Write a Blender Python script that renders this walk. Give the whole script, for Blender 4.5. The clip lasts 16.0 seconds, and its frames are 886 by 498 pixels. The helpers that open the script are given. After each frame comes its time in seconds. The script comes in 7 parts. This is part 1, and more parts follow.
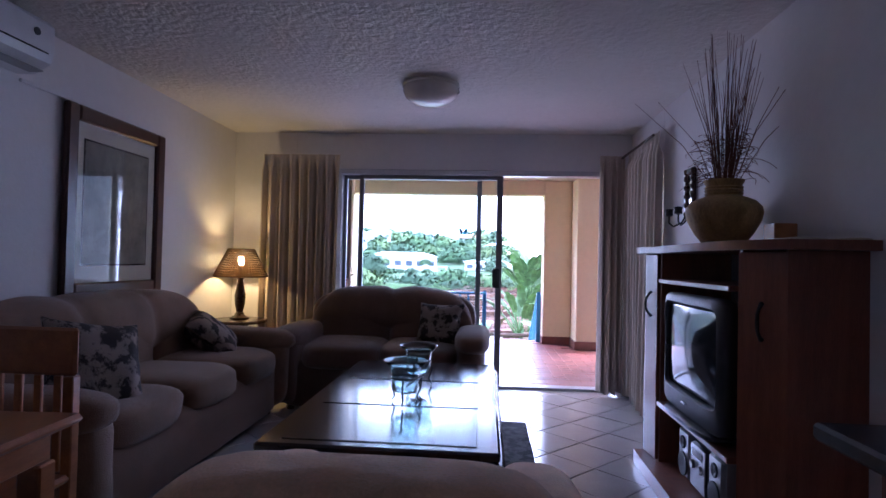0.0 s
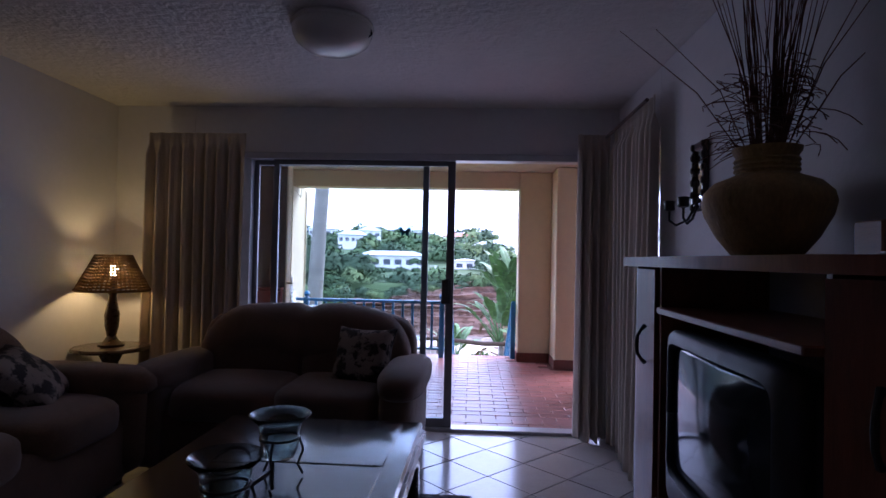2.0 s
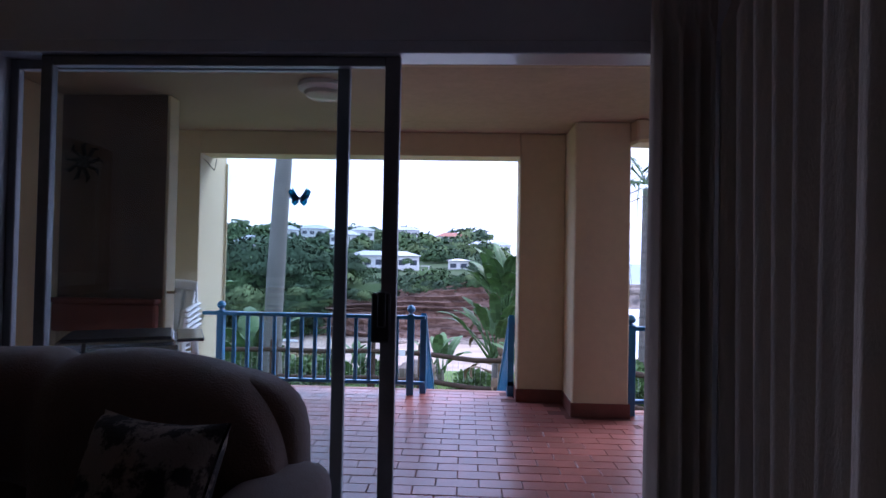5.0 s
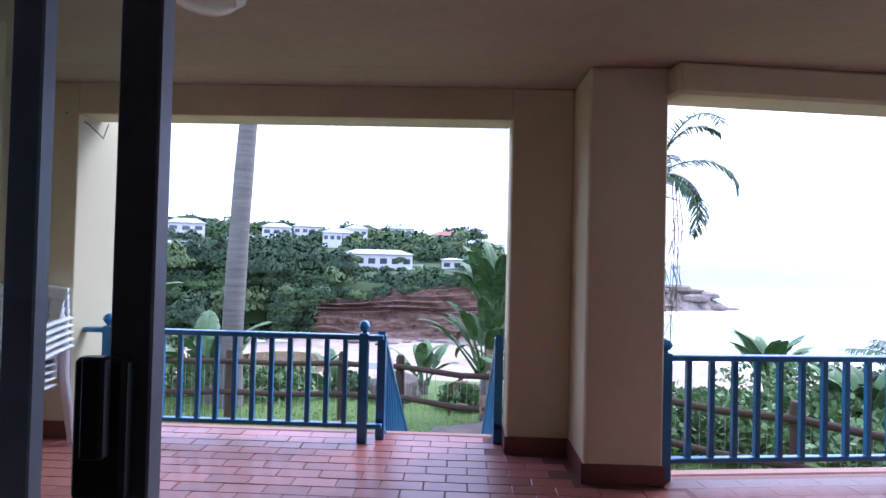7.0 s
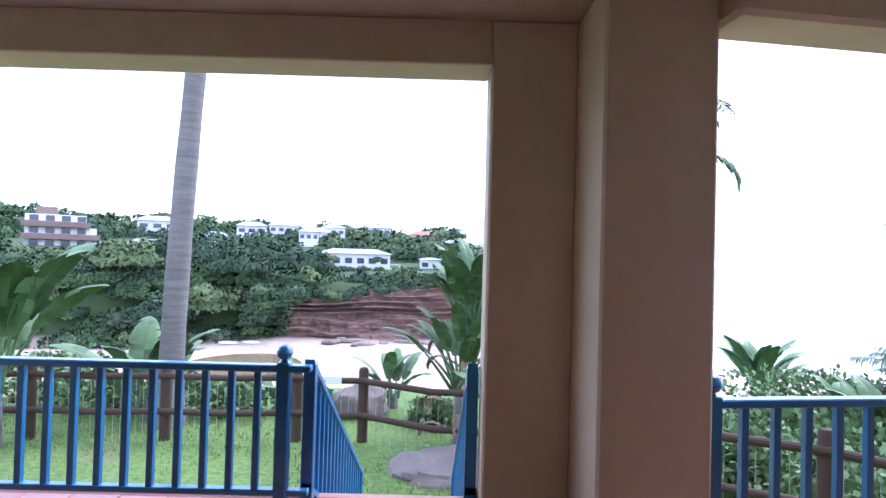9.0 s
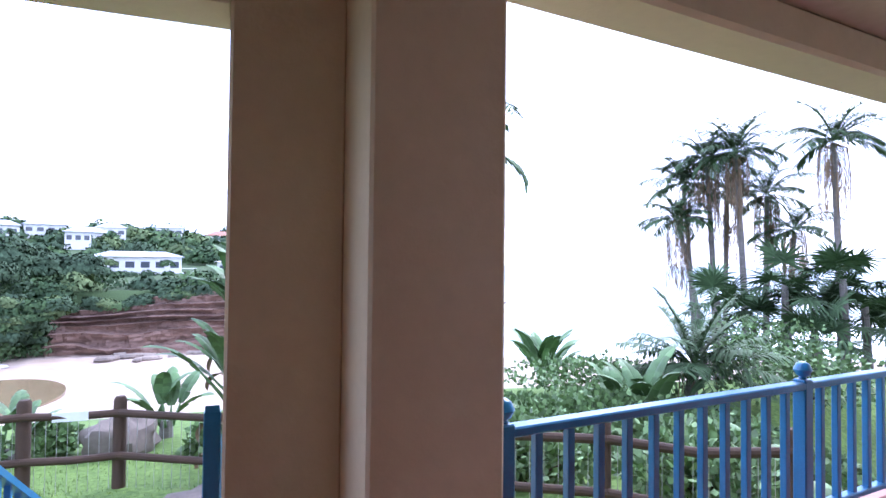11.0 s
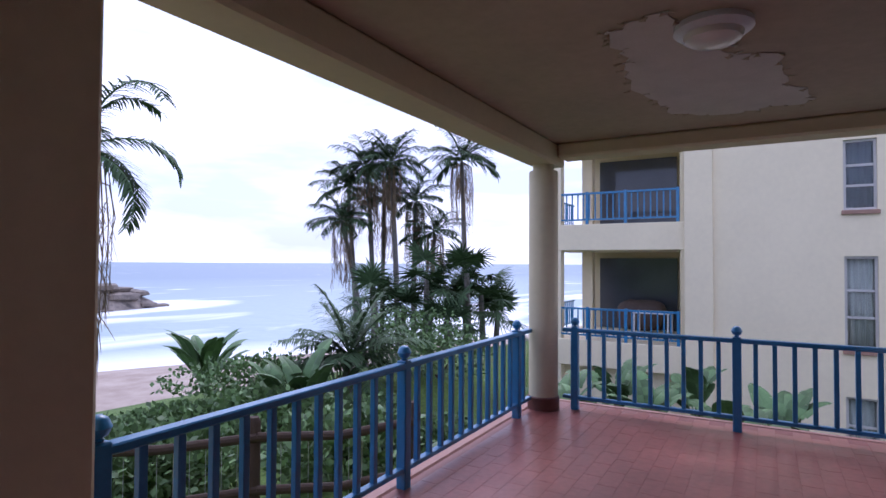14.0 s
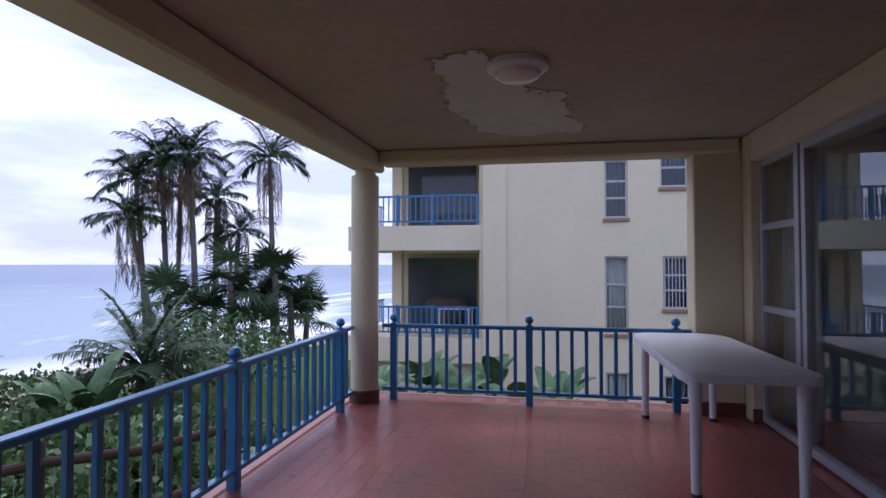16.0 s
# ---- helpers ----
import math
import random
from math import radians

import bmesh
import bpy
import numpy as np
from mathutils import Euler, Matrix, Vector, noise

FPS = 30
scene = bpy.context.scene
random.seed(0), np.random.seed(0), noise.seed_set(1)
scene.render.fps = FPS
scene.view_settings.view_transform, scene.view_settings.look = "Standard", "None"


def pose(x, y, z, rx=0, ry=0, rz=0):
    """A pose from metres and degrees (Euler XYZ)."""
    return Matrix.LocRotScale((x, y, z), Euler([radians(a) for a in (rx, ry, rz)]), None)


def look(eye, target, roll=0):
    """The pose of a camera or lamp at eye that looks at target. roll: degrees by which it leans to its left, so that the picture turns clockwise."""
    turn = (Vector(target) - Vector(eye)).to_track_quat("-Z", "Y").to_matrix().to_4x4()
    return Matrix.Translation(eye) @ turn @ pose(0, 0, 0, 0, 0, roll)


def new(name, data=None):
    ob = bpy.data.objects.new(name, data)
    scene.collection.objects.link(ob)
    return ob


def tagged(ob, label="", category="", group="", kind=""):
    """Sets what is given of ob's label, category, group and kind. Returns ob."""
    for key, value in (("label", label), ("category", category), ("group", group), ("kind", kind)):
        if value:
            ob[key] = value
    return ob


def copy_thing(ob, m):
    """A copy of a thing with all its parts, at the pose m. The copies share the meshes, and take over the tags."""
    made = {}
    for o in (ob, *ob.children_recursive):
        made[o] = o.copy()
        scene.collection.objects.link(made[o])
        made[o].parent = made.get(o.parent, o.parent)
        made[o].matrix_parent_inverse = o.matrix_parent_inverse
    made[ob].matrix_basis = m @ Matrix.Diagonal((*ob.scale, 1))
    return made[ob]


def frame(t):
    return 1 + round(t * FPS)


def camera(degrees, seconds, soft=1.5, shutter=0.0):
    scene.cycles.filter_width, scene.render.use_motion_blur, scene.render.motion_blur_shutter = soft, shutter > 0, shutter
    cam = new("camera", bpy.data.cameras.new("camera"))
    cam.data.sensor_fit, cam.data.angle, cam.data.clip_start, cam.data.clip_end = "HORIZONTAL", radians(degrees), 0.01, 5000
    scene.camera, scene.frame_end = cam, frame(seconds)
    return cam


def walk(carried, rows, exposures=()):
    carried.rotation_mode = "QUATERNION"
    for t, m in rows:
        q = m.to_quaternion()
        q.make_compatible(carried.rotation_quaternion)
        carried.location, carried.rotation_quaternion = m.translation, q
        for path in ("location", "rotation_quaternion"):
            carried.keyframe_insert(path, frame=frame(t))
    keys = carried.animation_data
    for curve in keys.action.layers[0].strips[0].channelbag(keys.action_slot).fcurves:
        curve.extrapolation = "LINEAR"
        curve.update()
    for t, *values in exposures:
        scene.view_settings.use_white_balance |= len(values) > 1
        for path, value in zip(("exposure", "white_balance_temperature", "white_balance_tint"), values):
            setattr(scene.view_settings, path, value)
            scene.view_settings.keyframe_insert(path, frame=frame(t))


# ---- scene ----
cam = camera(77.0, 16.0)
PATH = [
    (0, (0.538, 0.025, 1.205), (0.405, 2.021, 1.246), 1.3),
    (0.5, (0.649, 0.299, 1.246), (0.528, 2.295, 1.286), 1.2),
    (1, (0.749, 0.601, 1.268), (0.642, 2.598, 1.306), 1.2),
    (1.5, (0.827, 0.896, 1.282), (0.719, 2.893, 1.318), 1.2),
    (2, (0.880, 1.207, 1.288), (0.777, 3.204, 1.324), 1.2),
    (2.5, (0.952, 1.546, 1.281), (0.850, 3.543, 1.318), 1.1),
    (3, (0.990, 1.880, 1.273), (0.882, 3.877, 1.306), 1.5),
    (3.5, (0.981, 2.218, 1.273), (0.878, 4.215, 1.310), 1.3),
    (6, (1.067, 4.016, 1.251), (0.993, 6.014, 1.288), 1.3),
    (6.5, (1.115, 4.325, 1.246), (1.042, 6.323, 1.289), 1.5),
    (7, (1.159, 4.675, 1.275), (1.094, 6.673, 1.309), 1.4),
    (7.5, (1.148, 4.980, 1.273), (1.101, 6.979, 1.310), 1.5),
    (8, (1.175, 5.252, 1.283), (1.131, 7.251, 1.318), 1.6),
    (10.3, (1.413, 6.199, 1.271), (1.765, 8.167, 1.315), 1.0),
    (11, (1.533, 6.296, 1.297), (2.212, 8.177, 1.347), 0.6),
    (11.5, (1.607, 6.319, 1.311), (2.482, 8.117, 1.352), 0.8),
    (12.5, (1.670, 6.243, 1.324), (2.855, 7.853, 1.365), 0.8),
    (13, (1.670, 6.174, 1.312), (3.003, 7.664, 1.369), 0.2),
    (13.5, (1.658, 6.118, 1.326), (3.133, 7.468, 1.374), 0.3),
    (14, (1.637, 6.073, 1.327), (3.221, 7.292, 1.376), 0.3),
    (14.5, (1.616, 6.042, 1.322), (3.281, 7.148, 1.373), 0.3),
    (15, (1.570, 6.042, 1.327), (3.313, 7.021, 1.377), 0.2),
    (15.5, (1.483, 6.082, 1.329), (3.314, 6.884, 1.376), 0.1),
    (16, (1.362, 6.091, 1.324), (3.264, 6.705, 1.376), 0.0),
]
# exposure, and the clip's cool, slightly magenta white balance, cooler indoors
EXPOSURES = [(t, e, 5230 if t < 2 else 5330 if t < 9 else 5450 if t < 11.2 else 5600, 33 if t < 4 else 24 if t < 11.2 else 28) for t, e in (
    (0, 3.9), (0.5, 3.42), (1.0, 2.85), (1.5, 2.7), (2.0, 2.42), (2.5, 2.2), (3.5, 1.85), (6.0, 1.25), (6.5, 1.38), (7.0, 1.58), (8.0, 1.6),
    (10.3, 2.15), (11.0, 2.02), (11.4, 0.98), (12.0, 0.42), (13.0, 0.4), (14.0, 0.5), (14.5, 0.53), (15.2, 0.44), (16.0, 0.26))]
walk(cam, [(t, look(eye, target, roll)) for t, eye, target, roll in PATH], EXPOSURES)

# ---------------------------------------------------------------- world, sun, lamps
world = bpy.data.worlds.new("overcast_sky")
scene.world = world
world.use_nodes = True
wt = world.node_tree
wt.nodes.clear()
w_out = wt.nodes.new("ShaderNodeOutputWorld")
w_bg = wt.nodes.new("ShaderNodeBackground")
w_bg.inputs["Strength"].default_value = 0.13
w_sky = wt.nodes.new("ShaderNodeTexSky")
w_sky.sky_type, w_sky.sun_disc = "NISHITA", False
w_sky.sun_elevation, w_sky.sun_rotation = radians(48), radians(50)
w_sky.air_density, w_sky.dust_density = 1.0, 3.0
w_co = wt.nodes.new("ShaderNodeTexCoord")
w_map = wt.nodes.new("ShaderNodeMapping")
w_map.inputs["Scale"].default_value = (1.6, 1.6, 7.0)
w_no = wt.nodes.new("ShaderNodeTexNoise")
w_no.inputs["Scale"].default_value, w_no.inputs["Detail"].default_value = 1.7, 5.0
w_ramp = wt.nodes.new("ShaderNodeValToRGB")
w_ramp.color_ramp.elements[0].position, w_ramp.color_ramp.elements[0].color = 0.39, (4.5, 5.2, 7.0, 1)
w_ramp.color_ramp.elements[1].position, w_ramp.color_ramp.elements[1].color = 0.58, (7.3, 7.9, 9.0, 1)
w_mix = wt.nodes.new("ShaderNodeMix")
w_mix.data_type = "RGBA"
w_mix.inputs[0].default_value = 0.86
wt.links.new(w_co.outputs["Generated"], w_map.inputs["Vector"])
wt.links.new(w_map.outputs["Vector"], w_no.inputs["Vector"])
wt.links.new(w_no.outputs["Fac"], w_ramp.inputs["Fac"])
wt.links.new(w_sky.outputs["Color"], w_mix.inputs[6])
wt.links.new(w_ramp.outputs["Color"], w_mix.inputs[7])
wt.links.new(w_mix.outputs[2], w_bg.inputs["Color"])
wt.links.new(w_bg.outputs["Background"], w_out.inputs["Surface"])

sun_data = bpy.data.lights.new("sun", "SUN")
sun_data.energy, sun_data.angle, sun_data.color = 0.9, radians(25), (1.0, 0.96, 0.9)
sun_lamp = new("sun", sun_data)
sun_lamp.matrix_world = look((0, 0, 30), (-18, -15, 4))

bulb_data = bpy.data.lights.new("lamp_bulb_light", "POINT")
bulb_data.energy, bulb_data.color, bulb_data.shadow_soft_size = 0.27, (1.0, 0.68, 0.04), 0.03
bulb = new("lamp_bulb_light", bulb_data)
bulb.location = (-1.66, 5.08, 1.16)

door_sky = bpy.data.lights.new("door_skylight", "AREA")      # the sky's light through the open door
door_sky.shape, door_sky.size, door_sky.size_y, door_sky.energy, door_sky.color = "RECTANGLE", 2.3, 1.95, 1.5, (0.70, 0.80, 1.0)
door_lamp = new("door_skylight", door_sky)
door_lamp.matrix_world = look((0.05, 5.69, 1.06), (0.05, 0, 0.9))

# ---------------------------------------------------------------- builders
class MB:
    """Gathers vertices and faces of one mesh."""

    def __init__(self):
        self.v, self.f = [], []

    def add(self, verts, faces, m=None):
        n = len(self.v)
        self.v += [tuple(m @ Vector(p)) for p in verts] if m is not None else [tuple(p) for p in verts]
        self.f += [tuple(i + n for i in q) for q in faces]
        return self

    def box(self, lo, hi, b=0.004, m=None):
        """A box with chamfered edges."""
        lo, hi = [min(a, c) for a, c in zip(lo, hi)], [max(a, c) for a, c in zip(lo, hi)]
        b = min([b] + [0.45 * (c - a) for a, c in zip(lo, hi)])
        verts, idx = [], {}
        for i in (0, 1):
            for j in (0, 1):
                for k in (0, 1):
                    o = [(lo, hi)[i][0], (lo, hi)[j][1], (lo, hi)[k][2]]
                    s = [1 - 2 * i, 1 - 2 * j, 1 - 2 * k]
                    for a in range(3):
                        p = [o[c] + (0 if c == a else s[c] * b) for c in range(3)]
                        idx[i, j, k, a] = len(verts)
                        verts.append(p)
        faces = []
        for a in range(3):
            u, w = (a + 1) % 3, (a + 2) % 3
            for side in (0, 1):
                q = []
                for cu, cw in ((0, 0), (1, 0), (1, 1), (0, 1)):
                    key = [0, 0, 0]
                    key[a], key[u], key[w] = side, cu, cw
                    q.append(idx[(*key, a)])
                faces.append(q if side else q[::-1])
            for cu in (0, 1):
                for cw in (0, 1):
                    k0, k1 = [0, 0, 0], [0, 0, 0]
                    k0[a], k1[a] = 0, 1
                    k0[u] = k1[u] = cu
                    k0[w] = k1[w] = cw
                    q = [idx[(*k0, u)], idx[(*k0, w)], idx[(*k1, w)], idx[(*k1, u)]]
                    faces.append(q if cu != cw else q[::-1])
        for i in (0, 1):
            for j in (0, 1):
                for k in (0, 1):
                    q = [idx[i, j, k, 0], idx[i, j, k, 1], idx[i, j, k, 2]]
                    faces.append(q if (i + j + k) % 2 else q[::-1])
        return self.add(verts, faces, m)

    def tube(self, pts, r, n=10, m=None, caps=True):
        """A tube along points; r is one radius or one for each point."""
        pts = [Vector(p) for p in pts]
        rs = r if isinstance(r, (list, tuple)) else [r] * len(pts)
        verts, faces = [], []
        side = None
        for i, p in enumerate(pts):
            d = (pts[min(i + 1, len(pts) - 1)] - pts[max(i - 1, 0)]).normalized()
            if side is None:
                side = d.orthogonal().normalized()
            side = (side - d * side.dot(d)).normalized()
            up = d.cross(side)
            for k in range(n):
                a = 2 * math.pi * k / n
                verts.append(p + (side * math.cos(a) + up * math.sin(a)) * rs[i])
        for i in range(len(pts) - 1):
            for k in range(n):
                faces.append((i * n + k, i * n + (k + 1) % n, (i + 1) * n + (k + 1) % n, (i + 1) * n + k))
        if caps:
            faces.append(tuple(range(n))[::-1])
            faces.append(tuple((len(pts) - 1) * n + k for k in range(n)))
        return self.add(verts, faces, m)

    def lathe(self, prof, c=(0, 0, 0), n=28, m=None):
        """A turned shape from (radius, height) pairs."""
        verts, faces = [], []
        for r, z in prof:
            for k in range(n):
                a = 2 * math.pi * k / n
                verts.append((c[0] + r * math.cos(a), c[1] + r * math.sin(a), c[2] + z))
        for i in range(len(prof) - 1):
            for k in range(n):
                faces.append((i * n + k, i * n + (k + 1) % n, (i + 1) * n + (k + 1) % n, (i + 1) * n + k))
        faces.append(tuple(range(n))[::-1])
        faces.append(tuple((len(prof) - 1) * n + k for k in range(n)))
        return self.add(verts, faces, m)

    def soft(self, c, s, e=0.55, n=22, m=None, lump=0.0):
        """A padded, rounded block (half sizes s)."""
        def pw(a):
            return math.copysign(abs(a) ** e, a)
        verts, faces = [], []
        h = n // 2
        for i in range(h + 1):
            t = -math.pi / 2 + math.pi * i / h
            for k in range(n):
                a = 2 * math.pi * k / n
                p = Vector((pw(math.cos(t)) * pw(math.cos(a)) * s[0], pw(math.cos(t)) * pw(math.sin(a)) * s[1], pw(math.sin(t)) * s[2]))
                if lump:
                    p *= 1 + lump * noise.noise((p + Vector(c)) * 5.0)
                verts.append(p + Vector(c))
        for i in range(h):
            for k in range(n):
                faces.append((i * n + k, i * n + (k + 1) % n, (i + 1) * n + (k + 1) % n, (i + 1) * n + k))
        return self.add(verts, faces, m)

    def prism(self, poly, z0, z1, m=None):
        n = len(poly)
        verts = [(x, y, z0) for x, y in poly] + [(x, y, z1) for x, y in poly]
        faces = [tuple(range(n))[::-1], tuple(range(n, 2 * n))]
        faces += [(i, (i + 1) % n, n + (i + 1) % n, n + i) for i in range(n)]
        return self.add(verts, faces, m)

    def grid(self, fn, nu, nv, m=None):
        verts = [fn(i / nu, j / nv) for j in range(nv + 1) for i in range(nu + 1)]
        faces = [(j * (nu + 1) + i, j * (nu + 1) + i + 1, (j + 1) * (nu + 1) + i + 1, (j + 1) * (nu + 1) + i)
                 for j in range(nv) for i in range(nu)]
        return self.add(verts, faces, m)

    def mesh(self, name, mat, angle=35):
        me = bpy.data.meshes.new(name)
        me.from_pydata(self.v, [], self.f)
        bm = bmesh.new()
        bm.from_mesh(me)
        bmesh.ops.recalc_face_normals(bm, faces=bm.faces)
        bm.to_mesh(me)
        bm.free()
        me.polygons.foreach_set("use_smooth", [True] * len(me.polygons))
        me.set_sharp_from_angle(angle=radians(angle))
        me.materials.append(mat)
        return me


def part(name, mb, mat, parent=None, label="", angle=35, solid=0.0):
    """Links a mesh as one object under a thing or a part."""
    ob = new(name, mb.mesh(name, mat, angle))
    if solid:
        mod = ob.modifiers.new("thickness", "SOLIDIFY")
        mod.thickness, mod.offset = solid, 0
    if parent is not None:
        ob.parent = parent
        ob.matrix_parent_inverse = parent.matrix_basis.inverted() if parent.type == "EMPTY" else Matrix()
    if label:
        ob["label"] = label
    return ob


def thing(name, at, label, category, group="", kind=""):
    """An Empty at the thing's base, for its parts."""
    ob = new(name)
    ob.empty_display_size = 0.1
    ob.matrix_basis = at if isinstance(at, Matrix) else Matrix.Translation(at)
    return tagged(ob, label, category, group, kind)


def setting(name, mb, mat, label, category, angle=35, kind="structure"):
    return tagged(part(name, mb, mat, angle=angle), label, category, kind=kind)


# ---------------------------------------------------------------- materials
def material(name, color, rough=0.6, var=0.12, scale=6.0, bump=0.0, bump_scale=60.0, metal=0.0, second=None, stretch=(1, 1, 1),
             rand=0.0, island=0.0, spec=0.5, coat=0.0, sheen=0.0, fine=0.5, hard=0.0):
    """A surface with large stains, fine grain, gloss and relief."""
    mat = bpy.data.materials.new(name)
    mat.use_nodes = True
    nt = mat.node_tree
    b = nt.nodes["Principled BSDF"]
    co = nt.nodes.new("ShaderNodeTexCoord")
    mp = nt.nodes.new("ShaderNodeMapping")
    mp.inputs["Scale"].default_value = stretch
    geo = nt.nodes.new("ShaderNodeNewGeometry")
    nt.links.new(geo.outputs["Position"], mp.inputs["Vector"])
    n1 = nt.nodes.new("ShaderNodeTexNoise")
    n1.inputs["Scale"].default_value, n1.inputs["Detail"].default_value, n1.inputs["Roughness"].default_value = scale, 6.0, 0.62
    n2 = nt.nodes.new("ShaderNodeTexNoise")
    n2.inputs["Scale"].default_value, n2.inputs["Detail"].default_value = scale * 14, 3.0
    for n in (n1, n2):
        nt.links.new(mp.outputs["Vector"], n.inputs["Vector"])
    add = nt.nodes.new("ShaderNodeMath")
    add.operation = "MULTIPLY_ADD"
    add.inputs[1].default_value = fine
    nt.links.new(n2.outputs["Fac"], add.inputs[0])
    nt.links.new(n1.outputs["Fac"], add.inputs[2])
    ramp = nt.nodes.new("ShaderNodeMapRange")
    ramp.inputs["From Min"].default_value, ramp.inputs["From Max"].default_value = (0.25 + 0.5 * fine, 0.75 + 0.5 * fine) if not hard else (0.5 * (1 + fine) - hard, 0.5 * (1 + fine) + hard)
    nt.links.new(add.outputs[0], ramp.inputs["Value"])
    mix = nt.nodes.new("ShaderNodeMix")
    mix.data_type = "RGBA"
    lo = [c * (1 - var) for c in color] if second is None else second
    hi = [min(1, c * (1 + var)) for c in color] if second is None else color
    mix.inputs[6].default_value, mix.inputs[7].default_value = (*lo, 1), (*hi, 1)
    nt.links.new(ramp.outputs["Result"], mix.inputs[0])
    color_out = mix.outputs[2]
    if rand or island:
        hsv = nt.nodes.new("ShaderNodeHueSaturation")
        mr = nt.nodes.new("ShaderNodeMapRange")
        amount = rand or island
        mr.inputs["To Min"].default_value, mr.inputs["To Max"].default_value = 1 - amount, 1 + amount
        if rand:
            oi = nt.nodes.new("ShaderNodeObjectInfo")
            nt.links.new(oi.outputs["Random"], mr.inputs["Value"])
        else:
            nt.links.new(geo.outputs["Random Per Island"], mr.inputs["Value"])
        nt.links.new(mr.outputs["Result"], hsv.inputs["Value"])
        nt.links.new(color_out, hsv.inputs["Color"])
        color_out = hsv.outputs["Color"]
    nt.links.new(color_out, b.inputs["Base Color"])
    rr = nt.nodes.new("ShaderNodeMapRange")
    rr.inputs["To Min"].default_value, rr.inputs["To Max"].default_value = max(0.02, rough * 0.82), min(1, rough * 1.18)
    nt.links.new(n1.outputs["Fac"], rr.inputs["Value"])
    nt.links.new(rr.outputs["Result"], b.inputs["Roughness"])
    b.inputs["Metallic"].default_value = metal
    b.inputs["Specular IOR Level"].default_value = spec
    b.inputs["Coat Weight"].default_value = coat
    b.inputs["Coat Roughness"].default_value = 0.12
    b.inputs["Sheen Weight"].default_value = sheen
    if bump:
        n3 = nt.nodes.new("ShaderNodeTexNoise")
        n3.inputs["Scale"].default_value, n3.inputs["Detail"].default_value = bump_scale, 4.0
        nt.links.new(mp.outputs["Vector"], n3.inputs["Vector"])
        bp = nt.nodes.new("ShaderNodeBump")
        bp.inputs["Strength"].default_value, bp.inputs["Distance"].default_value = min(1, bump * 1.0), 0.01
        nt.links.new(n3.outputs["Fac"], bp.inputs["Height"])
        nt.links.new(bp.outputs["Normal"], b.inputs["Normal"])
    return mat


def glass(name, color=(0.93, 0.97, 0.97), rough=0.0, thin=True):
    """Clear glass: a thin pane lets light straight through and mirrors at its surface."""
    mat = bpy.data.materials.new(name)
    mat.use_nodes = True
    nt = mat.node_tree
    if not thin:
        b = nt.nodes["Principled BSDF"]
        b.inputs["Base Color"].default_value = (*color, 1)
        b.inputs["Transmission Weight"].default_value, b.inputs["Roughness"].default_value, b.inputs["IOR"].default_value = 1.0, rough, 1.45
        return mat
    nt.nodes.clear()
    out = nt.nodes.new("ShaderNodeOutputMaterial")
    tr, gl, mx, lw, pw, sc = (nt.nodes.new(k) for k in ("ShaderNodeBsdfTransparent", "ShaderNodeBsdfGlossy", "ShaderNodeMixShader", "ShaderNodeLayerWeight", "ShaderNodeMath", "ShaderNodeMath"))
    tr.inputs["Color"].default_value = (*color, 1)
    gl.inputs["Roughness"].default_value = rough
    lw.inputs["Blend"].default_value = 0.5
    pw.operation, pw.inputs[1].default_value = "POWER", 4.0
    sc.operation, sc.inputs[1].default_value, sc.inputs[2].default_value = "MULTIPLY_ADD", 0.8, 0.035
    nt.links.new(lw.outputs["Facing"], pw.inputs[0])
    nt.links.new(pw.outputs[0], sc.inputs[0])
    nt.links.new(sc.outputs[0], mx.inputs["Fac"])
    nt.links.new(tr.outputs["BSDF"], mx.inputs[1])
    nt.links.new(gl.outputs["BSDF"], mx.inputs[2])
    nt.links.new(mx.outputs["Shader"], out.inputs["Surface"])
    return mat


M_wall = material("painted_plaster_white", (0.72, 0.71, 0.72), 0.75, 0.04, 1.5, 0.12, 45)
M_ceil = material("stippled_ceiling_plaster", (0.66, 0.63, 0.6), 0.85, 0.06, 2.0, 0.9, 26)
for nd in M_ceil.node_tree.nodes:
    if nd.type == "BUMP":
        nd.inputs["Distance"].default_value = 0.018
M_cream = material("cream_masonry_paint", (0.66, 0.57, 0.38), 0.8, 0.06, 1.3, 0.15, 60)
# the walls' cream made darker, the ceiling's shade put into the colour
M_cream_shaded = material("shaded_veranda_cream", (0.46, 0.385, 0.28), 0.85, 0.12, 1.1, 0.25, 24)
M_bare = material("peeled_plaster", (0.62, 0.58, 0.53), 0.9, 0.08, 6, 0.3, 40)
M_nb = material("neighbour_cream_paint", (0.77, 0.67, 0.475), 0.85, 0.05, 0.7, 0.1, 30)
M_skirt = material("red_brown_skirting", (0.16, 0.055, 0.04), 0.5, 0.2, 9, 0.1, 60)
M_tile = material("glazed_floor_tile", (0.52, 0.5, 0.48), 0.16, 0.08, 5, 0.04, 12, rand=0.08, coat=0.3)
M_grout = material("dark_grout", (0.09, 0.08, 0.075), 0.9, 0.2, 30)
M_quarry = material("red_quarry_tile", (0.34, 0.125, 0.105), 0.36, 0.18, 7, 0.1, 40, rand=0.16, coat=0.15)
M_quarry_s = material("red_quarry_tile_far", (0.34, 0.125, 0.105), 0.36, 0.18, 7, 0.1, 40, island=0.16, coat=0.15)
M_qgrout = material("dark_tile_joint", (0.17, 0.075, 0.065), 0.8, 0.2, 20)
M_qgrout_s = material("red_tile_joint", (0.25, 0.085, 0.07), 0.6, 0.2, 20)
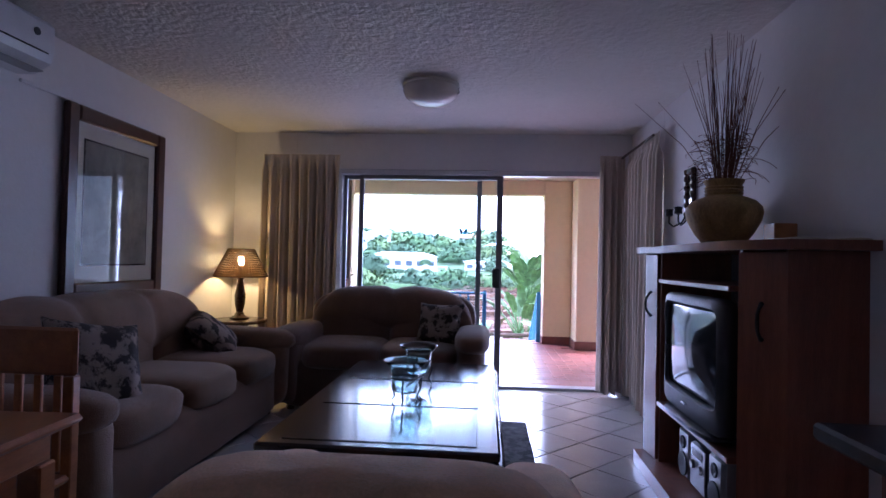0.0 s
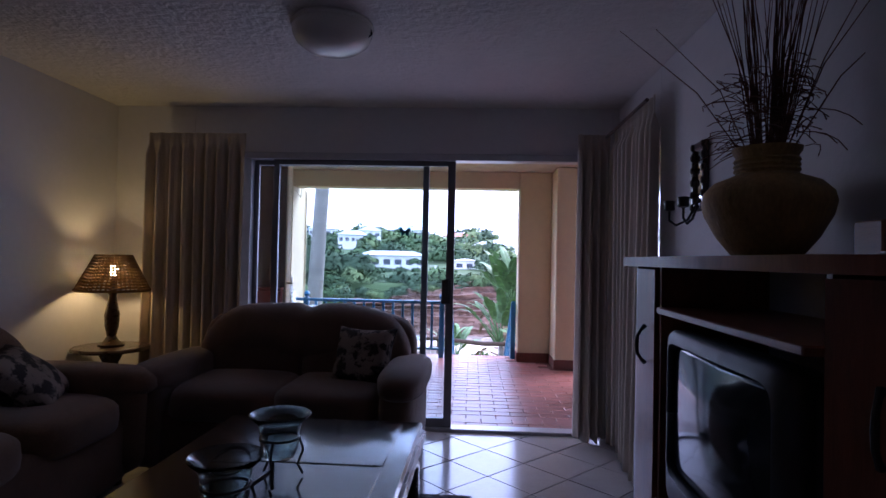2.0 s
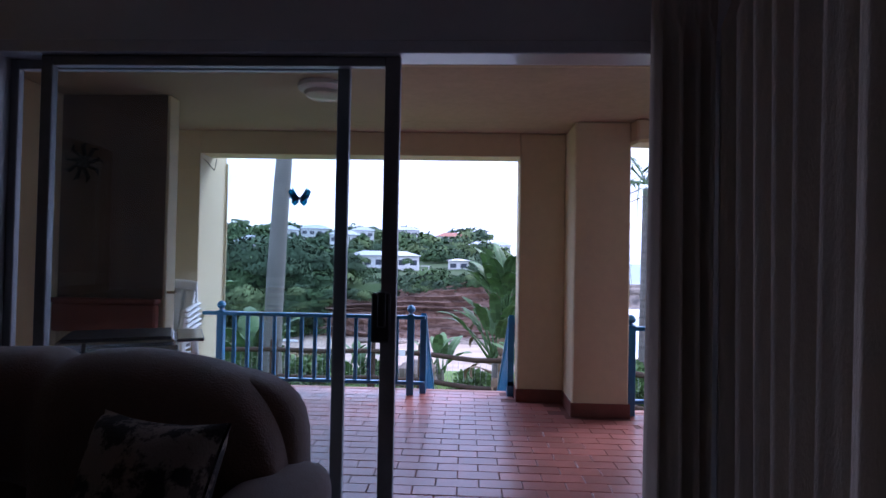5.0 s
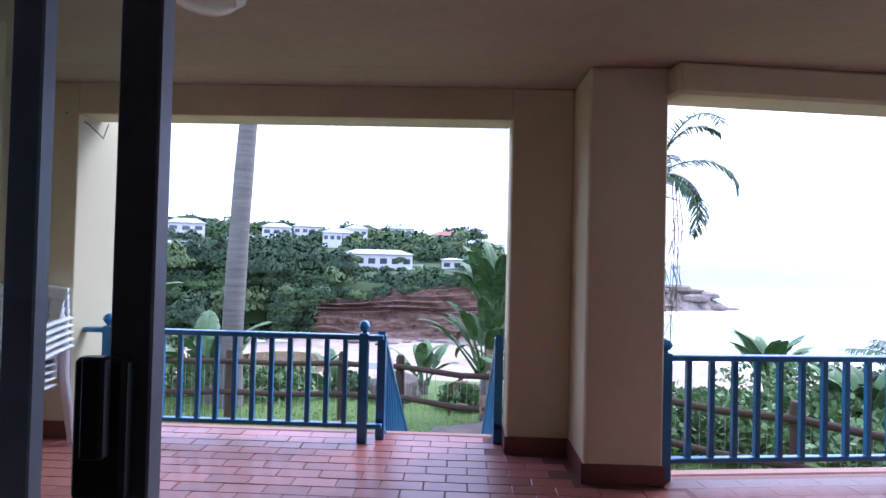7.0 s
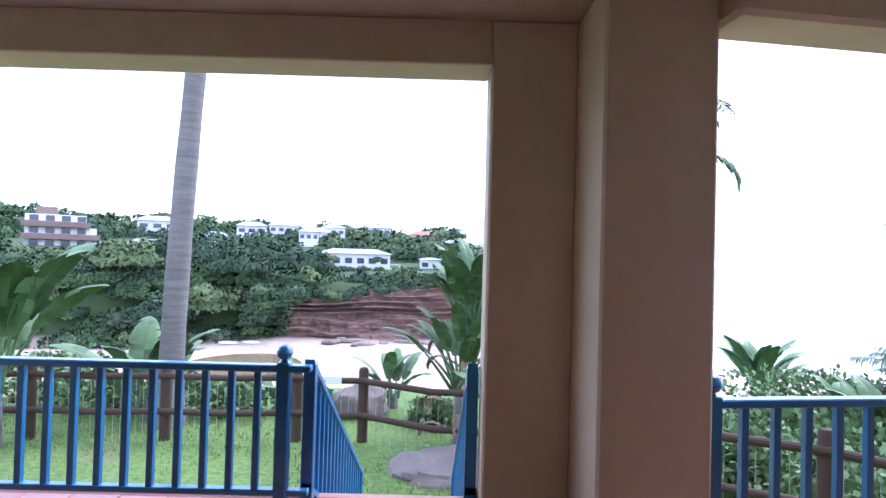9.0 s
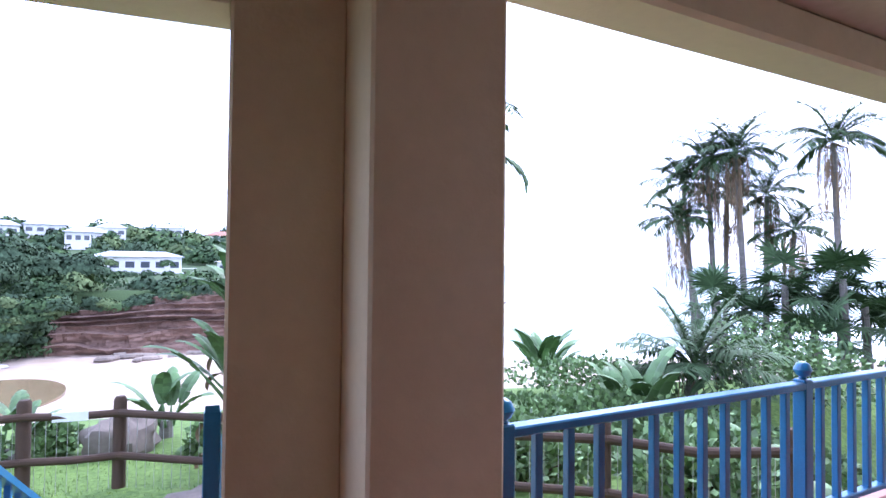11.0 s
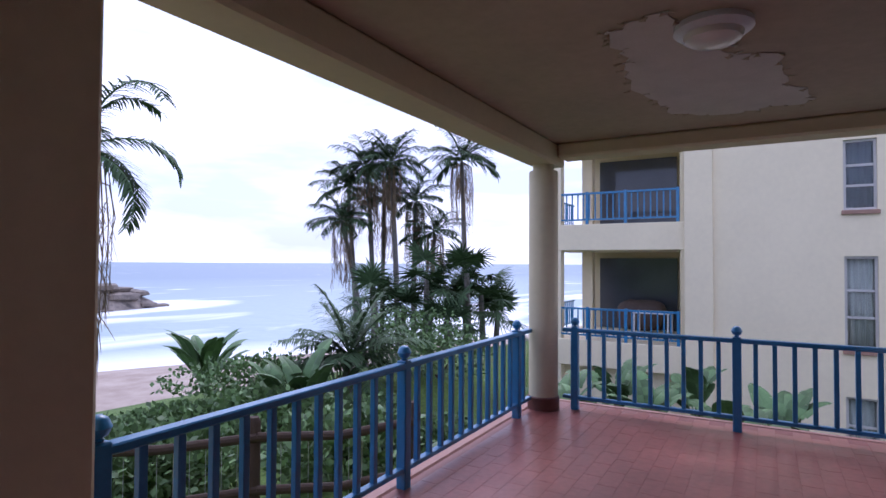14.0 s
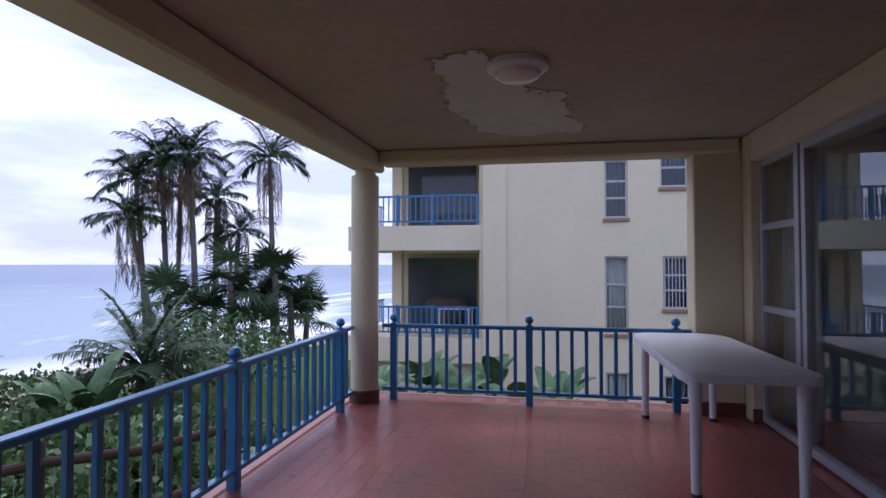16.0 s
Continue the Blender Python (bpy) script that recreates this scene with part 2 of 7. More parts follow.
M_floor_s = material("polished_red_tile", (0.31, 0.095, 0.078), 0.33, 0.28, 1.6, 0.08, 40, island=0.03, coat=0.12)
M_screed = material("red_floor_edge", (0.4, 0.2, 0.16), 0.6, 0.14, 5, 0.2, 50)
M_blue = material("blue_gloss_paint", (0.025, 0.18, 0.38), 0.32, 0.14, 8, 0.08, 60, coat=0.25)
M_alu = material("anodised_aluminium", (0.5, 0.5, 0.53), 0.35, 0.08, 14, metal=0.45)
M_bronze = material("dark_aluminium", (0.19, 0.185, 0.195), 0.4, 0.15, 14, metal=0.5)
M_black = material("black_plastic", (0.015, 0.015, 0.016), 0.4, 0.2, 20)
M_curtain = material("woven_curtain_cloth", (0.50, 0.43, 0.355), 0.9, 0.12, 3, 0.35, 240, stretch=(1, 1, 0.25), sheen=0.2)
M_wood_d = material("dark_stained_wood", (0.045, 0.02, 0.012), 0.28, 0.35, 4, 0.08, 60, stretch=(9, 1, 9), coat=0.4)
M_table = material("polished_table_wood", (0.03, 0.014, 0.01), 0.16, 0.35, 4, 0.05, 40, stretch=(9, 1, 9), coat=0.6)
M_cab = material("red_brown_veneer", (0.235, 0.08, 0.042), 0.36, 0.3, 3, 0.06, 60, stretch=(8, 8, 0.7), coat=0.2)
# near-black brown, the shade of unlit insides put into the colour
M_dark_inside = material("unlit_inside", (0.035, 0.014, 0.01), 0.6, 0.25, 5)
M_orange = material("orange_pine", (0.36, 0.13, 0.04), 0.35, 0.25, 3, 0.05, 50, stretch=(8, 1, 8), coat=0.3)
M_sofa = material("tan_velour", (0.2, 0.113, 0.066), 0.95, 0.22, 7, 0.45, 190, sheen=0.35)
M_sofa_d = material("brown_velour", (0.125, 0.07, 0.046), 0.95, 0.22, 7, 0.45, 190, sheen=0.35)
# tan brightened towards orange, warm light from behind put into the colour
M_chairtan = material("warm_lit_tan_upholstery", (0.84, 0.52, 0.32), 0.95, 0.15, 9, 0.45, 150, sheen=0.3)
M_throw = material("dark_patterned_cushion", (0.25, 0.20, 0.17), 0.9, 0.1, 13, 0.3, 150, second=(0.022, 0.017, 0.016), fine=0.12, hard=0.035)
M_cane = material("woven_cane_shade", (0.19, 0.095, 0.025), 0.7, 0.4, 40, 0.5, 120)
M_clay = material("ochre_clay", (0.33, 0.205, 0.075), 0.7, 0.45, 8, 0.6, 22, stretch=(1, 1, 0.35))
M_twig = material("dry_twig", (0.15, 0.06, 0.04), 0.8, 0.3, 20)
M_tv = material("charcoal_plastic", (0.045, 0.052, 0.065), 0.5, 0.1, 20, 0.03, 200)
M_bezel = material("grey_blue_bezel", (0.036, 0.042, 0.054), 0.55, 0.06, 20)
M_screen = material("picture_tube_glass", (0.012, 0.014, 0.016), 0.09, 0.05, 5, spec=0.14)
M_silver = material("silver_plastic", (0.35, 0.36, 0.38), 0.35, 0.1, 20, metal=0.5)
M_white_pl = material("white_plastic", (0.72, 0.73, 0.76), 0.35, 0.06, 12, 0.03, 60)
M_steel = material("stainless_steel", (0.5, 0.52, 0.55), 0.25, 0.12, 20, metal=1.0, stretch=(1, 14, 14))
M_gas = material("orange_cylinder_paint", (0.5, 0.07, 0.02), 0.4, 0.25, 10, 0.1, 40)
M_mount = material("cream_picture_mount", (0.74, 0.72, 0.62), 0.8, 0.05, 10)
M_print = material("faded_print", (0.48, 0.45, 0.35), 0.8, 0.2, 5, second=(0.16, 0.17, 0.15))
M_frame = material("mahogany_frame", (0.06, 0.018, 0.012), 0.3, 0.3, 8, 0.06, 60, coat=0.3)
M_iron = material("black_wrought_iron", (0.014, 0.012, 0.012), 0.45, 0.2, 20, 0.2, 80, metal=0.4)
M_rug = material("dark_rug", (0.12, 0.115, 0.115), 0.98, 0.1, 16, 0.6, 200, second=(0.02, 0.02, 0.022), fine=0.0, hard=0.05)
M_opal = material("opal_glass", (0.74, 0.70, 0.64), 0.25, 0.05, 6, coat=0.3)
M_redbrick = material("face_brick", (0.24, 0.075, 0.05), 0.85, 0.2, 10, 0.3, 60)
M_marble = material("dark_counter", (0.02, 0.022, 0.028), 0.25, 0.2, 10)
M_paper = material("cream_cloth", (0.5, 0.42, 0.32), 0.9, 0.08, 12)
M_gas_hose = material("rubber_hose", (0.2, 0.12, 0.05), 0.6, 0.1, 12)
M_mirror = material("mirror_glass", (0.8, 0.8, 0.82), 0.03, 0.02, 3, metal=1.0)
M_blueglass = glass("teal_bowl_glass", (0.78, 0.91, 0.93), 0.02, thin=False)
M_pane = glass("window_pane")
M_picglass = glass("picture_glass", (0.97, 0.97, 0.97), 0.02)
M_butter = material("blue_sticker", (0.08, 0.4, 0.55), 0.5, 0.2, 60)
thin_film = M_butter.node_tree.nodes.new("ShaderNodeBsdfTransparent")
thin_film.inputs["Color"].default_value = (0.12, 0.5, 0.62, 1)
film_mix = M_butter.node_tree.nodes.new("ShaderNodeMixShader")
M_butter.node_tree.links.new(M_butter.node_tree.nodes["Principled BSDF"].outputs[0], film_mix.inputs[1])
M_butter.node_tree.links.new(thin_film.outputs[0], film_mix.inputs[2])
M_butter.node_tree.links.new(film_mix.outputs[0], M_butter.node_tree.nodes["Material Output"].inputs["Surface"])
M_cover = material("brown_cover_cloth", (0.11, 0.08, 0.07), 0.9, 0.2, 7, 0.3, 50)
# outdoors
M_leaf = material("palm_leaflet", (0.066, 0.112, 0.052), 0.65, 0.25, 3, island=0.35, spec=0.15)
M_leaf_b = material("broad_leaf", (0.10, 0.175, 0.07), 0.5, 0.25, 4, island=0.35, spec=0.3)
M_leaf_far = material("far_foliage", (0.085, 0.14, 0.055), 0.8, 0.35, 0.16, second=(0.035, 0.065, 0.032), island=0.25, hard=0.16, spec=0.1)
M_leaf_dark = material("dark_coastal_foliage", (0.078, 0.125, 0.068), 0.8, 0.35, 0.3, second=(0.03, 0.05, 0.03), island=0.25, hard=0.25, spec=0.1)
M_leaf_olive = material("olive_coastal_foliage", (0.15, 0.2, 0.085), 0.8, 0.35, 0.3, second=(0.07, 0.11, 0.05), island=0.25, hard=0.25, spec=0.1)
M_bush = material("shrub_leaf", (0.12, 0.2, 0.07), 0.6, 0.3, 2, island=0.45)
M_dead = material("dry_palm_skirt", (0.2, 0.14, 0.085), 0.9, 0.3, 3, island=0.3)
M_trunk = material("ringed_palm_trunk", (0.17, 0.155, 0.14), 0.9, 0.35, 3, 0.9, 14, stretch=(0.5, 0.5, 5))
M_pole = material("creosoted_pole", (0.05, 0.028, 0.016), 0.85, 0.3, 6, 0.4, 40)
M_rock = material("sandstone_cliff", (0.30, 0.19, 0.145), 0.95, 0.2, 0.35, 1.0, 2.0, second=(0.085, 0.05, 0.04), stretch=(0.3, 0.3, 3.2), hard=0.2)
M_boulder = material("dark_boulder", (0.17, 0.14, 0.118), 0.9, 0.3, 1.5, 0.8, 8)
M_shelf = material("pale_rock_shelf", (0.33, 0.27, 0.22), 0.9, 0.3, 0.4, 0.8, 3, second=(0.09, 0.075, 0.065))
M_farwall = material("far_white_wall", (0.7, 0.69, 0.67), 0.8, 0.05, 1)
M_farbrick = material("far_brown_brick", (0.22, 0.15, 0.12), 0.85, 0.1, 1)
M_roof = material("grey_roof", (0.38, 0.41, 0.46), 0.7, 0.12, 0.8)
M_roof_r = material("red_tile_roof", (0.3, 0.12, 0.08), 0.8, 0.15, 0.8)
M_farglass = material("far_window_glass", (0.07, 0.08, 0.1), 0.08, 0.1, 2)
M_sill = material("weathered_brick_sill", (0.34, 0.2, 0.15), 0.85, 0.2, 8, 0.2, 40)
M_uframe = material("grey_beige_window_frame", (0.5, 0.48, 0.46), 0.5, 0.08, 10)
M_net = material("net_curtain", (0.45, 0.43, 0.4), 0.9, 0.3, 6, stretch=(6, 6, 0.3))

# ---------------------------------------------------------------- living room shell
XL, XR, YB, YF, ZC = -1.93, 1.97, -2.2, 5.45, 2.445
DX0, DX1, DZ = -1.3, 1.92, 2.08          # sliding door opening
T = 0.2
R = Matrix.Translation((0.538, 0.025, 0)) @ Matrix.Rotation(radians(-0.72), 4, "Z") @ Matrix.Scale(0.972, 4) @ Matrix.Translation((-0.641, -0.043, 0))  # the lounge things' own axes
W = pose(2.43, 8.05, 0, 0, 0, 7.6)         # the side veranda's own axes

mb = MB().box((XL - T, YB - T, 0), (XL, YF + T, ZC), 0.003)
setting("wall_west", mb, M_wall, "white painted plaster wall behind the long sofa", "wall")
mb = MB().box((XL, YB - T, 0), (XR + T, YB, ZC), 0.003)
setting("wall_south", mb, M_wall, "plain white plaster wall closing the room", "wall")
mb = MB().box((XL, YF, 0), (DX0, YF + T, ZC), 0.003).box((DX1, YF, 0), (XR + T, YF + T, ZC), 0.003).box((DX0, YF, DZ), (DX1, YF + T, ZC), 0.003)
setting("wall_north", mb, M_wall, "white plaster wall around the sliding door", "wall")
WY0, WY1 = 4.51, 5.22
mb = MB().box((XR, YB, 0), (XR + T, WY0, ZC), 0.003).box((XR, WY1, 0), (XR + T, YF - 0.003, ZC), 0.003)
mb.box((XR, WY0, DZ), (XR + T, WY1, ZC), 0.003).box((XR, WY0, 0), (XR + T, WY1, 0.12), 0.003)
setting("wall_east", mb, M_wall, "white plaster wall behind the television cabinet", "wall")
mb = MB().box((XL - T, YB - T, ZC), (XR + T, YF + T, ZC + 0.12), 0.003)
setting("ceiling", mb, M_ceil, "rough stippled plaster ceiling of the lounge", "ceiling")
mb = MB().box((XL - T, YB - T, -0.25), (XR + T, YF + T, -0.006), 0.003)
floor = setting("floor", mb, M_grout, "glazed beige floor tiles laid diagonally with dark joints", "floor")
# outside render on the front and side of the lounge
mb = MB().box((XL - T, YF + T, -0.2), (DX0, YF + T + 0.03, 2.6), 0.003).box((DX1, YF + T, -0.2), (XR + T + 0.03, YF + T + 0.03, 2.6), 0.003)
mb.box((DX0, YF + T, DZ), (DX1, YF + T + 0.03, 2.6), 0.003)
setting("wall_north_outside", mb, M_cream, "cream painted outside face around the sliding door", "wall")
mb = MB().box((XR + T, 3.5, -0.2), (XR + T + 0.03, WY0, 2.6), 0.003).box((XR + T, WY1, -0.2), (XR + T + 0.03, YF + T, 2.6), 0.003)
mb.box((XR + T, WY0, DZ), (XR + T + 0.03, WY1, 2.6), 0.003)
setting("wall_east_outside", mb, M_cream, "cream painted outside face of the lounge wall", "wall")


def pane(parent, lo, hi, name="pane", mat=None):
    ob = part(name, MB().box(lo, hi, 0.001), mat or M_pane, parent)
    ob.visible_shadow = False
    return ob


# sliding door: outer frame, fixed leaf, open leaf with handle
door = thing("door_1", ((DX0 + DX1) / 2, YF + 0.08, 0), "aluminium sliding glass door pushed half open", "door", kind="structure")
DY = YF - 0.09                            # the frame stands proud of the wall
mb = MB().box((DX0, DY + 0.02, DZ - 0.05), (DX1, DY + 0.14, DZ), 0.004).box((DX0, DY + 0.02, 0), (DX0 + 0.05, DY + 0.14, DZ - 0.05), 0.004)
mb.box((DX1 - 0.05, DY + 0.02, 0), (DX1, DY + 0.14, DZ - 0.05), 0.004).box((DX0 + 0.05, DY + 0.02, 0), (DX1 - 0.05, DY + 0.14, 0.022), 0.003)
part("door_frame", mb, M_alu, door)
side = part("side_light", MB().box((-0.90, DY + 0.03, 0.022), (-0.82, DY + 0.13, DZ - 0.05), 0.003).box((DX0 + 0.05, DY + 0.05, 1.40), (-0.90, DY + 0.11, 1.46), 0.003), M_alu, door)
pane(side, (DX0 + 0.05, DY + 0.075, 0.022), (-0.90, DY + 0.08, 1.40))
pane(side, (DX0 + 0.05, DY + 0.075, 1.46), (-0.90, DY + 0.08, DZ - 0.05))
sill = setting("door_sill", MB().box((DX0, DY + 0.141, -0.0058), (DX1, YF + T + 0.0305, 0.0015), 0.001), M_qgrout, "tiled sill of the sliding door", "sill")
fy = DY + 0.10
leaf = part("fixed_leaf", MB().box((-0.82, fy, 0.024), (-0.785, fy + 0.03, DZ - 0.052), 0.003).box((0.497, fy, 0.024), (0.545, fy + 0.03, DZ - 0.052), 0.003)
            .box((-0.785, fy, 0.024), (0.497, fy + 0.03, 0.09), 0.003).box((-0.785, fy, DZ - 0.09), (0.497, fy + 0.03, DZ - 0.052), 0.003), M_bronze, door)
pane(leaf, (-0.785, fy + 0.012, 0.09), (0.497, fy + 0.017, DZ - 0.09))
sy = DY + 0.05
slide = part("sliding_leaf", MB().box((-0.655, sy, 0.024), (-0.61, sy + 0.035, DZ - 0.052), 0.003).box((0.69, sy, 0.024), (0.748, sy + 0.035, DZ - 0.052), 0.003)
             .box((-0.61, sy, 0.024), (0.69, sy + 0.035, 0.09), 0.003).box((-0.61, sy, DZ - 0.09), (0.69, sy + 0.035, DZ - 0.052), 0.003), M_bronze, door)
pane(slide, (-0.61, sy + 0.015, 0.09), (0.69, sy + 0.02, DZ - 0.09))
mb = MB().box((0.66, sy - 0.028, 0.95), (0.73, sy - 0.001, 1.135), 0.006).box((0.715, sy - 0.05, 1.01), (0.685, sy - 0.028, 1.14), 0.004)
part("handle", mb, M_black, slide, "black lever handle")
bf = MB()
for sx in (-1, 1):
    bf.add([(0.37, 0, 1.490), (0.37 + sx * 0.036, 0, 1.521), (0.37 + sx * 0.043, 0, 1.511), (0.37 + sx * 0.034, 0, 1.487), (0.37 + sx * 0.005, 0, 1.477)], [(0, 1, 2, 3, 4)], Matrix.Translation((0, sy + 0.010, 0)))
    bf.add([(0.37, 0, 1.483), (0.37 + sx * 0.028, 0, 1.53), (0.37 + sx * 0.031, 0, 1.470), (0.37 + sx * 0.018, 0, 1.457), (0.37 + sx * 0.004, 0, 1.469)], [(0, 1, 2, 3, 4)], Matrix.Translation((0, sy + 0.009, 0)))
sticker = part("window_sticker", bf, M_butter, solid=0.001)
for sx in (-1, 1):
    for loop in (((0, 1.487), (0.036, 1.521), (0.043, 1.511), (0.034, 1.487), (0.005, 1.477)), ((0.004, 1.483), (0.031, 1.470), (0.018, 1.457), (0.004, 1.469)), ((0.0, 1.487), (0.040, 1.503)), ((0.0, 1.484), (0.037, 1.493))):
        pts = [(0.37 + sx * a, sy + 0.0075, z) for a, z in loop]
        part("wing_outline", MB().tube(pts + (pts[:1] if len(pts) > 2 else []), 0.0016, 5), M_black, sticker)
tagged(sticker, "small blue butterfly sticker on the glass door", "sticker")
# side window
win = thing("window_1", (XR + 0.1, 5.05, 0.12), "tall aluminium side window behind a drawn-back curtain", "window", kind="structure")
mb = MB().box((XR + 0.07, WY0, 0.12), (XR + 0.12, WY0 + 0.05, DZ), 0.003).box((XR + 0.07, WY1 - 0.05, 0.12), (XR + 0.12, WY1, DZ), 0.003)
mb.box((XR + 0.07, WY0 + 0.05, 0.12), (XR + 0.12, WY1 - 0.05, 0.17), 0.003).box((XR + 0.07, WY0 + 0.05, DZ - 0.05), (XR + 0.12, WY1 - 0.05, DZ), 0.003)
part("window_frame", mb, M_alu, win)
pane(win, (XR + 0.09, WY0 + 0.05, 0.17), (XR + 0.095, WY1 - 0.05, DZ - 0.05))

# ---------------------------------------------------------------- front veranda
VZ = 2.42                                    # veranda ceiling
OX0, OX1, OY = -1.47, 1.48, 8.38             # garden opening
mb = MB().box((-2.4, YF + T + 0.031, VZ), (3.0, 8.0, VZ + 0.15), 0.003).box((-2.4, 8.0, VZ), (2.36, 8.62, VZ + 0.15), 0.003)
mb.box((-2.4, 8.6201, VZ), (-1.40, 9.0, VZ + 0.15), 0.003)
setting("veranda_ceiling", mb, M_cream_shaded, "cream painted veranda ceiling", "ceiling")
mb = MB().box((-1.9, OY, 0), (OX0, OY + 0.57, VZ), 0.006).box((OX0, OY, 2.205), (OX1, OY + 0.25, VZ), 0.006)
setting("garden_wall", mb, M_cream, "cream wall and beam over the garden opening", "wall")
pil = MB().box((OX1, OY - 0.002, 0), (1.895, OY + 0.25, VZ), 0.012).box((1.89, 7.935, 0), (2.345, OY + 0.25, VZ - 0.002), 0.012)
setting("veranda_pillar", pil, M_cream, "stepped cream plastered pillar beside the garden steps", "pillar")
sk = MB().box((OX1 - 0.008, OY - 0.014, 0), (1.878, OY - 0.003, 0.115), 0.003).box((1.878, 7.922, 0), (1.889, OY - 0.003, 0.115), 0.003)
sk.box((1.889, 7.922, 0), (2.357, 7.934, 0.115), 0.003).box((2.346, 7.934, 0), (2.357, 8.4, 0.115), 0.003).box((OX1 - 0.008, OY - 0.003, 0), (OX1 - 0.001, OY + 0.25, 0.115), 0.003)
setting("skirting", sk, M_skirt, "dark red skirting round the pillar foot", "skirting")
# west: grill wall ending in a thin pier, an alcove behind it
mb = MB().box((-2.3, 7.26, 0), (-1.155, 7.40, VZ), 0.01).box((-2.3, 7.401, 0), (-1.88, OY, VZ), 0.01)
setting("braai_wall", mb, M_cream, "cream grill wall ending in a thin pier", "wall")
mb = MB().box((-2.3, 5.781, 0), (-1.95, 7.259, VZ), 0.01)
setting("veranda_side_wall", mb, M_cream, "cream side wall closing the veranda", "wall")
# thin sheet, darker brown than the cream wall behind it
setting("grill_front", MB().box((-1.949, 7.252, 0.94), (-1.17, 7.2598, VZ - 0.005), 0.002), material("dark_brown_plaster", (0.16, 0.115, 0.085), 0.85, 0.3, 2.5, 0.3, 30), "dark brown plaster front above the grill shelf", "wall")
shelf = part("brick_shelf", MB().box((-1.949, 7.19, 0.70), (-1.19, 7.2585, 0.905), 0.012).box((-1.949, 7.17, 0.906), (-1.18, 7.2585, 0.94), 0.008), M_redbrick)
tagged(shelf, "red painted grill shelf built against the pier", "shelf", kind="structure")
part("shelf_rod", MB().tube([(-1.19, 7.30, 0.99), (-1.09, 7.29, 0.985)], 0.010, 8), M_cream, shelf)
orn = MB().soft((-1.78, 7.235, 1.92), (0.05, 0.014, 0.05), 0.9, 18)
for k in range(9):
    an = k * 0.698
    orn.tube([(-1.78 + 0.05 * math.cos(an), 7.245, 1.92 + 0.05 * math.sin(an)), (-1.78 + 0.12 * math.cos(an + 0.2), 7.24, 1.92 + 0.12 * math.sin(an + 0.2)), (-1.78 + 0.15 * math.cos(an), 7.245, 1.92 + 0.15 * math.sin(an))], [0.012, 0.014, 0.004], 6)
tagged(part("wall_ornament", orn, M_iron), "dark metal sun ornament on the grill wall", "wall ornament")
setting("skirting_pier", MB().box((-1.154, 7.262, 0), (-1.146, 7.398, 0.115), 0.002).box((-1.949, 7.248, 0), (-1.146, 7.2585, 0.115), 0.002), M_skirt, "dark red skirting round the pier", "skirting")
sk = MB().box((OX0 - 0.44, OY - 0.013, 0), (OX0 + 0.008, OY - 0.001, 0.115), 0.003).box((OX0 + 0.001, OY - 0.001, 0), (OX0 + 0.008, OY + 0.10, 0.115), 0.003)
setting("skirting_west", sk, M_skirt, "dark red skirting along the garden wall", "skirting")
mb = MB().box((-2.3, YF + T + 0.031, -0.25), (2.40, 8.72, -0.0035), 0.003)
vfloor = setting("veranda_floor", mb, M_qgrout, "red quarry tile floor laid like brickwork", "floor")
edge = MB().box((-1.47, 8.722, -0.3), (2.42, 8.80, -0.004), 0.012)
setting("veranda_kerb", edge, M_screed, "rounded red veranda edge", "kerb")
setting("wall_pipe", MB().tube([(-1.455, 8.93, -0.3), (-1.455, 8.93, 2.2)], 0.011), M_cream, "thin painted pipe beside the garden opening", "pipe")
setting("loose_cable", MB().tube([(-1.56, 8.374, 2.21), (-1.45, 8.45, 2.15), (-1.44, 8.60, 2.08), (-1.445, 8.66, 2.2)], 0.004, 6), M_black, "loose black cable at the opening's corner", "cable")

# ---------------------------------------------------------------- side veranda (own axes)
GV = -3.6                                    # plane of the bedroom glass
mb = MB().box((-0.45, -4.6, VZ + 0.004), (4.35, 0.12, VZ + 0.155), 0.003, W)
setting("side_ceiling", mb, M_cream_shaded, "cream painted ceiling of the side veranda with peeling paint", "ceiling")
mb = MB().box((-0.1, -0.22, 2.235), (4.1, 0.05, VZ + 0.002), 0.02, W)
setting("front_beam", mb, M_cream, "cream beam along the seaward edge", "beam")
mb = MB().box((3.86, -3.48, 2.29), (4.12, -0.221, VZ + 0.002), 0.02, W)
setting("end_beam", mb, M_cream, "cream beam over the end railing", "beam")
mb = MB().box((-0.1, -4.4, -0.25), (4.2, 0.03, -0.0006), 0.003, W)
setting("floor_infill", MB().box((-0.8, -2.32, -0.25), (-0.101, -0.02, -0.0045), 0.001, W), M_qgrout_s, "red floor strip between the two verandas", "floor")
sfloor = setting("side_floor", mb, M_qgrout_s, "polished red tile floor of the side veranda", "floor")
mb = MB().box((0.0, 0.031, -0.3), (4.29, 0.14, 0.004), 0.02, W).box((4.201, -3.2, -0.3), (4.29, 0.03, 0.004), 0.02, W)
setting("side_kerb", mb, M_screed, "rounded red floor edge under the railing", "kerb")
mb = MB().box((3.9, -3.5, 0), (4.15, -3.1, VZ), 0.01, W).box((3.72, -3.9, 0), (4.4, -3.501, VZ), 0.01, W)
mb.box((1.0, -3.9, 2.18), (3.72, -3.501, VZ), 0.006, W)
setting("bedroom_wall", mb, M_cream, "cream end pier and lintel round the bedroom window", "wall")
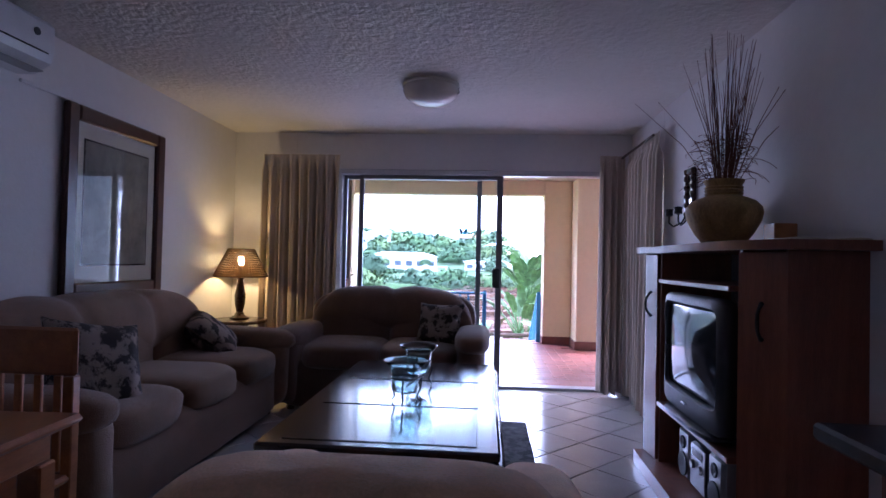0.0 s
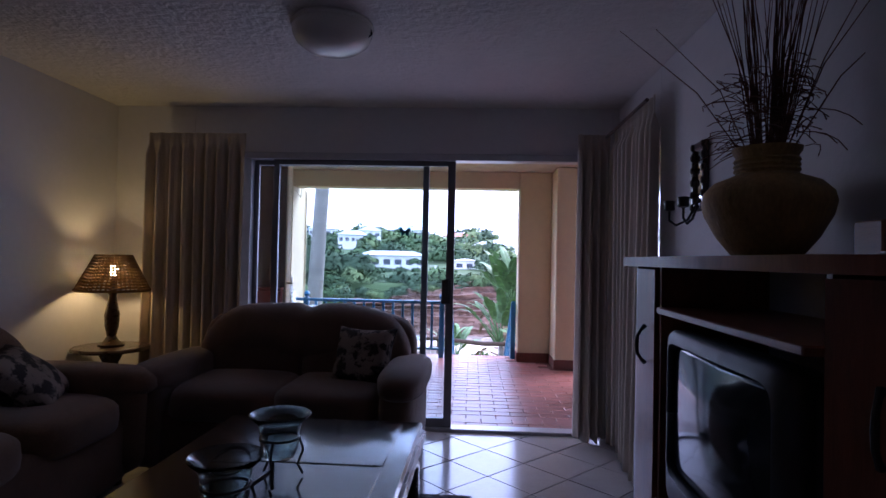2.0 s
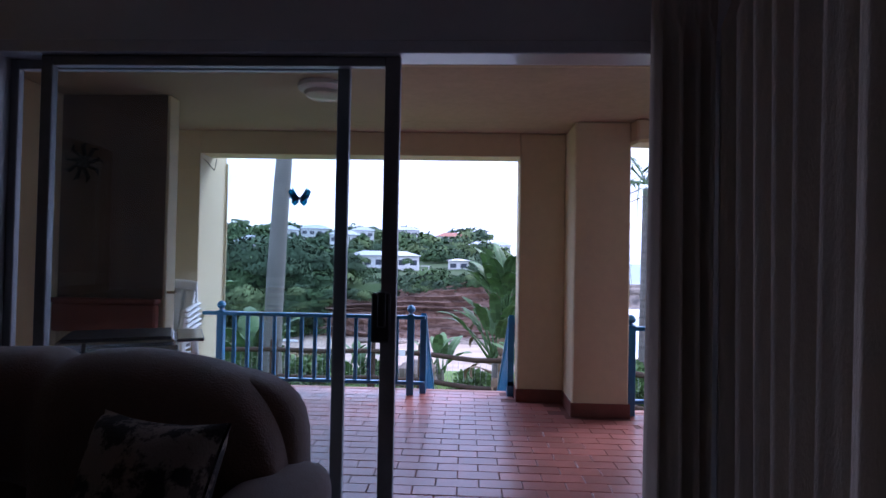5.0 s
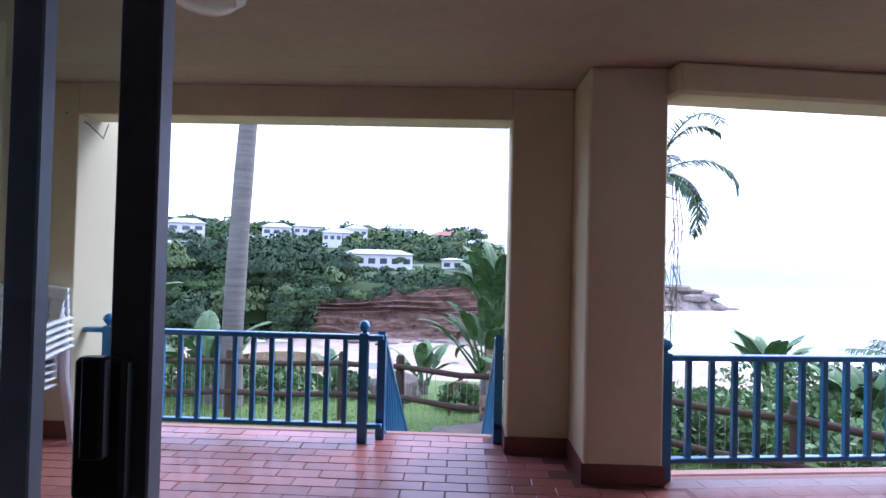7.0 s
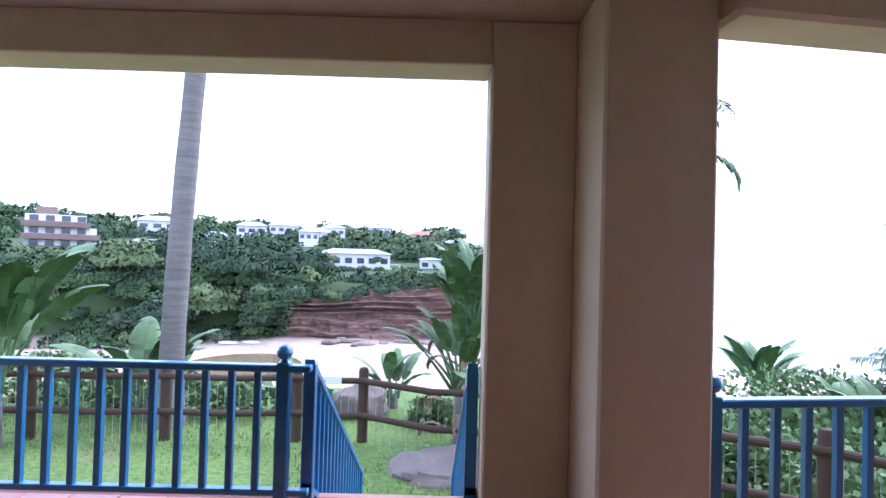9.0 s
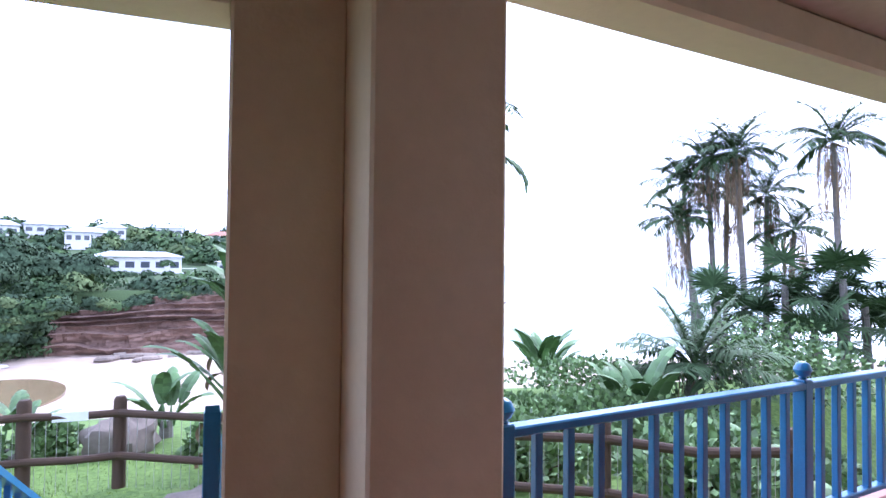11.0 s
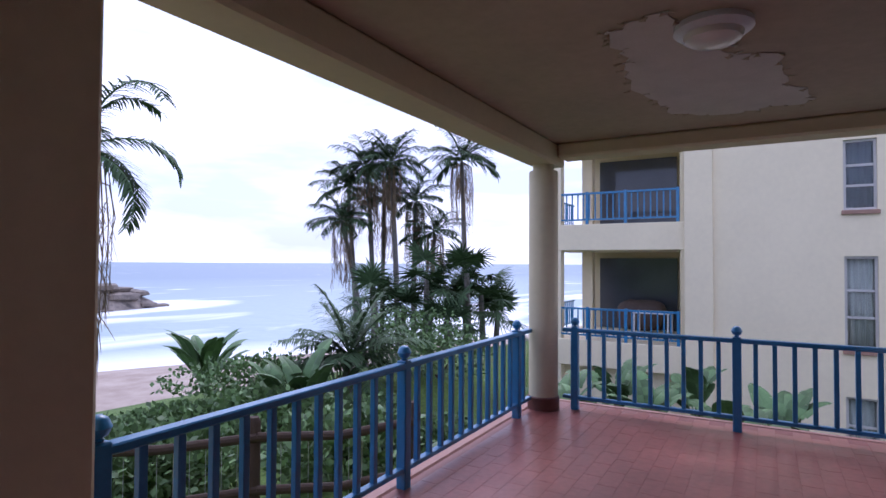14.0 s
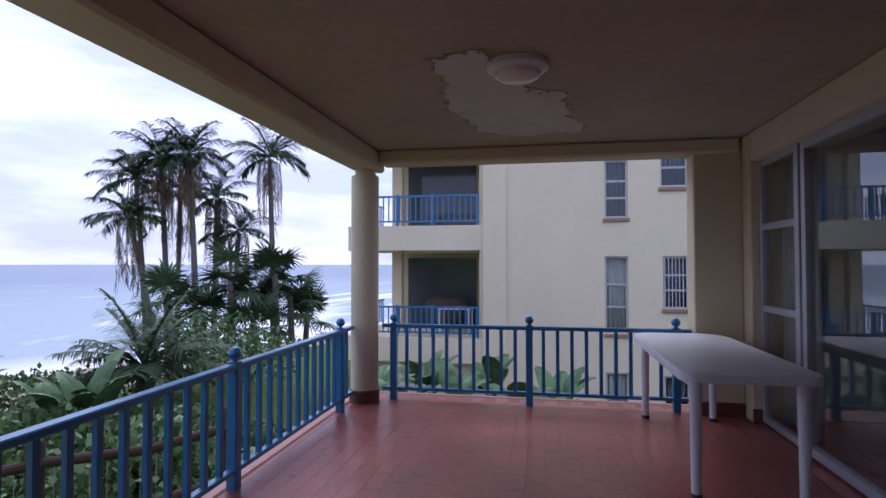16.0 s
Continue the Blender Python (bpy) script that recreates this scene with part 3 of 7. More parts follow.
mb = MB().box((3.885, -3.515, 0), (3.899, -3.09, 0.12), 0.003, W).box((3.70, -3.6, 0), (3.719, -3.5, 0.12), 0.003, W).box((3.7, -3.515, 0), (3.885, -3.502, 0.12), 0.003, W)
setting("skirting_end", mb, M_skirt, "dark red skirting on the end pier", "skirting")
setting("conduit", MB().box((3.87, -3.56, 1.9), (3.899, -3.515, 2.3), 0.004, W).tube([(3.885, -3.508, 0.2), (3.885, -3.508, 1.9)], 0.009, 8, W), M_cream, "painted cable box and pipe on the pier", "pipe")
door2 = thing("door_2", W @ Vector((2.0, GV, 0)), "aluminium sliding glass door and side window of the bedroom", "door", kind="structure")
fr = MB().box((3.68, GV - 0.03, 0.02), (3.72, GV + 0.03, 2.18), 0.003, W).box((3.0, GV - 0.03, 0.02), (3.07, GV + 0.03, 2.18), 0.003, W)
for z in (0.02, 0.93, 1.60, 2.13):
    fr.box((3.07, GV - 0.025, z), (3.68, GV + 0.025, z + 0.05), 0.003, W)
part("window_frame", fr, M_alu, door2)
for a, c in ((0.07, 0.93), (0.98, 1.60), (1.65, 2.13)):
    ob = part("pane", MB().box((3.07, GV - 0.003, a), (3.68, GV + 0.002, c), 0.001, W), M_pane, door2)
    ob.visible_shadow = False
fr = MB().box((2.90, GV - 0.03, 0.02), (2.96, GV + 0.03, 2.18), 0.003, W).box((-0.2, GV - 0.03, 0.02), (2.90, GV + 0.03, 0.08), 0.003, W).box((-0.2, GV - 0.03, 2.12), (2.90, GV + 0.03, 2.18), 0.003, W)
part("door_frame", fr, M_alu, door2)
for a, c in ((1.25, 2.90), (-0.2, 1.20)):
    ob = part("pane", MB().box((a, GV - 0.003, 0.08), (c, GV + 0.002, 2.12), 0.001, W), M_pane, door2)
    ob.visible_shadow = False
part("stile", MB().box((1.20, GV - 0.03, 0.08), (1.25, GV + 0.03, 2.12), 0.003, W), M_alu, door2)
# bedroom shell behind the glass
mb = MB().box((-0.6, -6.9, 0), (4.4, -6.7, VZ), 0.003, W).box((3.9, -6.7, 0), (4.4, -3.9, VZ), 0.003, W).box((-0.6, -6.7, 0), (-0.25, GV - 0.05, VZ), 0.003, W).box((-0.6, -6.9, VZ), (4.4, -4.6, VZ + 0.15), 0.003, W).box((-0.6, -6.9, -0.25), (4.4, -4.4, -0.004), 0.003, W)
setting("bedroom_shell", mb, M_wall, "dim bedroom walls behind the glass", "wall")
cu = MB().grid(lambda u, v: (3.05 + 0.62 * u, GV - 0.15 + 0.03 * math.sin(u * 40), 0.05 + 2.1 * v), 60, 6, W)
ob = part("net_curtain", cu, M_net, solid=0.004)
tagged(ob, "pale net curtain behind the bedroom window", "curtain")

# column
colm = thing("column", W @ Vector((3.88, -0.085, 0)), "round cream plastered column with a red foot", "column", kind="structure")
c = W @ Vector((3.88, -0.085, 0))
part("shaft", MB().lathe([(0.133, 0.12), (0.133, 2.16), (0.128, 2.175)], c, 40), M_cream, colm)
part("neck", MB().lathe([(0.098, 2.176), (0.098, 2.30)], c, 32), M_cream, colm)
part("foot", MB().lathe([(0.145, 0.0), (0.145, 0.11), (0.135, 0.119)], c, 40), M_skirt, colm)

# ---------------------------------------------------------------- railings
def railing(name, a, b, posts, label, m=None, bars=0.115, top=0.735, low=0.125, stop=None):
    """A blue wooden railing from a to b with ball-headed posts at the given distances."""
    a, b = Vector((*a, 0)), Vector((*b, 0))
    m = m or Matrix()
    d = (b - a).normalized()
    ang = math.atan2(d.y, d.x)
    at = m @ Matrix.Translation(a) @ Matrix.Rotation(ang, 4, "Z")
    th = thing(name, at, label, "railing", "blue railings")
    n = (b - a).length
    part("top_rail", MB().box((0, -0.032, top - 0.035), (n, 0.032, top), 0.006, at), M_blue, th)
    part("bottom_rail", MB().box((0, -0.025, low - 0.03), (n, 0.025, low), 0.005, at), M_blue, th)
    for s in posts:
        p = part("post", MB().box((s - 0.032, -0.033, -0.10), (s + 0.032, 0.033, top + 0.012), 0.006, at), M_blue, th)
        part("ball", MB().lathe([(0.012, -0.048), (0.02, -0.042), (0.014, -0.034), (0.03, -0.025), (0.042, 0.0), (0.03, 0.028), (0.012, 0.04)], at @ Vector((s, 0, top + 0.058)), 16), M_blue, p)
    edges = [0.0] + list(posts) + [n]
    for e0, e1 in zip(edges, edges[1:]):
        k = max(0, round((e1 - e0) / bars) - 1)
        for i in range(k):
            s = e0 + (e1 - e0) * (i + 1) / (k + 1)
            part("baluster", MB().box((s - 0.016, -0.016, low - 0.006), (s + 0.016, 0.016, top - 0.03), 0.003, at), M_blue, th)
    return th


railing("railing", (-1.468, 8.52), (0.64, 8.52), [0.17, 1.973], "blue painted wooden railing beside the garden steps", bars=0.13)
railing("railing", (-0.04, 0), (3.74, 0), [0.0, 1.755, 3.49], "long blue painted railing facing the sea", W, bars=0.145)
railing("railing", (3.985, -0.24), (3.985, -3.09), [0.11, 1.42, 2.72], "blue painted railing at the veranda end", W, bars=0.13)


def stair_rail(x, label):
    th = thing("stair_railing", (x, 8.6, 0), label, "railing", "stair railings")
    y0, z0, y1, z1 = 8.56, 0.72, 10.6, -0.6
    def zz(y):
        return z0 + (z1 - z0) * (y - y0) / (y1 - y0)
    for nm, dz in (("top_rail", 0.0), ("bottom_rail", -0.62)):
        mb = MB()
        sec = [(x - 0.025, 0.0), (x + 0.025, 0.0), (x + 0.025, 0.035), (x - 0.025, 0.035)]
        mb.add([(sx, y0, z0 + dz + sz) for sx, sz in sec] + [(sx, y1, z1 + dz + sz) for sx, sz in sec],
               [(0, 1, 2, 3), (4, 7, 6, 5), (0, 4, 5, 1), (1, 5, 6, 2), (2, 6, 7, 3), (3, 7, 4, 0)])
        part(nm, mb, M_blue, th)
    for y in (y0 + 0.03, y1 - 0.03):
        part("post", MB().box((x - 0.03, y - 0.03, zz(y) - 0.95), (x + 0.03, y + 0.03, zz(y) + 0.03), 0.004), M_blue, th)
    for i in range(1, 17):
        y = y0 + (y1 - y0) * i / 17
        part("baluster", MB().box((x - 0.013, y - 0.013, zz(y) - 0.6), (x + 0.013, y + 0.013, zz(y) + 0.01), 0.003), M_blue, th)


stair_rail(0.62, "blue sloping handrail of the garden steps")
stair_rail(1.44, "blue sloping handrail beside the pillar")
steps = thing("garden_steps", (1.03, 8.8, -1.2), "red plastered steps down to the lawn", "steps", kind="structure")
for i in range(6):
    part("step", MB().box((0.58, 8.801 + 0.30 * i, -1.35), (1.48, 9.10 + 0.30 * i, -0.18 - 0.19 * i), 0.01), M_screed, steps)
mb = MB().box((-2.3, 8.60, -1.6), (0.57, 8.721, -0.31), 0.01).box((1.49, 8.60, -1.6), (2.4, 8.721, -0.31), 0.01).box((-0.1, -0.2, -2.4), (4.25, 0.0301, -0.31), 0.01, W).box((4.1, -4.4, -2.6), (4.2, -0.2, -0.31), 0.01, W)
setting("plinth_wall", mb, M_cream, "cream base wall under the veranda", "wall")

# ---------------------------------------------------------------- ground, sea
def sm(a, b, t):
    t = min(1, max(0, (t - a) / (b - a)))
    return t * t * (3 - 2 * t)


def shore(x):
    return 69 - 0.36 * max(0, x - 10) if x < 90 else 40.2 - 0.2 * (x - 90)


def height(x, y):
    z = -1.15 - 0.055 * max(0, min(6, y - 9))
    z -= 2.2 * sm(6.8, 9.0, x) * (1 - sm(10.5, 15.0, y))
    z += -7.4 * sm(15.5, 41, y + 0.12 * max(0, x - 8))
    if x > 11:
        z -= 3.5 * sm(shore(x) - 6, shore(x) + 25, y)
    else:
        z -= 0.4 * sm(50, 75, y)
    cl = 79 - 0.55 * max(0, -(x + 16))
    k = 1 - sm(8, 16, x - 0.04 * (y - 80))
    z += k * (6.6 * sm(cl, cl + 3.5, y) + 0.075 * max(0, min(210, y - cl - 4)))
    z += 0.05 * noise.noise(Vector((x * 0.6, y * 0.6, 0))) if y < 40 else 0.5 * noise.noise(Vector((x * 0.08, y * 0.08, 0))) * k
    d = math.hypot((x - 47) / 26, (y - 146) / 13)
    z += 7.6 * (1 - sm(0.35, 1.15, d)) + (0.9 * noise.noise(Vector((x * 0.4, y * 0.4, 1))) if d < 1.2 else 0)
    return z


xs = sorted(set([-2500, -1200, -600, -350, -240, -180] + [-140 + 5 * i for i in range(21)] + [-40 + 2 * i for i in range(70)] + [105 + 12 * i for i in range(10)] + [300, 500, 900, 1800, 4500]))
ys = sorted(set([-2500, -800, -200, -60, -20] + [-5 + 2 * i for i in range(12)] + [19 + 2 * i for i in range(74)] + [175 + 12 * i for i in range(14)] + [400, 600, 1000, 2000, 4500]))
mb = MB()
mb.v = [(x, y, height(x, y) - (1.5 if y < 5.0 else 0)) for y in ys for x in xs]
nx = len(xs)
mb.f = [(j * nx + i, j * nx + i + 1, (j + 1) * nx + i + 1, (j + 1) * nx + i) for j in range(len(ys) - 1) for i in range(nx - 1)]


def ground_material():
    """Lawn on the terrace, scrub on the slopes, sand on the shore, by height and place."""
    mat = bpy.data.materials.new("lawn_scrub_and_sand")
    mat.use_nodes = True
    nt = mat.node_tree
    b = nt.nodes["Principled BSDF"]
    geo = nt.nodes.new("ShaderNodeNewGeometry")
    sep = nt.nodes.new("ShaderNodeSeparateXYZ")
    nt.links.new(geo.outputs["Position"], sep.inputs[0])
    no = nt.nodes.new("ShaderNodeTexNoise")
    no.inputs["Scale"].default_value, no.inputs["Detail"].default_value = 0.5, 8
    nf = nt.nodes.new("ShaderNodeTexNoise")
    nf.inputs["Scale"].default_value, nf.inputs["Detail"].default_value = 14, 6
    for n in (no, nf):
        nt.links.new(geo.outputs["Position"], n.inputs["Vector"])
    def mixc(f, a, c):
        m = nt.nodes.new("ShaderNodeMix")
        m.data_type = "RGBA"
        for s, v in ((m.inputs[0], f), (m.inputs[6], a), (m.inputs[7], c)):
            nt.links.new(v, s) if hasattr(v, "links") else setattr(s, "default_value", v)
        return m.outputs[2]
    def rng(v, a, c):
        m = nt.nodes.new("ShaderNodeMapRange")
        m.inputs["From Min"].default_value, m.inputs["From Max"].default_value = a, c
        nt.links.new(v, m.inputs["Value"])
        return m.outputs["Result"]
    lawn = mixc(rng(nf.outputs["Fac"], 0.3, 0.7), (0.055, 0.11, 0.018, 1), (0.15, 0.24, 0.05, 1))
    lawn = mixc(rng(no.outputs["Fac"], 0.62, 0.78), lawn, (0.2, 0.17, 0.1, 1))
    scrub = mixc(rng(nf.outputs["Fac"], 0.3, 0.7), (0.02, 0.045, 0.012, 1), (0.06, 0.1, 0.03, 1))
    sand = mixc(rng(no.outputs["Fac"], 0.3, 0.7), (0.34, 0.26, 0.205, 1), (0.48, 0.39, 0.32, 1))
    wob = nt.nodes.new("ShaderNodeMath")
    wob.operation = "MULTIPLY_ADD"
    wob.inputs[1].default_value = 1.2
    nt.links.new(no.outputs["Fac"], wob.inputs[0])
    nt.links.new(sep.outputs["Z"], wob.inputs[2])
    c = mixc(rng(wob.outputs[0], -8.0, -7.4), sand, scrub)
    c = mixc(rng(wob.outputs[0], -1.9, -1.2), c, lawn)
    far = rng(sep.outputs["Y"], 40, 60)
    c2 = mixc(rng(wob.outputs[0], -8.0, -7.4), sand, scrub)
    c = mixc(far, c, c2)
    rock = mixc(rng(no.outputs["Fac"], 0.35, 0.65), (0.10, 0.085, 0.075, 1), (0.34, 0.28, 0.23, 1))
    east = nt.nodes.new("ShaderNodeMath")
    east.operation = "MULTIPLY"
    nt.links.new(rng(sep.outputs["X"], 18, 24), east.inputs[0])
    nt.links.new(rng(sep.outputs["Y"], 105, 115), east.inputs[1])
    low = nt.nodes.new("ShaderNodeMath")
    low.operation = "MULTIPLY"
    nt.links.new(east.outputs[0], low.inputs[0])
    nt.links.new(rng(wob.outputs[0], -3.6, -4.6), low.inputs[1])
    c = mixc(low.outputs[0], c, rock)
    nt.links.new(c, b.inputs["Base Color"])
    b.inputs["Roughness"].default_value = 0.95
    bp = nt.nodes.new("ShaderNodeBump")
    bp.inputs["Strength"].default_value, bp.inputs["Distance"].default_value = 0.8, 0.04
    nt.links.new(nf.outputs["Fac"], bp.inputs["Height"])
    nt.links.new(bp.outputs["Normal"], b.inputs["Normal"])
    return mat


setting("ground", mb, ground_material(), "green lawn falling to a sandy beach and wooded hill", "ground", angle=180)


def sea_material():
    mat = bpy.data.materials.new("grey_blue_sea")
    mat.use_nodes = True
    nt = mat.node_tree
    b = nt.nodes["Principled BSDF"]
    geo = nt.nodes.new("ShaderNodeNewGeometry")
    mp = nt.nodes.new("ShaderNodeMapping")
    mp.inputs["Rotation"].default_value = (0, 0, radians(20))
    mp.inputs["Scale"].default_value = (0.016, 0.042, 1)
    nt.links.new(geo.outputs["Position"], mp.inputs["Vector"])
    n1 = nt.nodes.new("ShaderNodeTexNoise")
    n1.inputs["Scale"].default_value, n1.inputs["Detail"].default_value, n1.inputs["Distortion"].default_value = 1.0, 9, 1.1
    nt.links.new(mp.outputs["Vector"], n1.inputs["Vector"])
    sep = nt.nodes.new("ShaderNodeSeparateXYZ")
    nt.links.new(geo.outputs["Position"], sep.inputs[0])
    off = nt.nodes.new("ShaderNodeMath")            # distance out from the shore line
    off.operation = "MULTIPLY_ADD"
    off.inputs[1].default_value = 0.36
    nt.links.new(sep.outputs["X"], off.inputs[0])
    nt.links.new(sep.outputs["Y"], off.inputs[2])
    rg = nt.nodes.new("ShaderNodeMapRange")
    rg.inputs["From Min"].default_value, rg.inputs["From Max"].default_value = 76, 330
    rg.inputs["To Min"].default_value, rg.inputs["To Max"].default_value = 0.50, 0.66
    nt.links.new(off.outputs[0], rg.inputs["Value"])
    sub = nt.nodes.new("ShaderNodeMath")
    sub.operation = "SUBTRACT"
    nt.links.new(n1.outputs["Fac"], sub.inputs[0])
    nt.links.new(rg.outputs["Result"], sub.inputs[1])
    foam = nt.nodes.new("ShaderNodeMapRange")
    foam.inputs["From Min"].default_value, foam.inputs["From Max"].default_value = -0.02, 0.09
    nt.links.new(sub.outputs[0], foam.inputs["Value"])
    sw = nt.nodes.new("ShaderNodeMapRange")         # swash at the very edge
    sw.inputs["From Min"].default_value, sw.inputs["From Max"].default_value = 90, 77
    nt.links.new(off.outputs[0], sw.inputs["Value"])
    mx = nt.nodes.new("ShaderNodeMath")
    mx.operation = "MAXIMUM"
    nt.links.new(foam.outputs["Result"], mx.inputs[0])
    nt.links.new(sw.outputs["Result"], mx.inputs[1])
    hd = nt.nodes.new("ShaderNodeMapping")          # surf round the headland
    hd.inputs["Location"].default_value, hd.inputs["Scale"].default_value = (-47 / 26, -146 / 13, 0), (1 / 26, 1 / 13, 0)
    nt.links.new(geo.outputs["Position"], hd.inputs["Vector"])
    ln = nt.nodes.new("ShaderNodeVectorMath")
    ln.operation = "LENGTH"
    nt.links.new(hd.outputs["Vector"], ln.inputs[0])
    wv = nt.nodes.new("ShaderNodeMath")
    wv.operation = "MULTIPLY_ADD"
    wv.inputs[1].default_value = -1.6
    nt.links.new(n1.outputs["Fac"], wv.inputs[0])
    nt.links.new(ln.outputs["Value"], wv.inputs[2])
    sf = nt.nodes.new("ShaderNodeMapRange")
    sf.inputs["From Min"].default_value, sf.inputs["From Max"].default_value = 0.95, 0.7
    nt.links.new(wv.outputs[0], sf.inputs["Value"])
    mx2 = nt.nodes.new("ShaderNodeMath")
    mx2.operation = "MAXIMUM"
    nt.links.new(mx.outputs[0], mx2.inputs[0])
    nt.links.new(sf.outputs["Result"], mx2.inputs[1])
    mx = mx2
    mix = nt.nodes.new("ShaderNodeMix")
    mix.data_type = "RGBA"
    deep = nt.nodes.new("ShaderNodeMix")            # green-grey shallows to blue-grey open sea
    deep.data_type = "RGBA"
    deep.inputs[6].default_value, deep.inputs[7].default_value = (0.36, 0.45, 0.47, 1), (0.21, 0.28, 0.345, 1)
    dr = nt.nodes.new("ShaderNodeMapRange")
    dr.inputs["From Min"].default_value, dr.inputs["From Max"].default_value = 90, 420
    nt.links.new(off.outputs[0], dr.inputs["Value"])
    nt.links.new(dr.outputs["Result"], deep.inputs[0])
    nt.links.new(deep.outputs[2], mix.inputs[6])
    mix.inputs[7].default_value = (0.85, 0.87, 0.88, 1)
    nt.links.new(mx.outputs[0], mix.inputs[0])
    nt.links.new(mix.outputs[2], b.inputs["Base Color"])
    b.inputs["Roughness"].default_value = 0.5
    b.inputs["Specular IOR Level"].default_value = 0.25
    nb = nt.nodes.new("ShaderNodeTexNoise")
    nb.inputs["Scale"].default_value, nb.inputs["Detail"].default_value = 0.25, 6
    nt.links.new(geo.outputs["Position"], nb.inputs["Vector"])
    bp = nt.nodes.new("ShaderNodeBump")
    bp.inputs["Strength"].default_value, bp.inputs["Distance"].default_value = 0.5, 0.6
    nt.links.new(nb.outputs["Fac"], bp.inputs["Height"])
    nt.links.new(bp.outputs["Normal"], b.inputs["Normal"])
    return mat


mb = MB().grid(lambda u, v: (-400 + 5400 * u, 30 + 4900 * v, -9.5), 12, 12)
setting("water", mb, sea_material(), "grey-blue sea with white breakers", "sea")

# ---------------------------------------------------------------- neighbouring block (side axes)
NU = 13.0
nbt = thing("neighbour_block", W @ Vector((NU, -3, -3)), "cream painted apartment block with blue balcony rails", "building")
mb = MB()
holes = [(-5.25, -4.65, 0.22, 1.5), (-3.84, -3.28, -0.41, 1.5), (-5.25, -4.6, 3.19, 4.6), (-3.84, -3.28, 2.45, 3.9), (-3.84, -3.28, -3.0, -1.37), (-5.25, -4.65, -2.9, -1.4)]


def wall_with_holes(mb, v0, v1, z0, z1, u0, u1, holes, m):
    """One wall slab with rectangular openings through it."""
    vv = sorted({v0, v1, *[h[0] for h in holes], *[h[1] for h in holes]})
    zz = sorted({z0, z1, *[h[2] for h in holes], *[h[3] for h in holes]})
    nv, nz = len(vv), len(zz)
    verts = [(u, v, z) for u in (u0, u1) for z in zz for v in vv]

    def at(k, i, j):
        return k * nv * nz + j * nv + i

    def solid(i, j):
        return 0 <= i < nv - 1 and 0 <= j < nz - 1 and not any(h[0] <= vv[i] and vv[i + 1] <= h[1] and h[2] <= zz[j] and zz[j + 1] <= h[3] for h in holes)
    faces = []
    for i in range(nv - 1):
        for j in range(nz - 1):
            if not solid(i, j):
                continue
            faces += [(at(k, i, j), at(k, i + 1, j), at(k, i + 1, j + 1), at(k, i, j + 1)) for k in (0, 1)]
            for di, dj, p, q in ((-1, 0, (i, j), (i, j + 1)), (1, 0, (i + 1, j), (i + 1, j + 1)), (0, -1, (i, j), (i + 1, j)), (0, 1, (i, j + 1), (i + 1, j + 1))):
                if not solid(i + di, j + dj):
                    faces.append((at(0, *p), at(0, *q), at(1, *q), at(1, *p)))
    used = sorted({n for f in faces for n in f})
    back = {n: k for k, n in enumerate(used)}
    mb.add([verts[n] for n in used], [tuple(back[n] for n in f) for f in faces], m)


wall_with_holes(mb, -9.0, -0.25, -6.0, 9.0, NU, NU + 0.25, holes, W)
part("wall", mb, M_nb, nbt)
part("pilaster", MB().box((NU - 0.09, -0.85, -6), (NU - 0.001, -0.25, 9), 0.01, W), M_nb, nbt)
for a, b2, c, d in holes:
    w = part("window", MB().box((NU + 0.06, a, c), (NU + 0.1, a + 0.05, d), 0.003, W).box((NU + 0.06, b2 - 0.05, c), (NU + 0.1, b2, d), 0.003, W)
             .box((NU + 0.06, a + 0.05, d - 0.05), (NU + 0.1, b2 - 0.05, d), 0.003, W).box((NU + 0.06, a + 0.05, c), (NU + 0.1, b2 - 0.05, c + 0.05), 0.003, W)
             .box((NU + 0.06, a + 0.05, c + (d - c) * 0.62), (NU + 0.1, b2 - 0.05, c + (d - c) * 0.62 + 0.05), 0.003, W)
             .box((NU + 0.06, a + 0.05, c + (d - c) * 0.33), (NU + 0.1, b2 - 0.05, c + (d - c) * 0.33 + 0.05), 0.003, W), M_uframe, nbt)
    part("pane", MB().box((NU + 0.075, a + 0.05, c + 0.05), (NU + 0.085, b2 - 0.05, d - 0.05), 0.001, W), M_pane, w)
    part("sill", MB().box((NU - 0.06, a - 0.04, c - 0.09), (NU - 0.002, b2 + 0.04, c - 0.003), 0.006, W), M_sill, w)
    # net curtain, or in uncurtained windows an added dark sheet for the unlit room
    cur = MB().grid(lambda u, v: (NU + 0.16 + 0.02 * math.sin(u * 30), a + (b2 - a) * u, c + (d - c) * v), 30, 2, W)
    part("curtain", cur, M_net if a > -4 and c < 1 else M_farglass, w, solid=0.004)
g = MB()
for i in range(7):
    g.tube([(NU + 0.03, -5.2 + 0.083 * i, 0.24), (NU + 0.03, -5.2 + 0.083 * i, 1.48)], 0.008, 6, W)
part("burglar_bars", g, M_white_pl, nbt)
for z in (-0.61, 2.32, 5.25):
    part("balcony_slab", MB().box((NU - 0.0005, -0.249, z - 0.66), (NU + 3.2, 3.4, z), 0.01, W), M_nb, nbt)
# added dark board, stands for the unlit rooms behind the windows
part("dark_room_backing", MB().box((NU + 1.2, -9.0, -6), (NU + 1.4, -0.26, 9), 0.01, W), M_dark_inside, nbt)
mb = MB().box((NU + 3.2, -0.249, -6), (NU + 3.4, 3.0, 9), 0.005, W).box((NU + 0.02, -0.2499, -6), (NU + 3.2, -0.15, 9), 0.005, W)
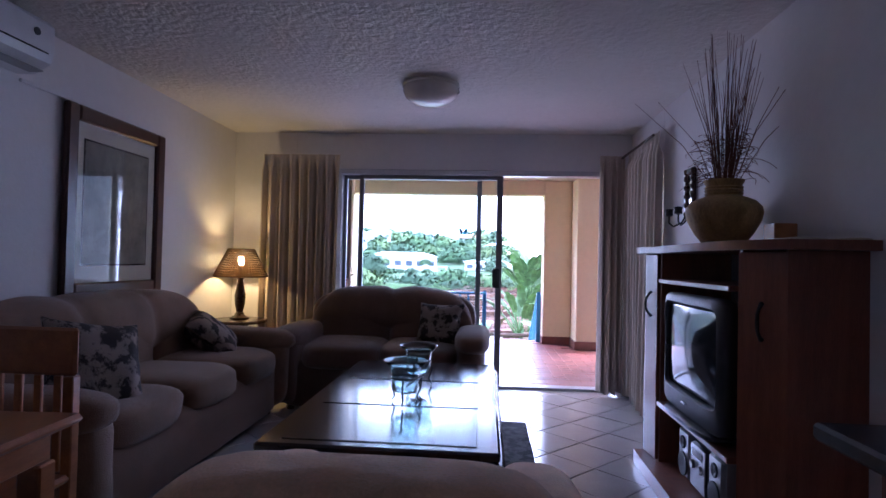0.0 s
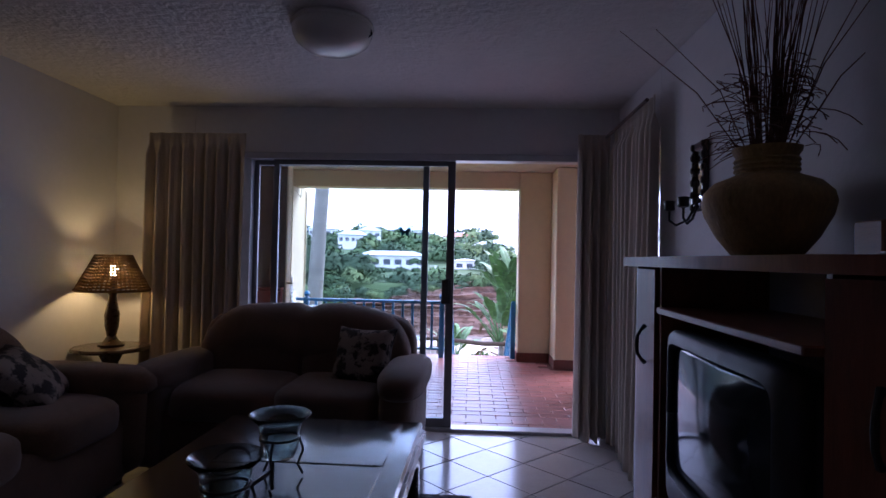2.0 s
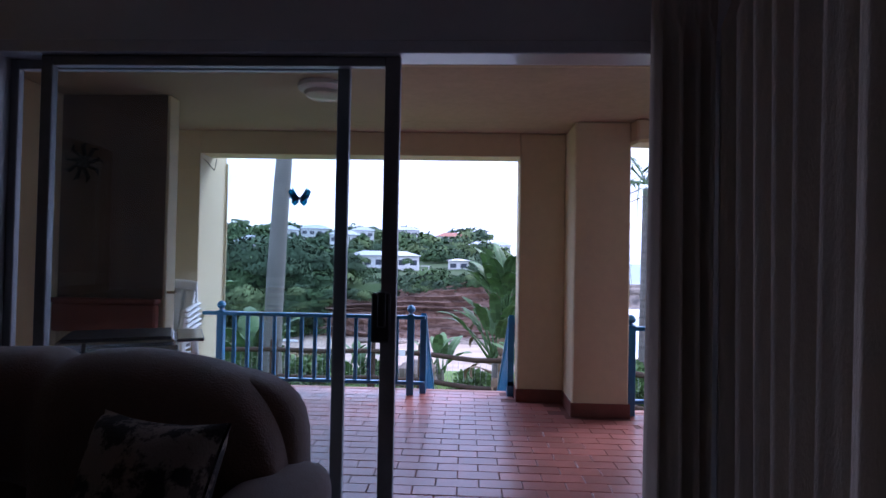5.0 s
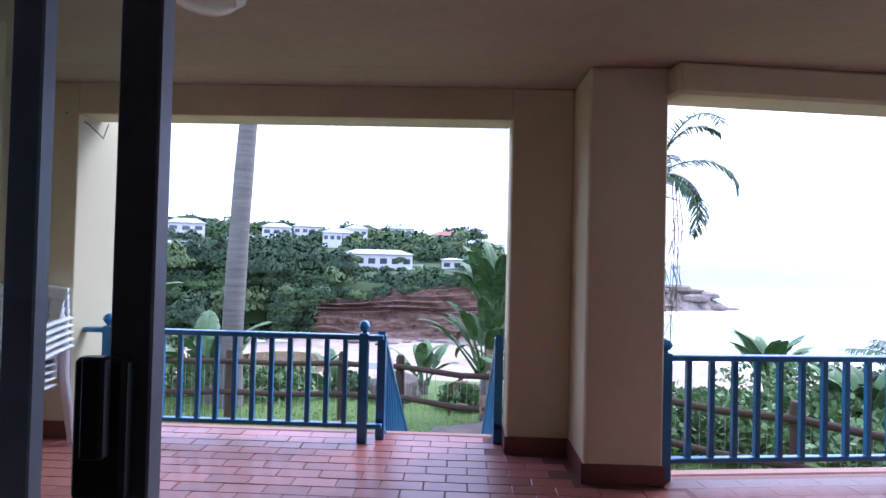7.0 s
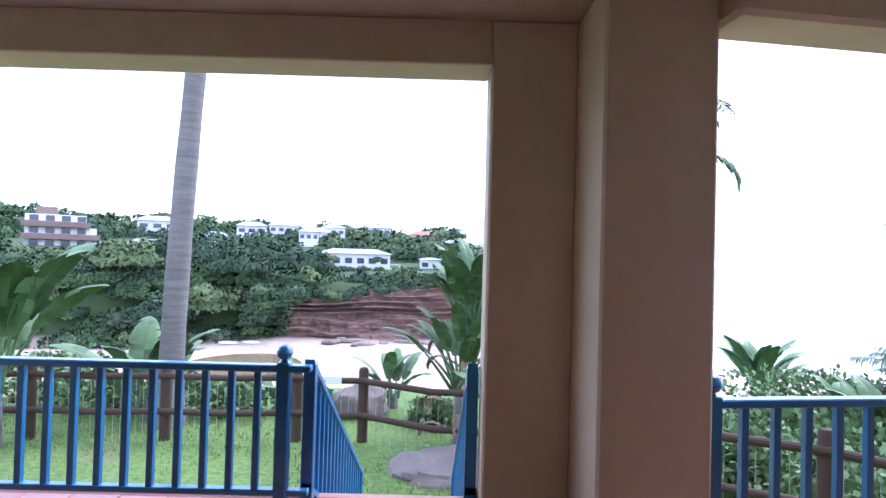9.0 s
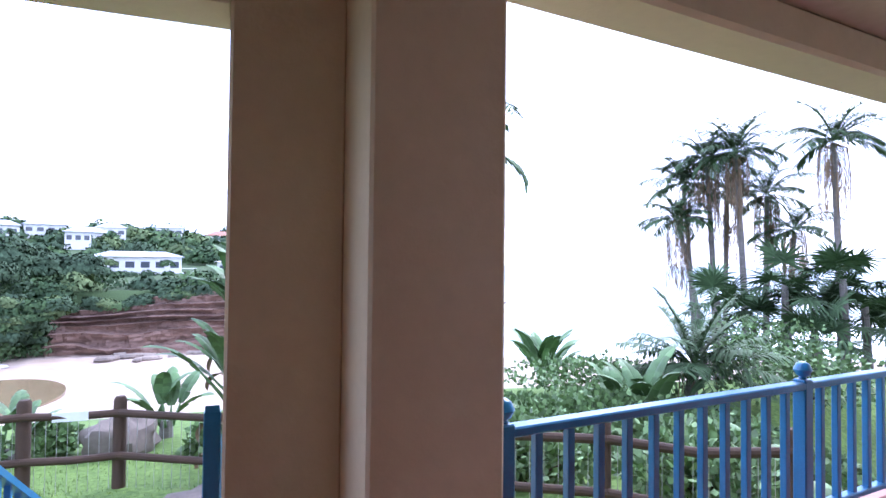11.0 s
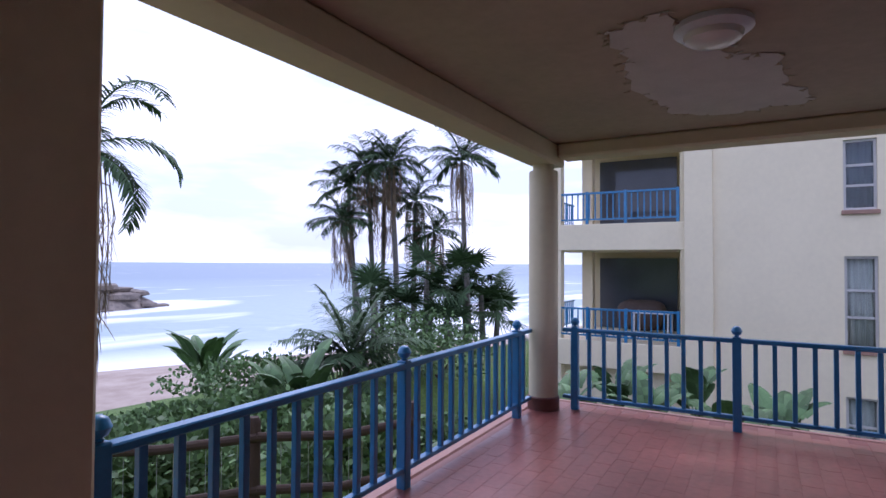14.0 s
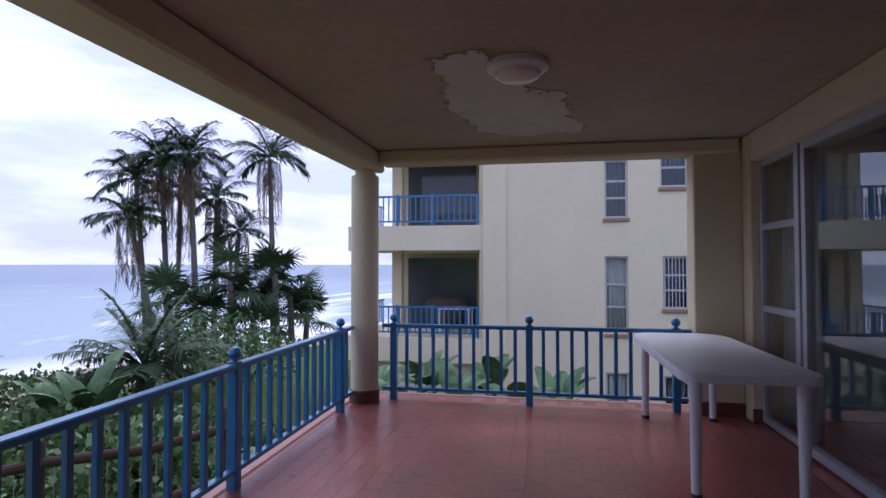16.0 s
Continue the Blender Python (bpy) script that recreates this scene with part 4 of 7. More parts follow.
part("balcony_back_wall", mb, M_cream, nbt)
for z in (-0.61, 2.32):
    part("balcony_door", MB().box((NU + 3.12, 0.3, z + 0.01), (NU + 3.19, 2.5, z + 2.1), 0.004, W), M_farglass, nbt)
for u0, v0, cw in ((NU + 0.02, 2.72, 0.5), (NU + 1.7, 2.35, 0.3)):
    part("balcony_column", MB().box((u0, v0, -6), (u0 + 0.28, v0 + cw, 9), 0.01, W), M_nb, nbt)
part("lower_wall", MB().box((NU + 0.3, -0.149, -6), (NU + 0.5, 3.3, -1.28), 0.01, W), M_nb, nbt)
for z in (-0.61, 2.32):
    Wz = W @ Matrix.Translation((0, 0, z))
    rl = part("balcony_railing", MB().box((NU + 0.04, -0.14, 0.76), (NU + 0.10, 3.3, 0.81), 0.004, Wz).box((NU + 0.04, -0.14, 0.10), (NU + 0.10, 3.3, 0.14), 0.004, Wz)
              .box((NU + 0.1, 3.25, 0.76), (NU + 3.0, 3.3, 0.81), 0.004, Wz).box((NU + 0.1, 3.25, 0.10), (NU + 3.0, 3.3, 0.14), 0.004, Wz), M_blue, nbt)
    for i in range(23):
        v = -0.08 + 0.148 * i
        part("baluster", MB().box((NU + 0.055, v - 0.016, 0.13), (NU + 0.085, v + 0.016, 0.77), 0.002, Wz), M_blue, rl)
    for i in range(16):
        u = NU + 0.2 + 0.18 * i
        part("baluster", MB().box((u - 0.016, 3.26, 0.13), (u + 0.016, 3.29, 0.77), 0.002, Wz), M_blue, rl)
    for v in (-0.1, 1.1, 2.05):
        p = part("post", MB().box((NU + 0.035, v - 0.035, 0.0), (NU + 0.105, v + 0.035, 0.83), 0.004, Wz), M_blue, rl)
bb = part("covered_barbecue", MB().soft((NU + 2.2, 1.1, 0.35), (0.4, 0.65, 0.42), 0.6, 20, W @ Matrix.Translation((0, 0, -0.45)), 0.1), M_cover)
tagged(bb, "brown fabric cover over a barbecue on the balcony", "barbecue")
bt = thing("balcony_table", W @ Vector((NU + 0.9, 0.6, -0.61)), "pale plastic table on the neighbouring balcony", "table")
part("tabletop", MB().box((NU + 0.5, 0.15, 0.08), (NU + 1.3, 1.05, 0.11), 0.01, W), M_white_pl, bt)
for a, b2 in ((0.55, 0.2), (1.25, 0.2), (0.55, 1.0), (1.25, 1.0)):
    part("leg", MB().tube([(NU + a, b2, -0.61), (NU + a, b2, 0.08)], 0.025, 8, W), M_white_pl, bt)

# ================================================================ lounge things
def curtain(name, p0, p1, z0, z1, folds, label, depth=0.045, seed=0, rail=False):
    """A pleated cloth hanging from p0 to p1, with a gathered heading."""
    rnd = random.Random(seed)
    ph = [rnd.uniform(0, 6.28) for _ in range(4)]
    d = (Vector((*p1, 0)) - Vector((*p0, 0)))
    nrm = Vector((-d.y, d.x, 0)).normalized()
    def fn(u, v):
        k = v ** 0.5
        amp = depth * (1.05 - 0.65 * (v > 0.94) - 0.25 * v)
        w = math.sin(u * folds * 6.283 + ph[0] + 0.6 * math.sin(u * 7 + ph[1]) + (1 - v) * 0.5 * math.sin(u * 9 + ph[2]))
        w += 0.35 * math.sin(u * folds * 13.1 + ph[3])
        sway = 0.03 * (1 - v) * math.sin(u * 5 + ph[2])
        p = Vector((*p0, 0)) + d * u + nrm * (amp * w + sway)
        return (p.x, p.y, z0 + (z1 - z0) * v + 0.012 * (1 - v) * math.sin(u * 17 + ph[1]))
    th = thing(name, (*p0, z0), label, "curtain", "lounge curtains")
    part("cloth", MB().grid(fn, int(folds * 12), 26), M_curtain, th, angle=180, solid=0.004)
    a, b = Vector((*p0, z1 - 0.04)), Vector((*p1, z1 - 0.04))
    e = (b - a).normalized()
    if rail:
        part("curtain_rail", MB().tube([a - e * 0.02 + nrm * 0.055, b + e * 0.04 + nrm * 0.055], 0.011, 8), M_wood_d, th)
    return th


curtain("curtain", (-0.825, YF - 0.16), (-1.57, YF - 0.16), 0.03, 2.20, 8, "beige woven curtain drawn to the side of the door", seed=3)
curtain("curtain", (1.87, YF - 0.16), (1.635, YF - 0.18), 0.02, 2.21, 4, "beige curtain bunched beside the open door", 0.05, 5)
curtain("curtain", (1.885, 4.34), (1.89, 5.22), 0.02, 2.23, 8, "beige curtain over the side window", 0.04, 8, True)


def padded_roll(hw, y, z0, z1, thick, seams, m, lean=0.18, tuft=0.0, nu=72, nv=26, e=0.75):
    """A stuffed back that runs the whole width, rounded at its ends and drawn in at its seams."""
    def fn(u, v):
        x = hw * math.sin((u - 0.5) * math.pi)
        env = max(0.0, 1 - abs(x / hw) ** 4.5) ** 0.5
        dip = 1 - sum(0.14 * math.exp(-((x - q) / 0.05) ** 2) for q in seams)
        a = v * 2 * math.pi
        cy, cz = (math.copysign(abs(q) ** e, q) for q in (math.cos(a), math.sin(a)))
        h = (z1 - z0) * env * (dip if cz > 0 else 1)
        z = z0 + (z1 - z0) * 0.45 * env + cz * h * 0.55
        w = 1 + 0.05 * noise.noise(Vector((x * 4, z * 4, y))) - tuft * max(abs(math.cos((x + v * 1.5) * 19)) ** 26, abs(math.cos((x - v * 1.5) * 19)) ** 26)
        return (x, y + lean * (z - z0) + cy * thick * (0.35 + 0.65 * env) * dip * w, z0 + (z - z0) * w)
    return MB().grid(fn, nu, nv, m)


def sofa(name, m, width, seats, label, mat, depth=0.95, back=1.0):
    """An overstuffed couch: x along its width, facing -y, its back at +y."""
    th = thing(name, m @ Matrix(), label, "sofa", "lounge suite")
    hw = width / 2
    arm = 0.22
    part("base", MB().soft((0, 0, 0.22), (hw - 0.06, depth / 2 - 0.05, 0.20), 0.22, 36, m), mat, th)
    inner = width - 2 * arm
    sw = inner / seats
    for i in range(seats):
        x = -inner / 2 + sw * (i + 0.5)
        part("seat_cushion", MB().soft((x, -0.10, 0.44), (sw * 0.51, depth * 0.40, 0.115), 0.5, 32, m, 0.05), mat, th)
        part("back_cushion", MB().soft((x, 0.24, 0.60), (sw * 0.52, 0.16, 0.22), 0.6, 30, m @ Matrix.Translation((0, 0.02, 0)), 0.06), mat, th)
    seams = [-inner / 2 + sw * k for k in range(1, seats)]
    part("head_roll", padded_roll(hw - 0.13, 0.27, 0.62, back, 0.185, seams, m, tuft=0.12 if seats == 1 else 0.0, nu=190 if seats == 1 else 72, nv=120 if seats == 1 else 26), mat, th, angle=80)
    part("backrest", MB().soft((0, 0.38, 0.52), (hw - 0.10, 0.13, 0.42), 0.4, 36, m), mat, th)
    for sx in (-1, 1):
        a = part("armrest", MB().soft((sx * (hw - 0.13), -0.04, 0.34), (0.115, depth / 2 - 0.02, 0.31), 0.45, 32, m, 0.03), mat, th)
        part("arm_pad", MB().soft((sx * (hw - 0.12), -0.06, 0.58), (0.145, depth / 2 - 0.01, 0.095), 0.65, 30, m, 0.05), mat, a)
    for sx in (-1, 1):
        for sy2 in (-1, 1):
            part("foot", MB().lathe([(0.03, 0.0), (0.035, 0.05)], m @ Vector((sx * (hw - 0.15), sy2 * (depth / 2 - 0.15), 0)), 12), M_wood_d, th)
    return th


def cushion(at, label, size=0.22):
    """A plump square cushion with drawn-out corners."""
    mb = MB()
    for side in (-1, 1):
        def fn(u, v):
            x, y = 2 * u - 1, 2 * v - 1
            puff = max(0.0, (1 - x ** 4) * (1 - y ** 4)) ** 0.55
            return (size * x * (1 - 0.10 * (1 - y * y)), size * y * (1 - 0.10 * (1 - x * x)),
                    side * (0.006 + 0.095 * puff) * (1 + 0.12 * noise.noise(Vector((x * 2, y * 2, size * 20)))))
        mb.grid(fn, 22, 22, at)
    return tagged(part("throw_cushion", mb, M_throw, angle=70), label, "cushion", "patterned throw cushions")


SL = R @ pose(-1.42, 3.30, 0, 0, 0, 90)           # long sofa along the west wall, facing the table
sofa("sofa", SL, 2.40, 3, "tan velour three-seat sofa against the white wall", M_sofa, 1.0, 1.0)
cushion(SL @ pose(-0.72, -0.20, 0.69, 66, 10, -24), "black and cream leaf-patterned cushion leaning on the long sofa", 0.235)
cushion(SL @ pose(0.72, -0.05, 0.64, 40, -8, 25), "dark patterned cushion lying on the long sofa", 0.22)
LV = R @ pose(-0.215, 4.86, 0, 0, 0, 0)
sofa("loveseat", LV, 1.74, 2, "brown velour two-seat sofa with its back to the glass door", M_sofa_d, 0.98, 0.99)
cushion(LV @ pose(0.46, -0.02, 0.68, 66, 0, -12), "dark patterned cushion on the two-seat sofa", 0.2)
AC = R @ pose(0.42, 1.40, 0, 0, 0, 180) @ Matrix.Diagonal((0.92, 1, 0.93, 1))
tagged(sofa("armchair", AC, 1.06, 1, "warmly lit tan upholstered armchair seen from behind", M_chairtan, 0.92, 0.90), category="armchair")

# coffee table
TB = R @ pose(0.215, 3.16, 0) @ Matrix.Diagonal((1, 1.04, 1, 1))
ct = thing("coffee_table", TB, "low polished dark wooden coffee table with panelled top", "table")
part("tabletop", MB().box((-0.495, -0.90, 0.455), (0.495, 0.90, 0.495), 0.010, TB), M_table, ct)
for i, (a, b) in enumerate(((-0.84, -0.32), (-0.28, 0.26), (0.30, 0.84))):
    part("inlay_panel", MB().box((-0.40, a, 0.4935), (0.40, b, 0.4985), 0.002, TB), M_table, ct)
part("moulding", MB().box((-0.515, -0.92, 0.425), (0.515, 0.92, 0.4545), 0.012, TB), M_wood_d, ct)
part("apron", MB().box((-0.44, -0.84, 0.31), (0.44, 0.84, 0.4245), 0.005, TB), M_wood_d, ct)
for sx in (-1, 1):
    for sy2 in (-1, 1):
        part("leg", MB().box((sx * 0.44 - 0.05, sy2 * 0.84 - 0.05, 0.009), (sx * 0.44 + 0.05, sy2 * 0.84 + 0.05, 0.31), 0.012, TB), M_wood_d, ct)
part("lower_shelf", MB().box((-0.42, -0.82, 0.13), (0.42, 0.82, 0.155), 0.004, TB), M_wood_d, ct)

# glass bowls in an iron stand
bs = thing("bowl_stand", R @ Vector((0.21, 3.05, 0.498)), "black wrought-iron stand holding two teal glass bowls", "bowl stand")


def bowl(c, r, z):
    prof = [(0.012, 0.0), (r * 0.45, 0.012), (r * 0.62, 0.05), (r * 0.64, 0.10), (r * 0.72, 0.135), (r, 0.165), (r * 1.01, 0.17), (r * 0.97, 0.172),
            (r * 0.69, 0.140), (r * 0.60, 0.10), (r * 0.58, 0.055), (r * 0.42, 0.02), (0.012, 0.010)]
    return part("glass_bowl", MB().lathe(prof, (c[0], c[1], z), 40), M_blueglass, bs, "teal glass bowl with flared rim")


b1, b2 = R @ Vector((0.235, 2.90, 0.548)), R @ Vector((0.255, 3.30, 0.565))
bowl(b1, 0.108, b1.z)
bowl(b2, 0.108, b2.z)
for bc in (b1, b2):
    ring = [(bc.x + 0.068 * math.cos(a), bc.y + 0.068 * math.sin(a), bc.z + 0.085) for a in [i * math.pi / 12 for i in range(25)]]
    part("ring", MB().tube(ring, 0.005, 8), M_iron, bs)
    for k in range(3):
        a = k * 2.094 + 0.5
        pts = [(bc.x + q * math.cos(a), bc.y + q * math.sin(a), zz) for q, zz in ((0.068, bc.z + 0.085), (0.085, bc.z + 0.03), (0.065, bc.z - 0.02), (0.085, 0.494))]
        part("leg", MB().tube(pts, 0.005, 8), M_iron, bs)
mid = (b1 + b2) / 2
part("scroll", MB().tube([(b1.x, b1.y + 0.068, b1.z + 0.02), (mid.x + 0.05, mid.y, b1.z + 0.05), (mid.x + 0.04, mid.y + 0.05, 0.51), (b2.x, b2.y - 0.068, b2.z + 0.02)], 0.006, 8), M_iron, bs)

rug = part("rug", MB().box((-0.55, 1.9, 0.0), (0.965, 4.40, 0.009), 0.004, R), M_rug)
tagged(rug, "dark grey patterned rug under the coffee table", "rug")

# side table and lamp
lt = R @ Vector((-1.70, 5.20, 0))
sd = thing("side_table", lt, "small dark round wooden side table", "table")
part("tabletop", MB().lathe([(0.2, 0.585), (0.245, 0.592), (0.25, 0.605), (0.24, 0.617), (0.22, 0.62)], lt, 40), M_wood_d, sd)
part("pedestal", MB().lathe([(0.05, 0.06), (0.03, 0.1), (0.045, 0.25), (0.028, 0.35), (0.05, 0.5), (0.09, 0.585)], lt, 24), M_wood_d, sd)
for k in range(3):
    a = 0.4 + k * 2.094
    part("leg", MB().tube([(lt.x + q * math.cos(a), lt.y + q * math.sin(a), z) for q, z in ((0.03, 0.13), (0.1, 0.1), (0.19, 0.016))], [0.022, 0.02, 0.016], 10), M_wood_d, sd)
lp = thing("table_lamp", lt + Vector((0, 0, 0.62)), "dark turned lamp with a woven cane shade, switched on", "lamp")
part("stem", MB().lathe([(0.085, 0.62), (0.088, 0.635), (0.05, 0.655), (0.03, 0.69), (0.045, 0.76), (0.05, 0.84), (0.032, 0.93), (0.025, 0.98), (0.035, 1.0), (0.016, 1.02), (0.014, 1.1)], lt, 28), M_wood_d, lp)
zs0, zs1 = 1.02, 1.265


def shade_pt(a, v):
    r = 0.235 + (0.115 - 0.235) * v
    return (lt.x + r * math.cos(a), lt.y + r * math.sin(a), zs0 + (zs1 - zs0) * v)


for i in range(13):
    v = i / 12
    ring = MB().tube([shade_pt(2 * math.pi * k / 36, v + (0.012 * math.sin(k * 5.0) if 0 < i < 12 else 0)) for k in range(37)], 0.0075 if i else 0.010, 5)
    if i == 0:
        shade = part("shade", ring, M_cane, lp, "woven cane lampshade")
    else:
        part("cane_ring", ring, M_cane, shade)
for k in range(48):
    a = 2 * math.pi * k / 48
    part("cane_stake", MB().tube([shade_pt(a, 0), shade_pt(a + 0.05, 0.5), shade_pt(a, 1)], 0.006, 5), M_cane, shade)
bm_ = bpy.data.materials.new("lit_bulb")
bm_.use_nodes = True
bsdf = bm_.node_tree.nodes["Principled BSDF"]
bsdf.inputs["Emission Color"].default_value, bsdf.inputs["Emission Strength"].default_value = (1, 0.72, 0.3, 1), 9.0
bo = part("bulb", MB().soft((lt.x, lt.y, 1.16), (0.03, 0.03, 0.045), 1.0, 16), bm_, lp)
bo.visible_shadow = False

# picture
px = XL
pf = thing("framed_picture", R @ Vector((-1.93, 3.78, 0.94)), "large print behind glass in a dark mahogany frame", "picture")
y0, y1, z0, z1 = 3.12, 4.13, 0.92, 2.10
fr = MB()
for lo, hi in (((px + 0.004, y0, z0), (px + 0.05, y0 + 0.095, z1)), ((px + 0.004, y1 - 0.095, z0), (px + 0.05, y1, z1)),
               ((px + 0.004, y0 + 0.095, z0), (px + 0.05, y1 - 0.095, z0 + 0.095)), ((px + 0.004, y0 + 0.095, z1 - 0.095), (px + 0.05, y1 - 0.095, z1))):
    fr.box(lo, hi, 0.012)
part("frame", fr, M_frame, pf)
part("mount", MB().box((px + 0.003, y0 + 0.09, z0 + 0.09), (px + 0.018, y1 - 0.09, z1 - 0.09), 0.001), M_mount, pf)
part("inner_line", MB().box((px + 0.0185, y0 + 0.17, z0 + 0.20), (px + 0.020, y1 - 0.17, z1 - 0.19), 0.0005), M_wood_d, pf)
part("print", MB().box((px + 0.0205, y0 + 0.182, z0 + 0.212), (px + 0.022, y1 - 0.182, z1 - 0.202), 0.0005), M_print, pf)
pane(pf, (px + 0.027, y0 + 0.09, z0 + 0.09), (px + 0.030, y1 - 0.09, z1 - 0.09), "glass", M_picglass)

# air conditioner and its cable duct
ac = thing("air_conditioner", (XL, 2.55, 2.1), "white wall-mounted split air conditioner", "air conditioner")
prof = [(0.0, 2.14), (0.10, 2.14), (0.185, 2.19), (0.205, 2.26), (0.20, 2.38), (0.17, 2.41), (0.0, 2.41)]
body = MB()
n = len(prof)
ay0, ay1 = 1.96, 2.80
body.add([(XL + 0.002 + a, ay0, z) for a, z in prof] + [(XL + 0.002 + a, ay1, z) for a, z in prof], [tuple(range(n)), tuple(range(n, 2 * n))[::-1]] + [(i, n + i, n + (i + 1) % n, (i + 1) % n) for i in range(n)])
part("casing", body, M_white_pl, ac)
part("louvre", MB().box((XL + 0.11, ay0 + 0.05, 2.148), (XL + 0.19, ay1 - 0.05, 2.156), 0.002, Matrix.Translation((0.0, 0, -0.014))), M_silver, ac)
part("slot", MB().box((XL + 0.2, ay0 + 0.04, 2.23), (XL + 0.2075, ay1 - 0.04, 2.237), 0.001), M_black, ac)
part("sensor", MB().lathe([(0.02, 0), (0.02, 0.006)], (0, 0, 0), 16, Matrix.Translation((XL + 0.204, ay1 - 0.12, 2.32)) @ Matrix.Rotation(radians(90), 4, "Y")), M_tv, ac)
setting("cable_duct", MB().box((XL + 0.001, 2.81, 2.105), (XL + 0.018, 3.5, 2.125), 0.003), M_wall, "painted cable duct beside the air conditioner", "duct")

# ceiling lamp
cl = R @ Vector((0.21, 4.05, 0))
lm = thing("ceiling_lamp", (cl.x, cl.y, ZC - 0.12), "round opal glass ceiling lamp, switched off", "lamp", "ceiling lamps")
part("base", MB().lathe([(0.20, -0.001), (0.205, -0.015), (0.198, -0.025)], (cl.x, cl.y, ZC), 40), M_opal, lm)
part("diffuser", MB().lathe([(0.196, -0.026), (0.197, -0.05), (0.18, -0.09), (0.135, -0.125), (0.07, -0.145), (0.015, -0.15)], (cl.x, cl.y, ZC), 40), M_opal, lm)
part("clip", MB().tube([(cl.x + 0.19, cl.y - 0.02, ZC - 0.03), (cl.x + 0.2, cl.y - 0.02, ZC - 0.06), (cl.x + 0.18, cl.y - 0.02, ZC - 0.075)], 0.005, 6), M_iron, lm)

# television cabinet
RC = R @ Matrix.Diagonal((1, 1, 0.975, 1))
tc = thing("tv_cabinet", RC @ Vector((1.85, 2.95, 0)), "red-brown wooden television cabinet with angled end doors", "cabinet")
P = [(1.645, 3.64), (1.66, 3.47), (1.685, 2.45), (1.80, 2.29)]


def sheet(a, b, z0, z1, t, m=None):
    """An upright board from a to b of thickness t to its left."""
    a, b = Vector((*a, 0)), Vector((*b, 0))
    n = Vector((-(b - a).y, (b - a).x, 0)).normalized() * t
    mb = MB()
    m = m or RC
    return mb.prism([(a.x, a.y), (b.x, b.y), (b.x + n.x, b.y + n.y), (a.x + n.x, a.y + n.y)], z0, z1, m)


part("top", MB().prism([(1.60, 3.70), (1.64, 3.42), (1.645, 2.43), (1.775, 2.23), (2.13, 2.20), (2.13, 3.72)], 1.345, 1.385, RC), M_cab, tc)
part("plinth", MB().prism([(1.585, 3.66), (1.57, 2.42), (1.70, 2.26), (2.12, 2.24), (2.12, 3.68)], 0.0, 0.085, RC), M_cab, tc)
# back board coloured near-black for the recess's shade
part("back", MB().box((2.09, 2.30, 0.086), (2.12, 3.62, 1.344), 0.002, RC), M_dark_inside, tc)
part("side_far", sheet((2.09, 3.64), P[0], 0.086, 1.344, -0.02), M_cab, tc)
part("side_near", sheet(P[3], (2.09, 2.27), 0.086, 1.344, 0.02), M_cab, tc)
dl = part("door", sheet(P[1], P[0], 0.09, 1.335, -0.018), M_cab, tc)
dr = part("door", sheet(P[3], P[2], 0.09, 1.335, -0.018), M_cab, tc)
part("divider", sheet((1.675, 3.455), (2.09, 3.455), 0.086, 1.344, -0.02), M_cab, tc)
part("divider", sheet((1.70, 2.45), (2.09, 2.45), 0.086, 1.344, 0.02), M_cab, tc)
for z, t in ((0.425, 0.03), (1.165, 0.025)):
    part("shelf", MB().box((1.655, 2.475, z), (2.088, 3.43, z + t), 0.004, RC), M_cab, tc)


def pull(door_part, c, out):
    o = Vector(out).normalized() * 0.035
    pts = [Vector(c) + Vector((0, 0, s)) + o * k for s, k in ((-0.075, 0.0), (-0.06, 0.5), (-0.035, 1.0), (0, 1.1), (0.035, 1.0), (0.06, 0.5), (0.075, 0.0))]
    part("handle", MB().tube(pts, [0.010, 0.007, 0.007, 0.008, 0.007, 0.007, 0.010], 8, RC), M_iron, door_part, "black drop handle")


pull(dl, (1.645, 3.535, 1.03), (-0.95, -0.35, 0))
pull(dr, (1.738, 2.365, 1.05), (-0.75, -0.65, 0))
# television
tv = thing("television", RC @ Vector((1.85, 2.97, 0.456)), "charcoal picture-tube television on the cabinet shelf", "television")
def tv_shell(u, v):
    """The picture tube's housing, tapering to the back."""
    a = v * 2 * math.pi
    cy, cz = (math.copysign(abs(q) ** 0.22, q) for q in (math.cos(a), math.sin(a)))
    k = (1.0, 0.99, 0.9, 0.66, 0.6)[round(u * 4)]
    return (1.72 + (0, 0.09, 0.14, 0.27, 0.36)[round(u * 4)], 2.96 + cy * 0.395 * k, 0.80 + cz * 0.30 * k + 0.02 * (1 - k))


part("casing", MB().grid(tv_shell, 4, 40, RC), M_tv, tv, angle=60, solid=0.006)


def tv_front(u, v):
    """The bezel: a rounded frame, bowed forwards, deep below the screen."""
    a = v * 2 * math.pi
    cy, cz = (math.copysign(abs(q) ** 0.17, q) for q in (math.cos(a), math.sin(a)))
    r = u * 5
    ky = (1.0, 1.0, 0.97, 0.885, 0.875, 0.86)[round(r)]
    up, dn = (0.305, 0.305, 0.295, 0.262, 0.258, 0.25)[round(r)], (0.325, 0.325, 0.31, 0.215, 0.21, 0.205)[round(r)]
    y, z = cy * 0.40 * ky, cz * (up if cz > 0 else dn)
    return ((1.735, 1.69, 1.675, 1.668, 1.676, 1.70)[round(r)] - 0.022 * (1 - (y / 0.41) ** 2), 2.96 + y, 0.815 + z)


part("bezel", MB().grid(tv_front, 5, 64, RC), M_bezel, tv, angle=50, solid=0.004)
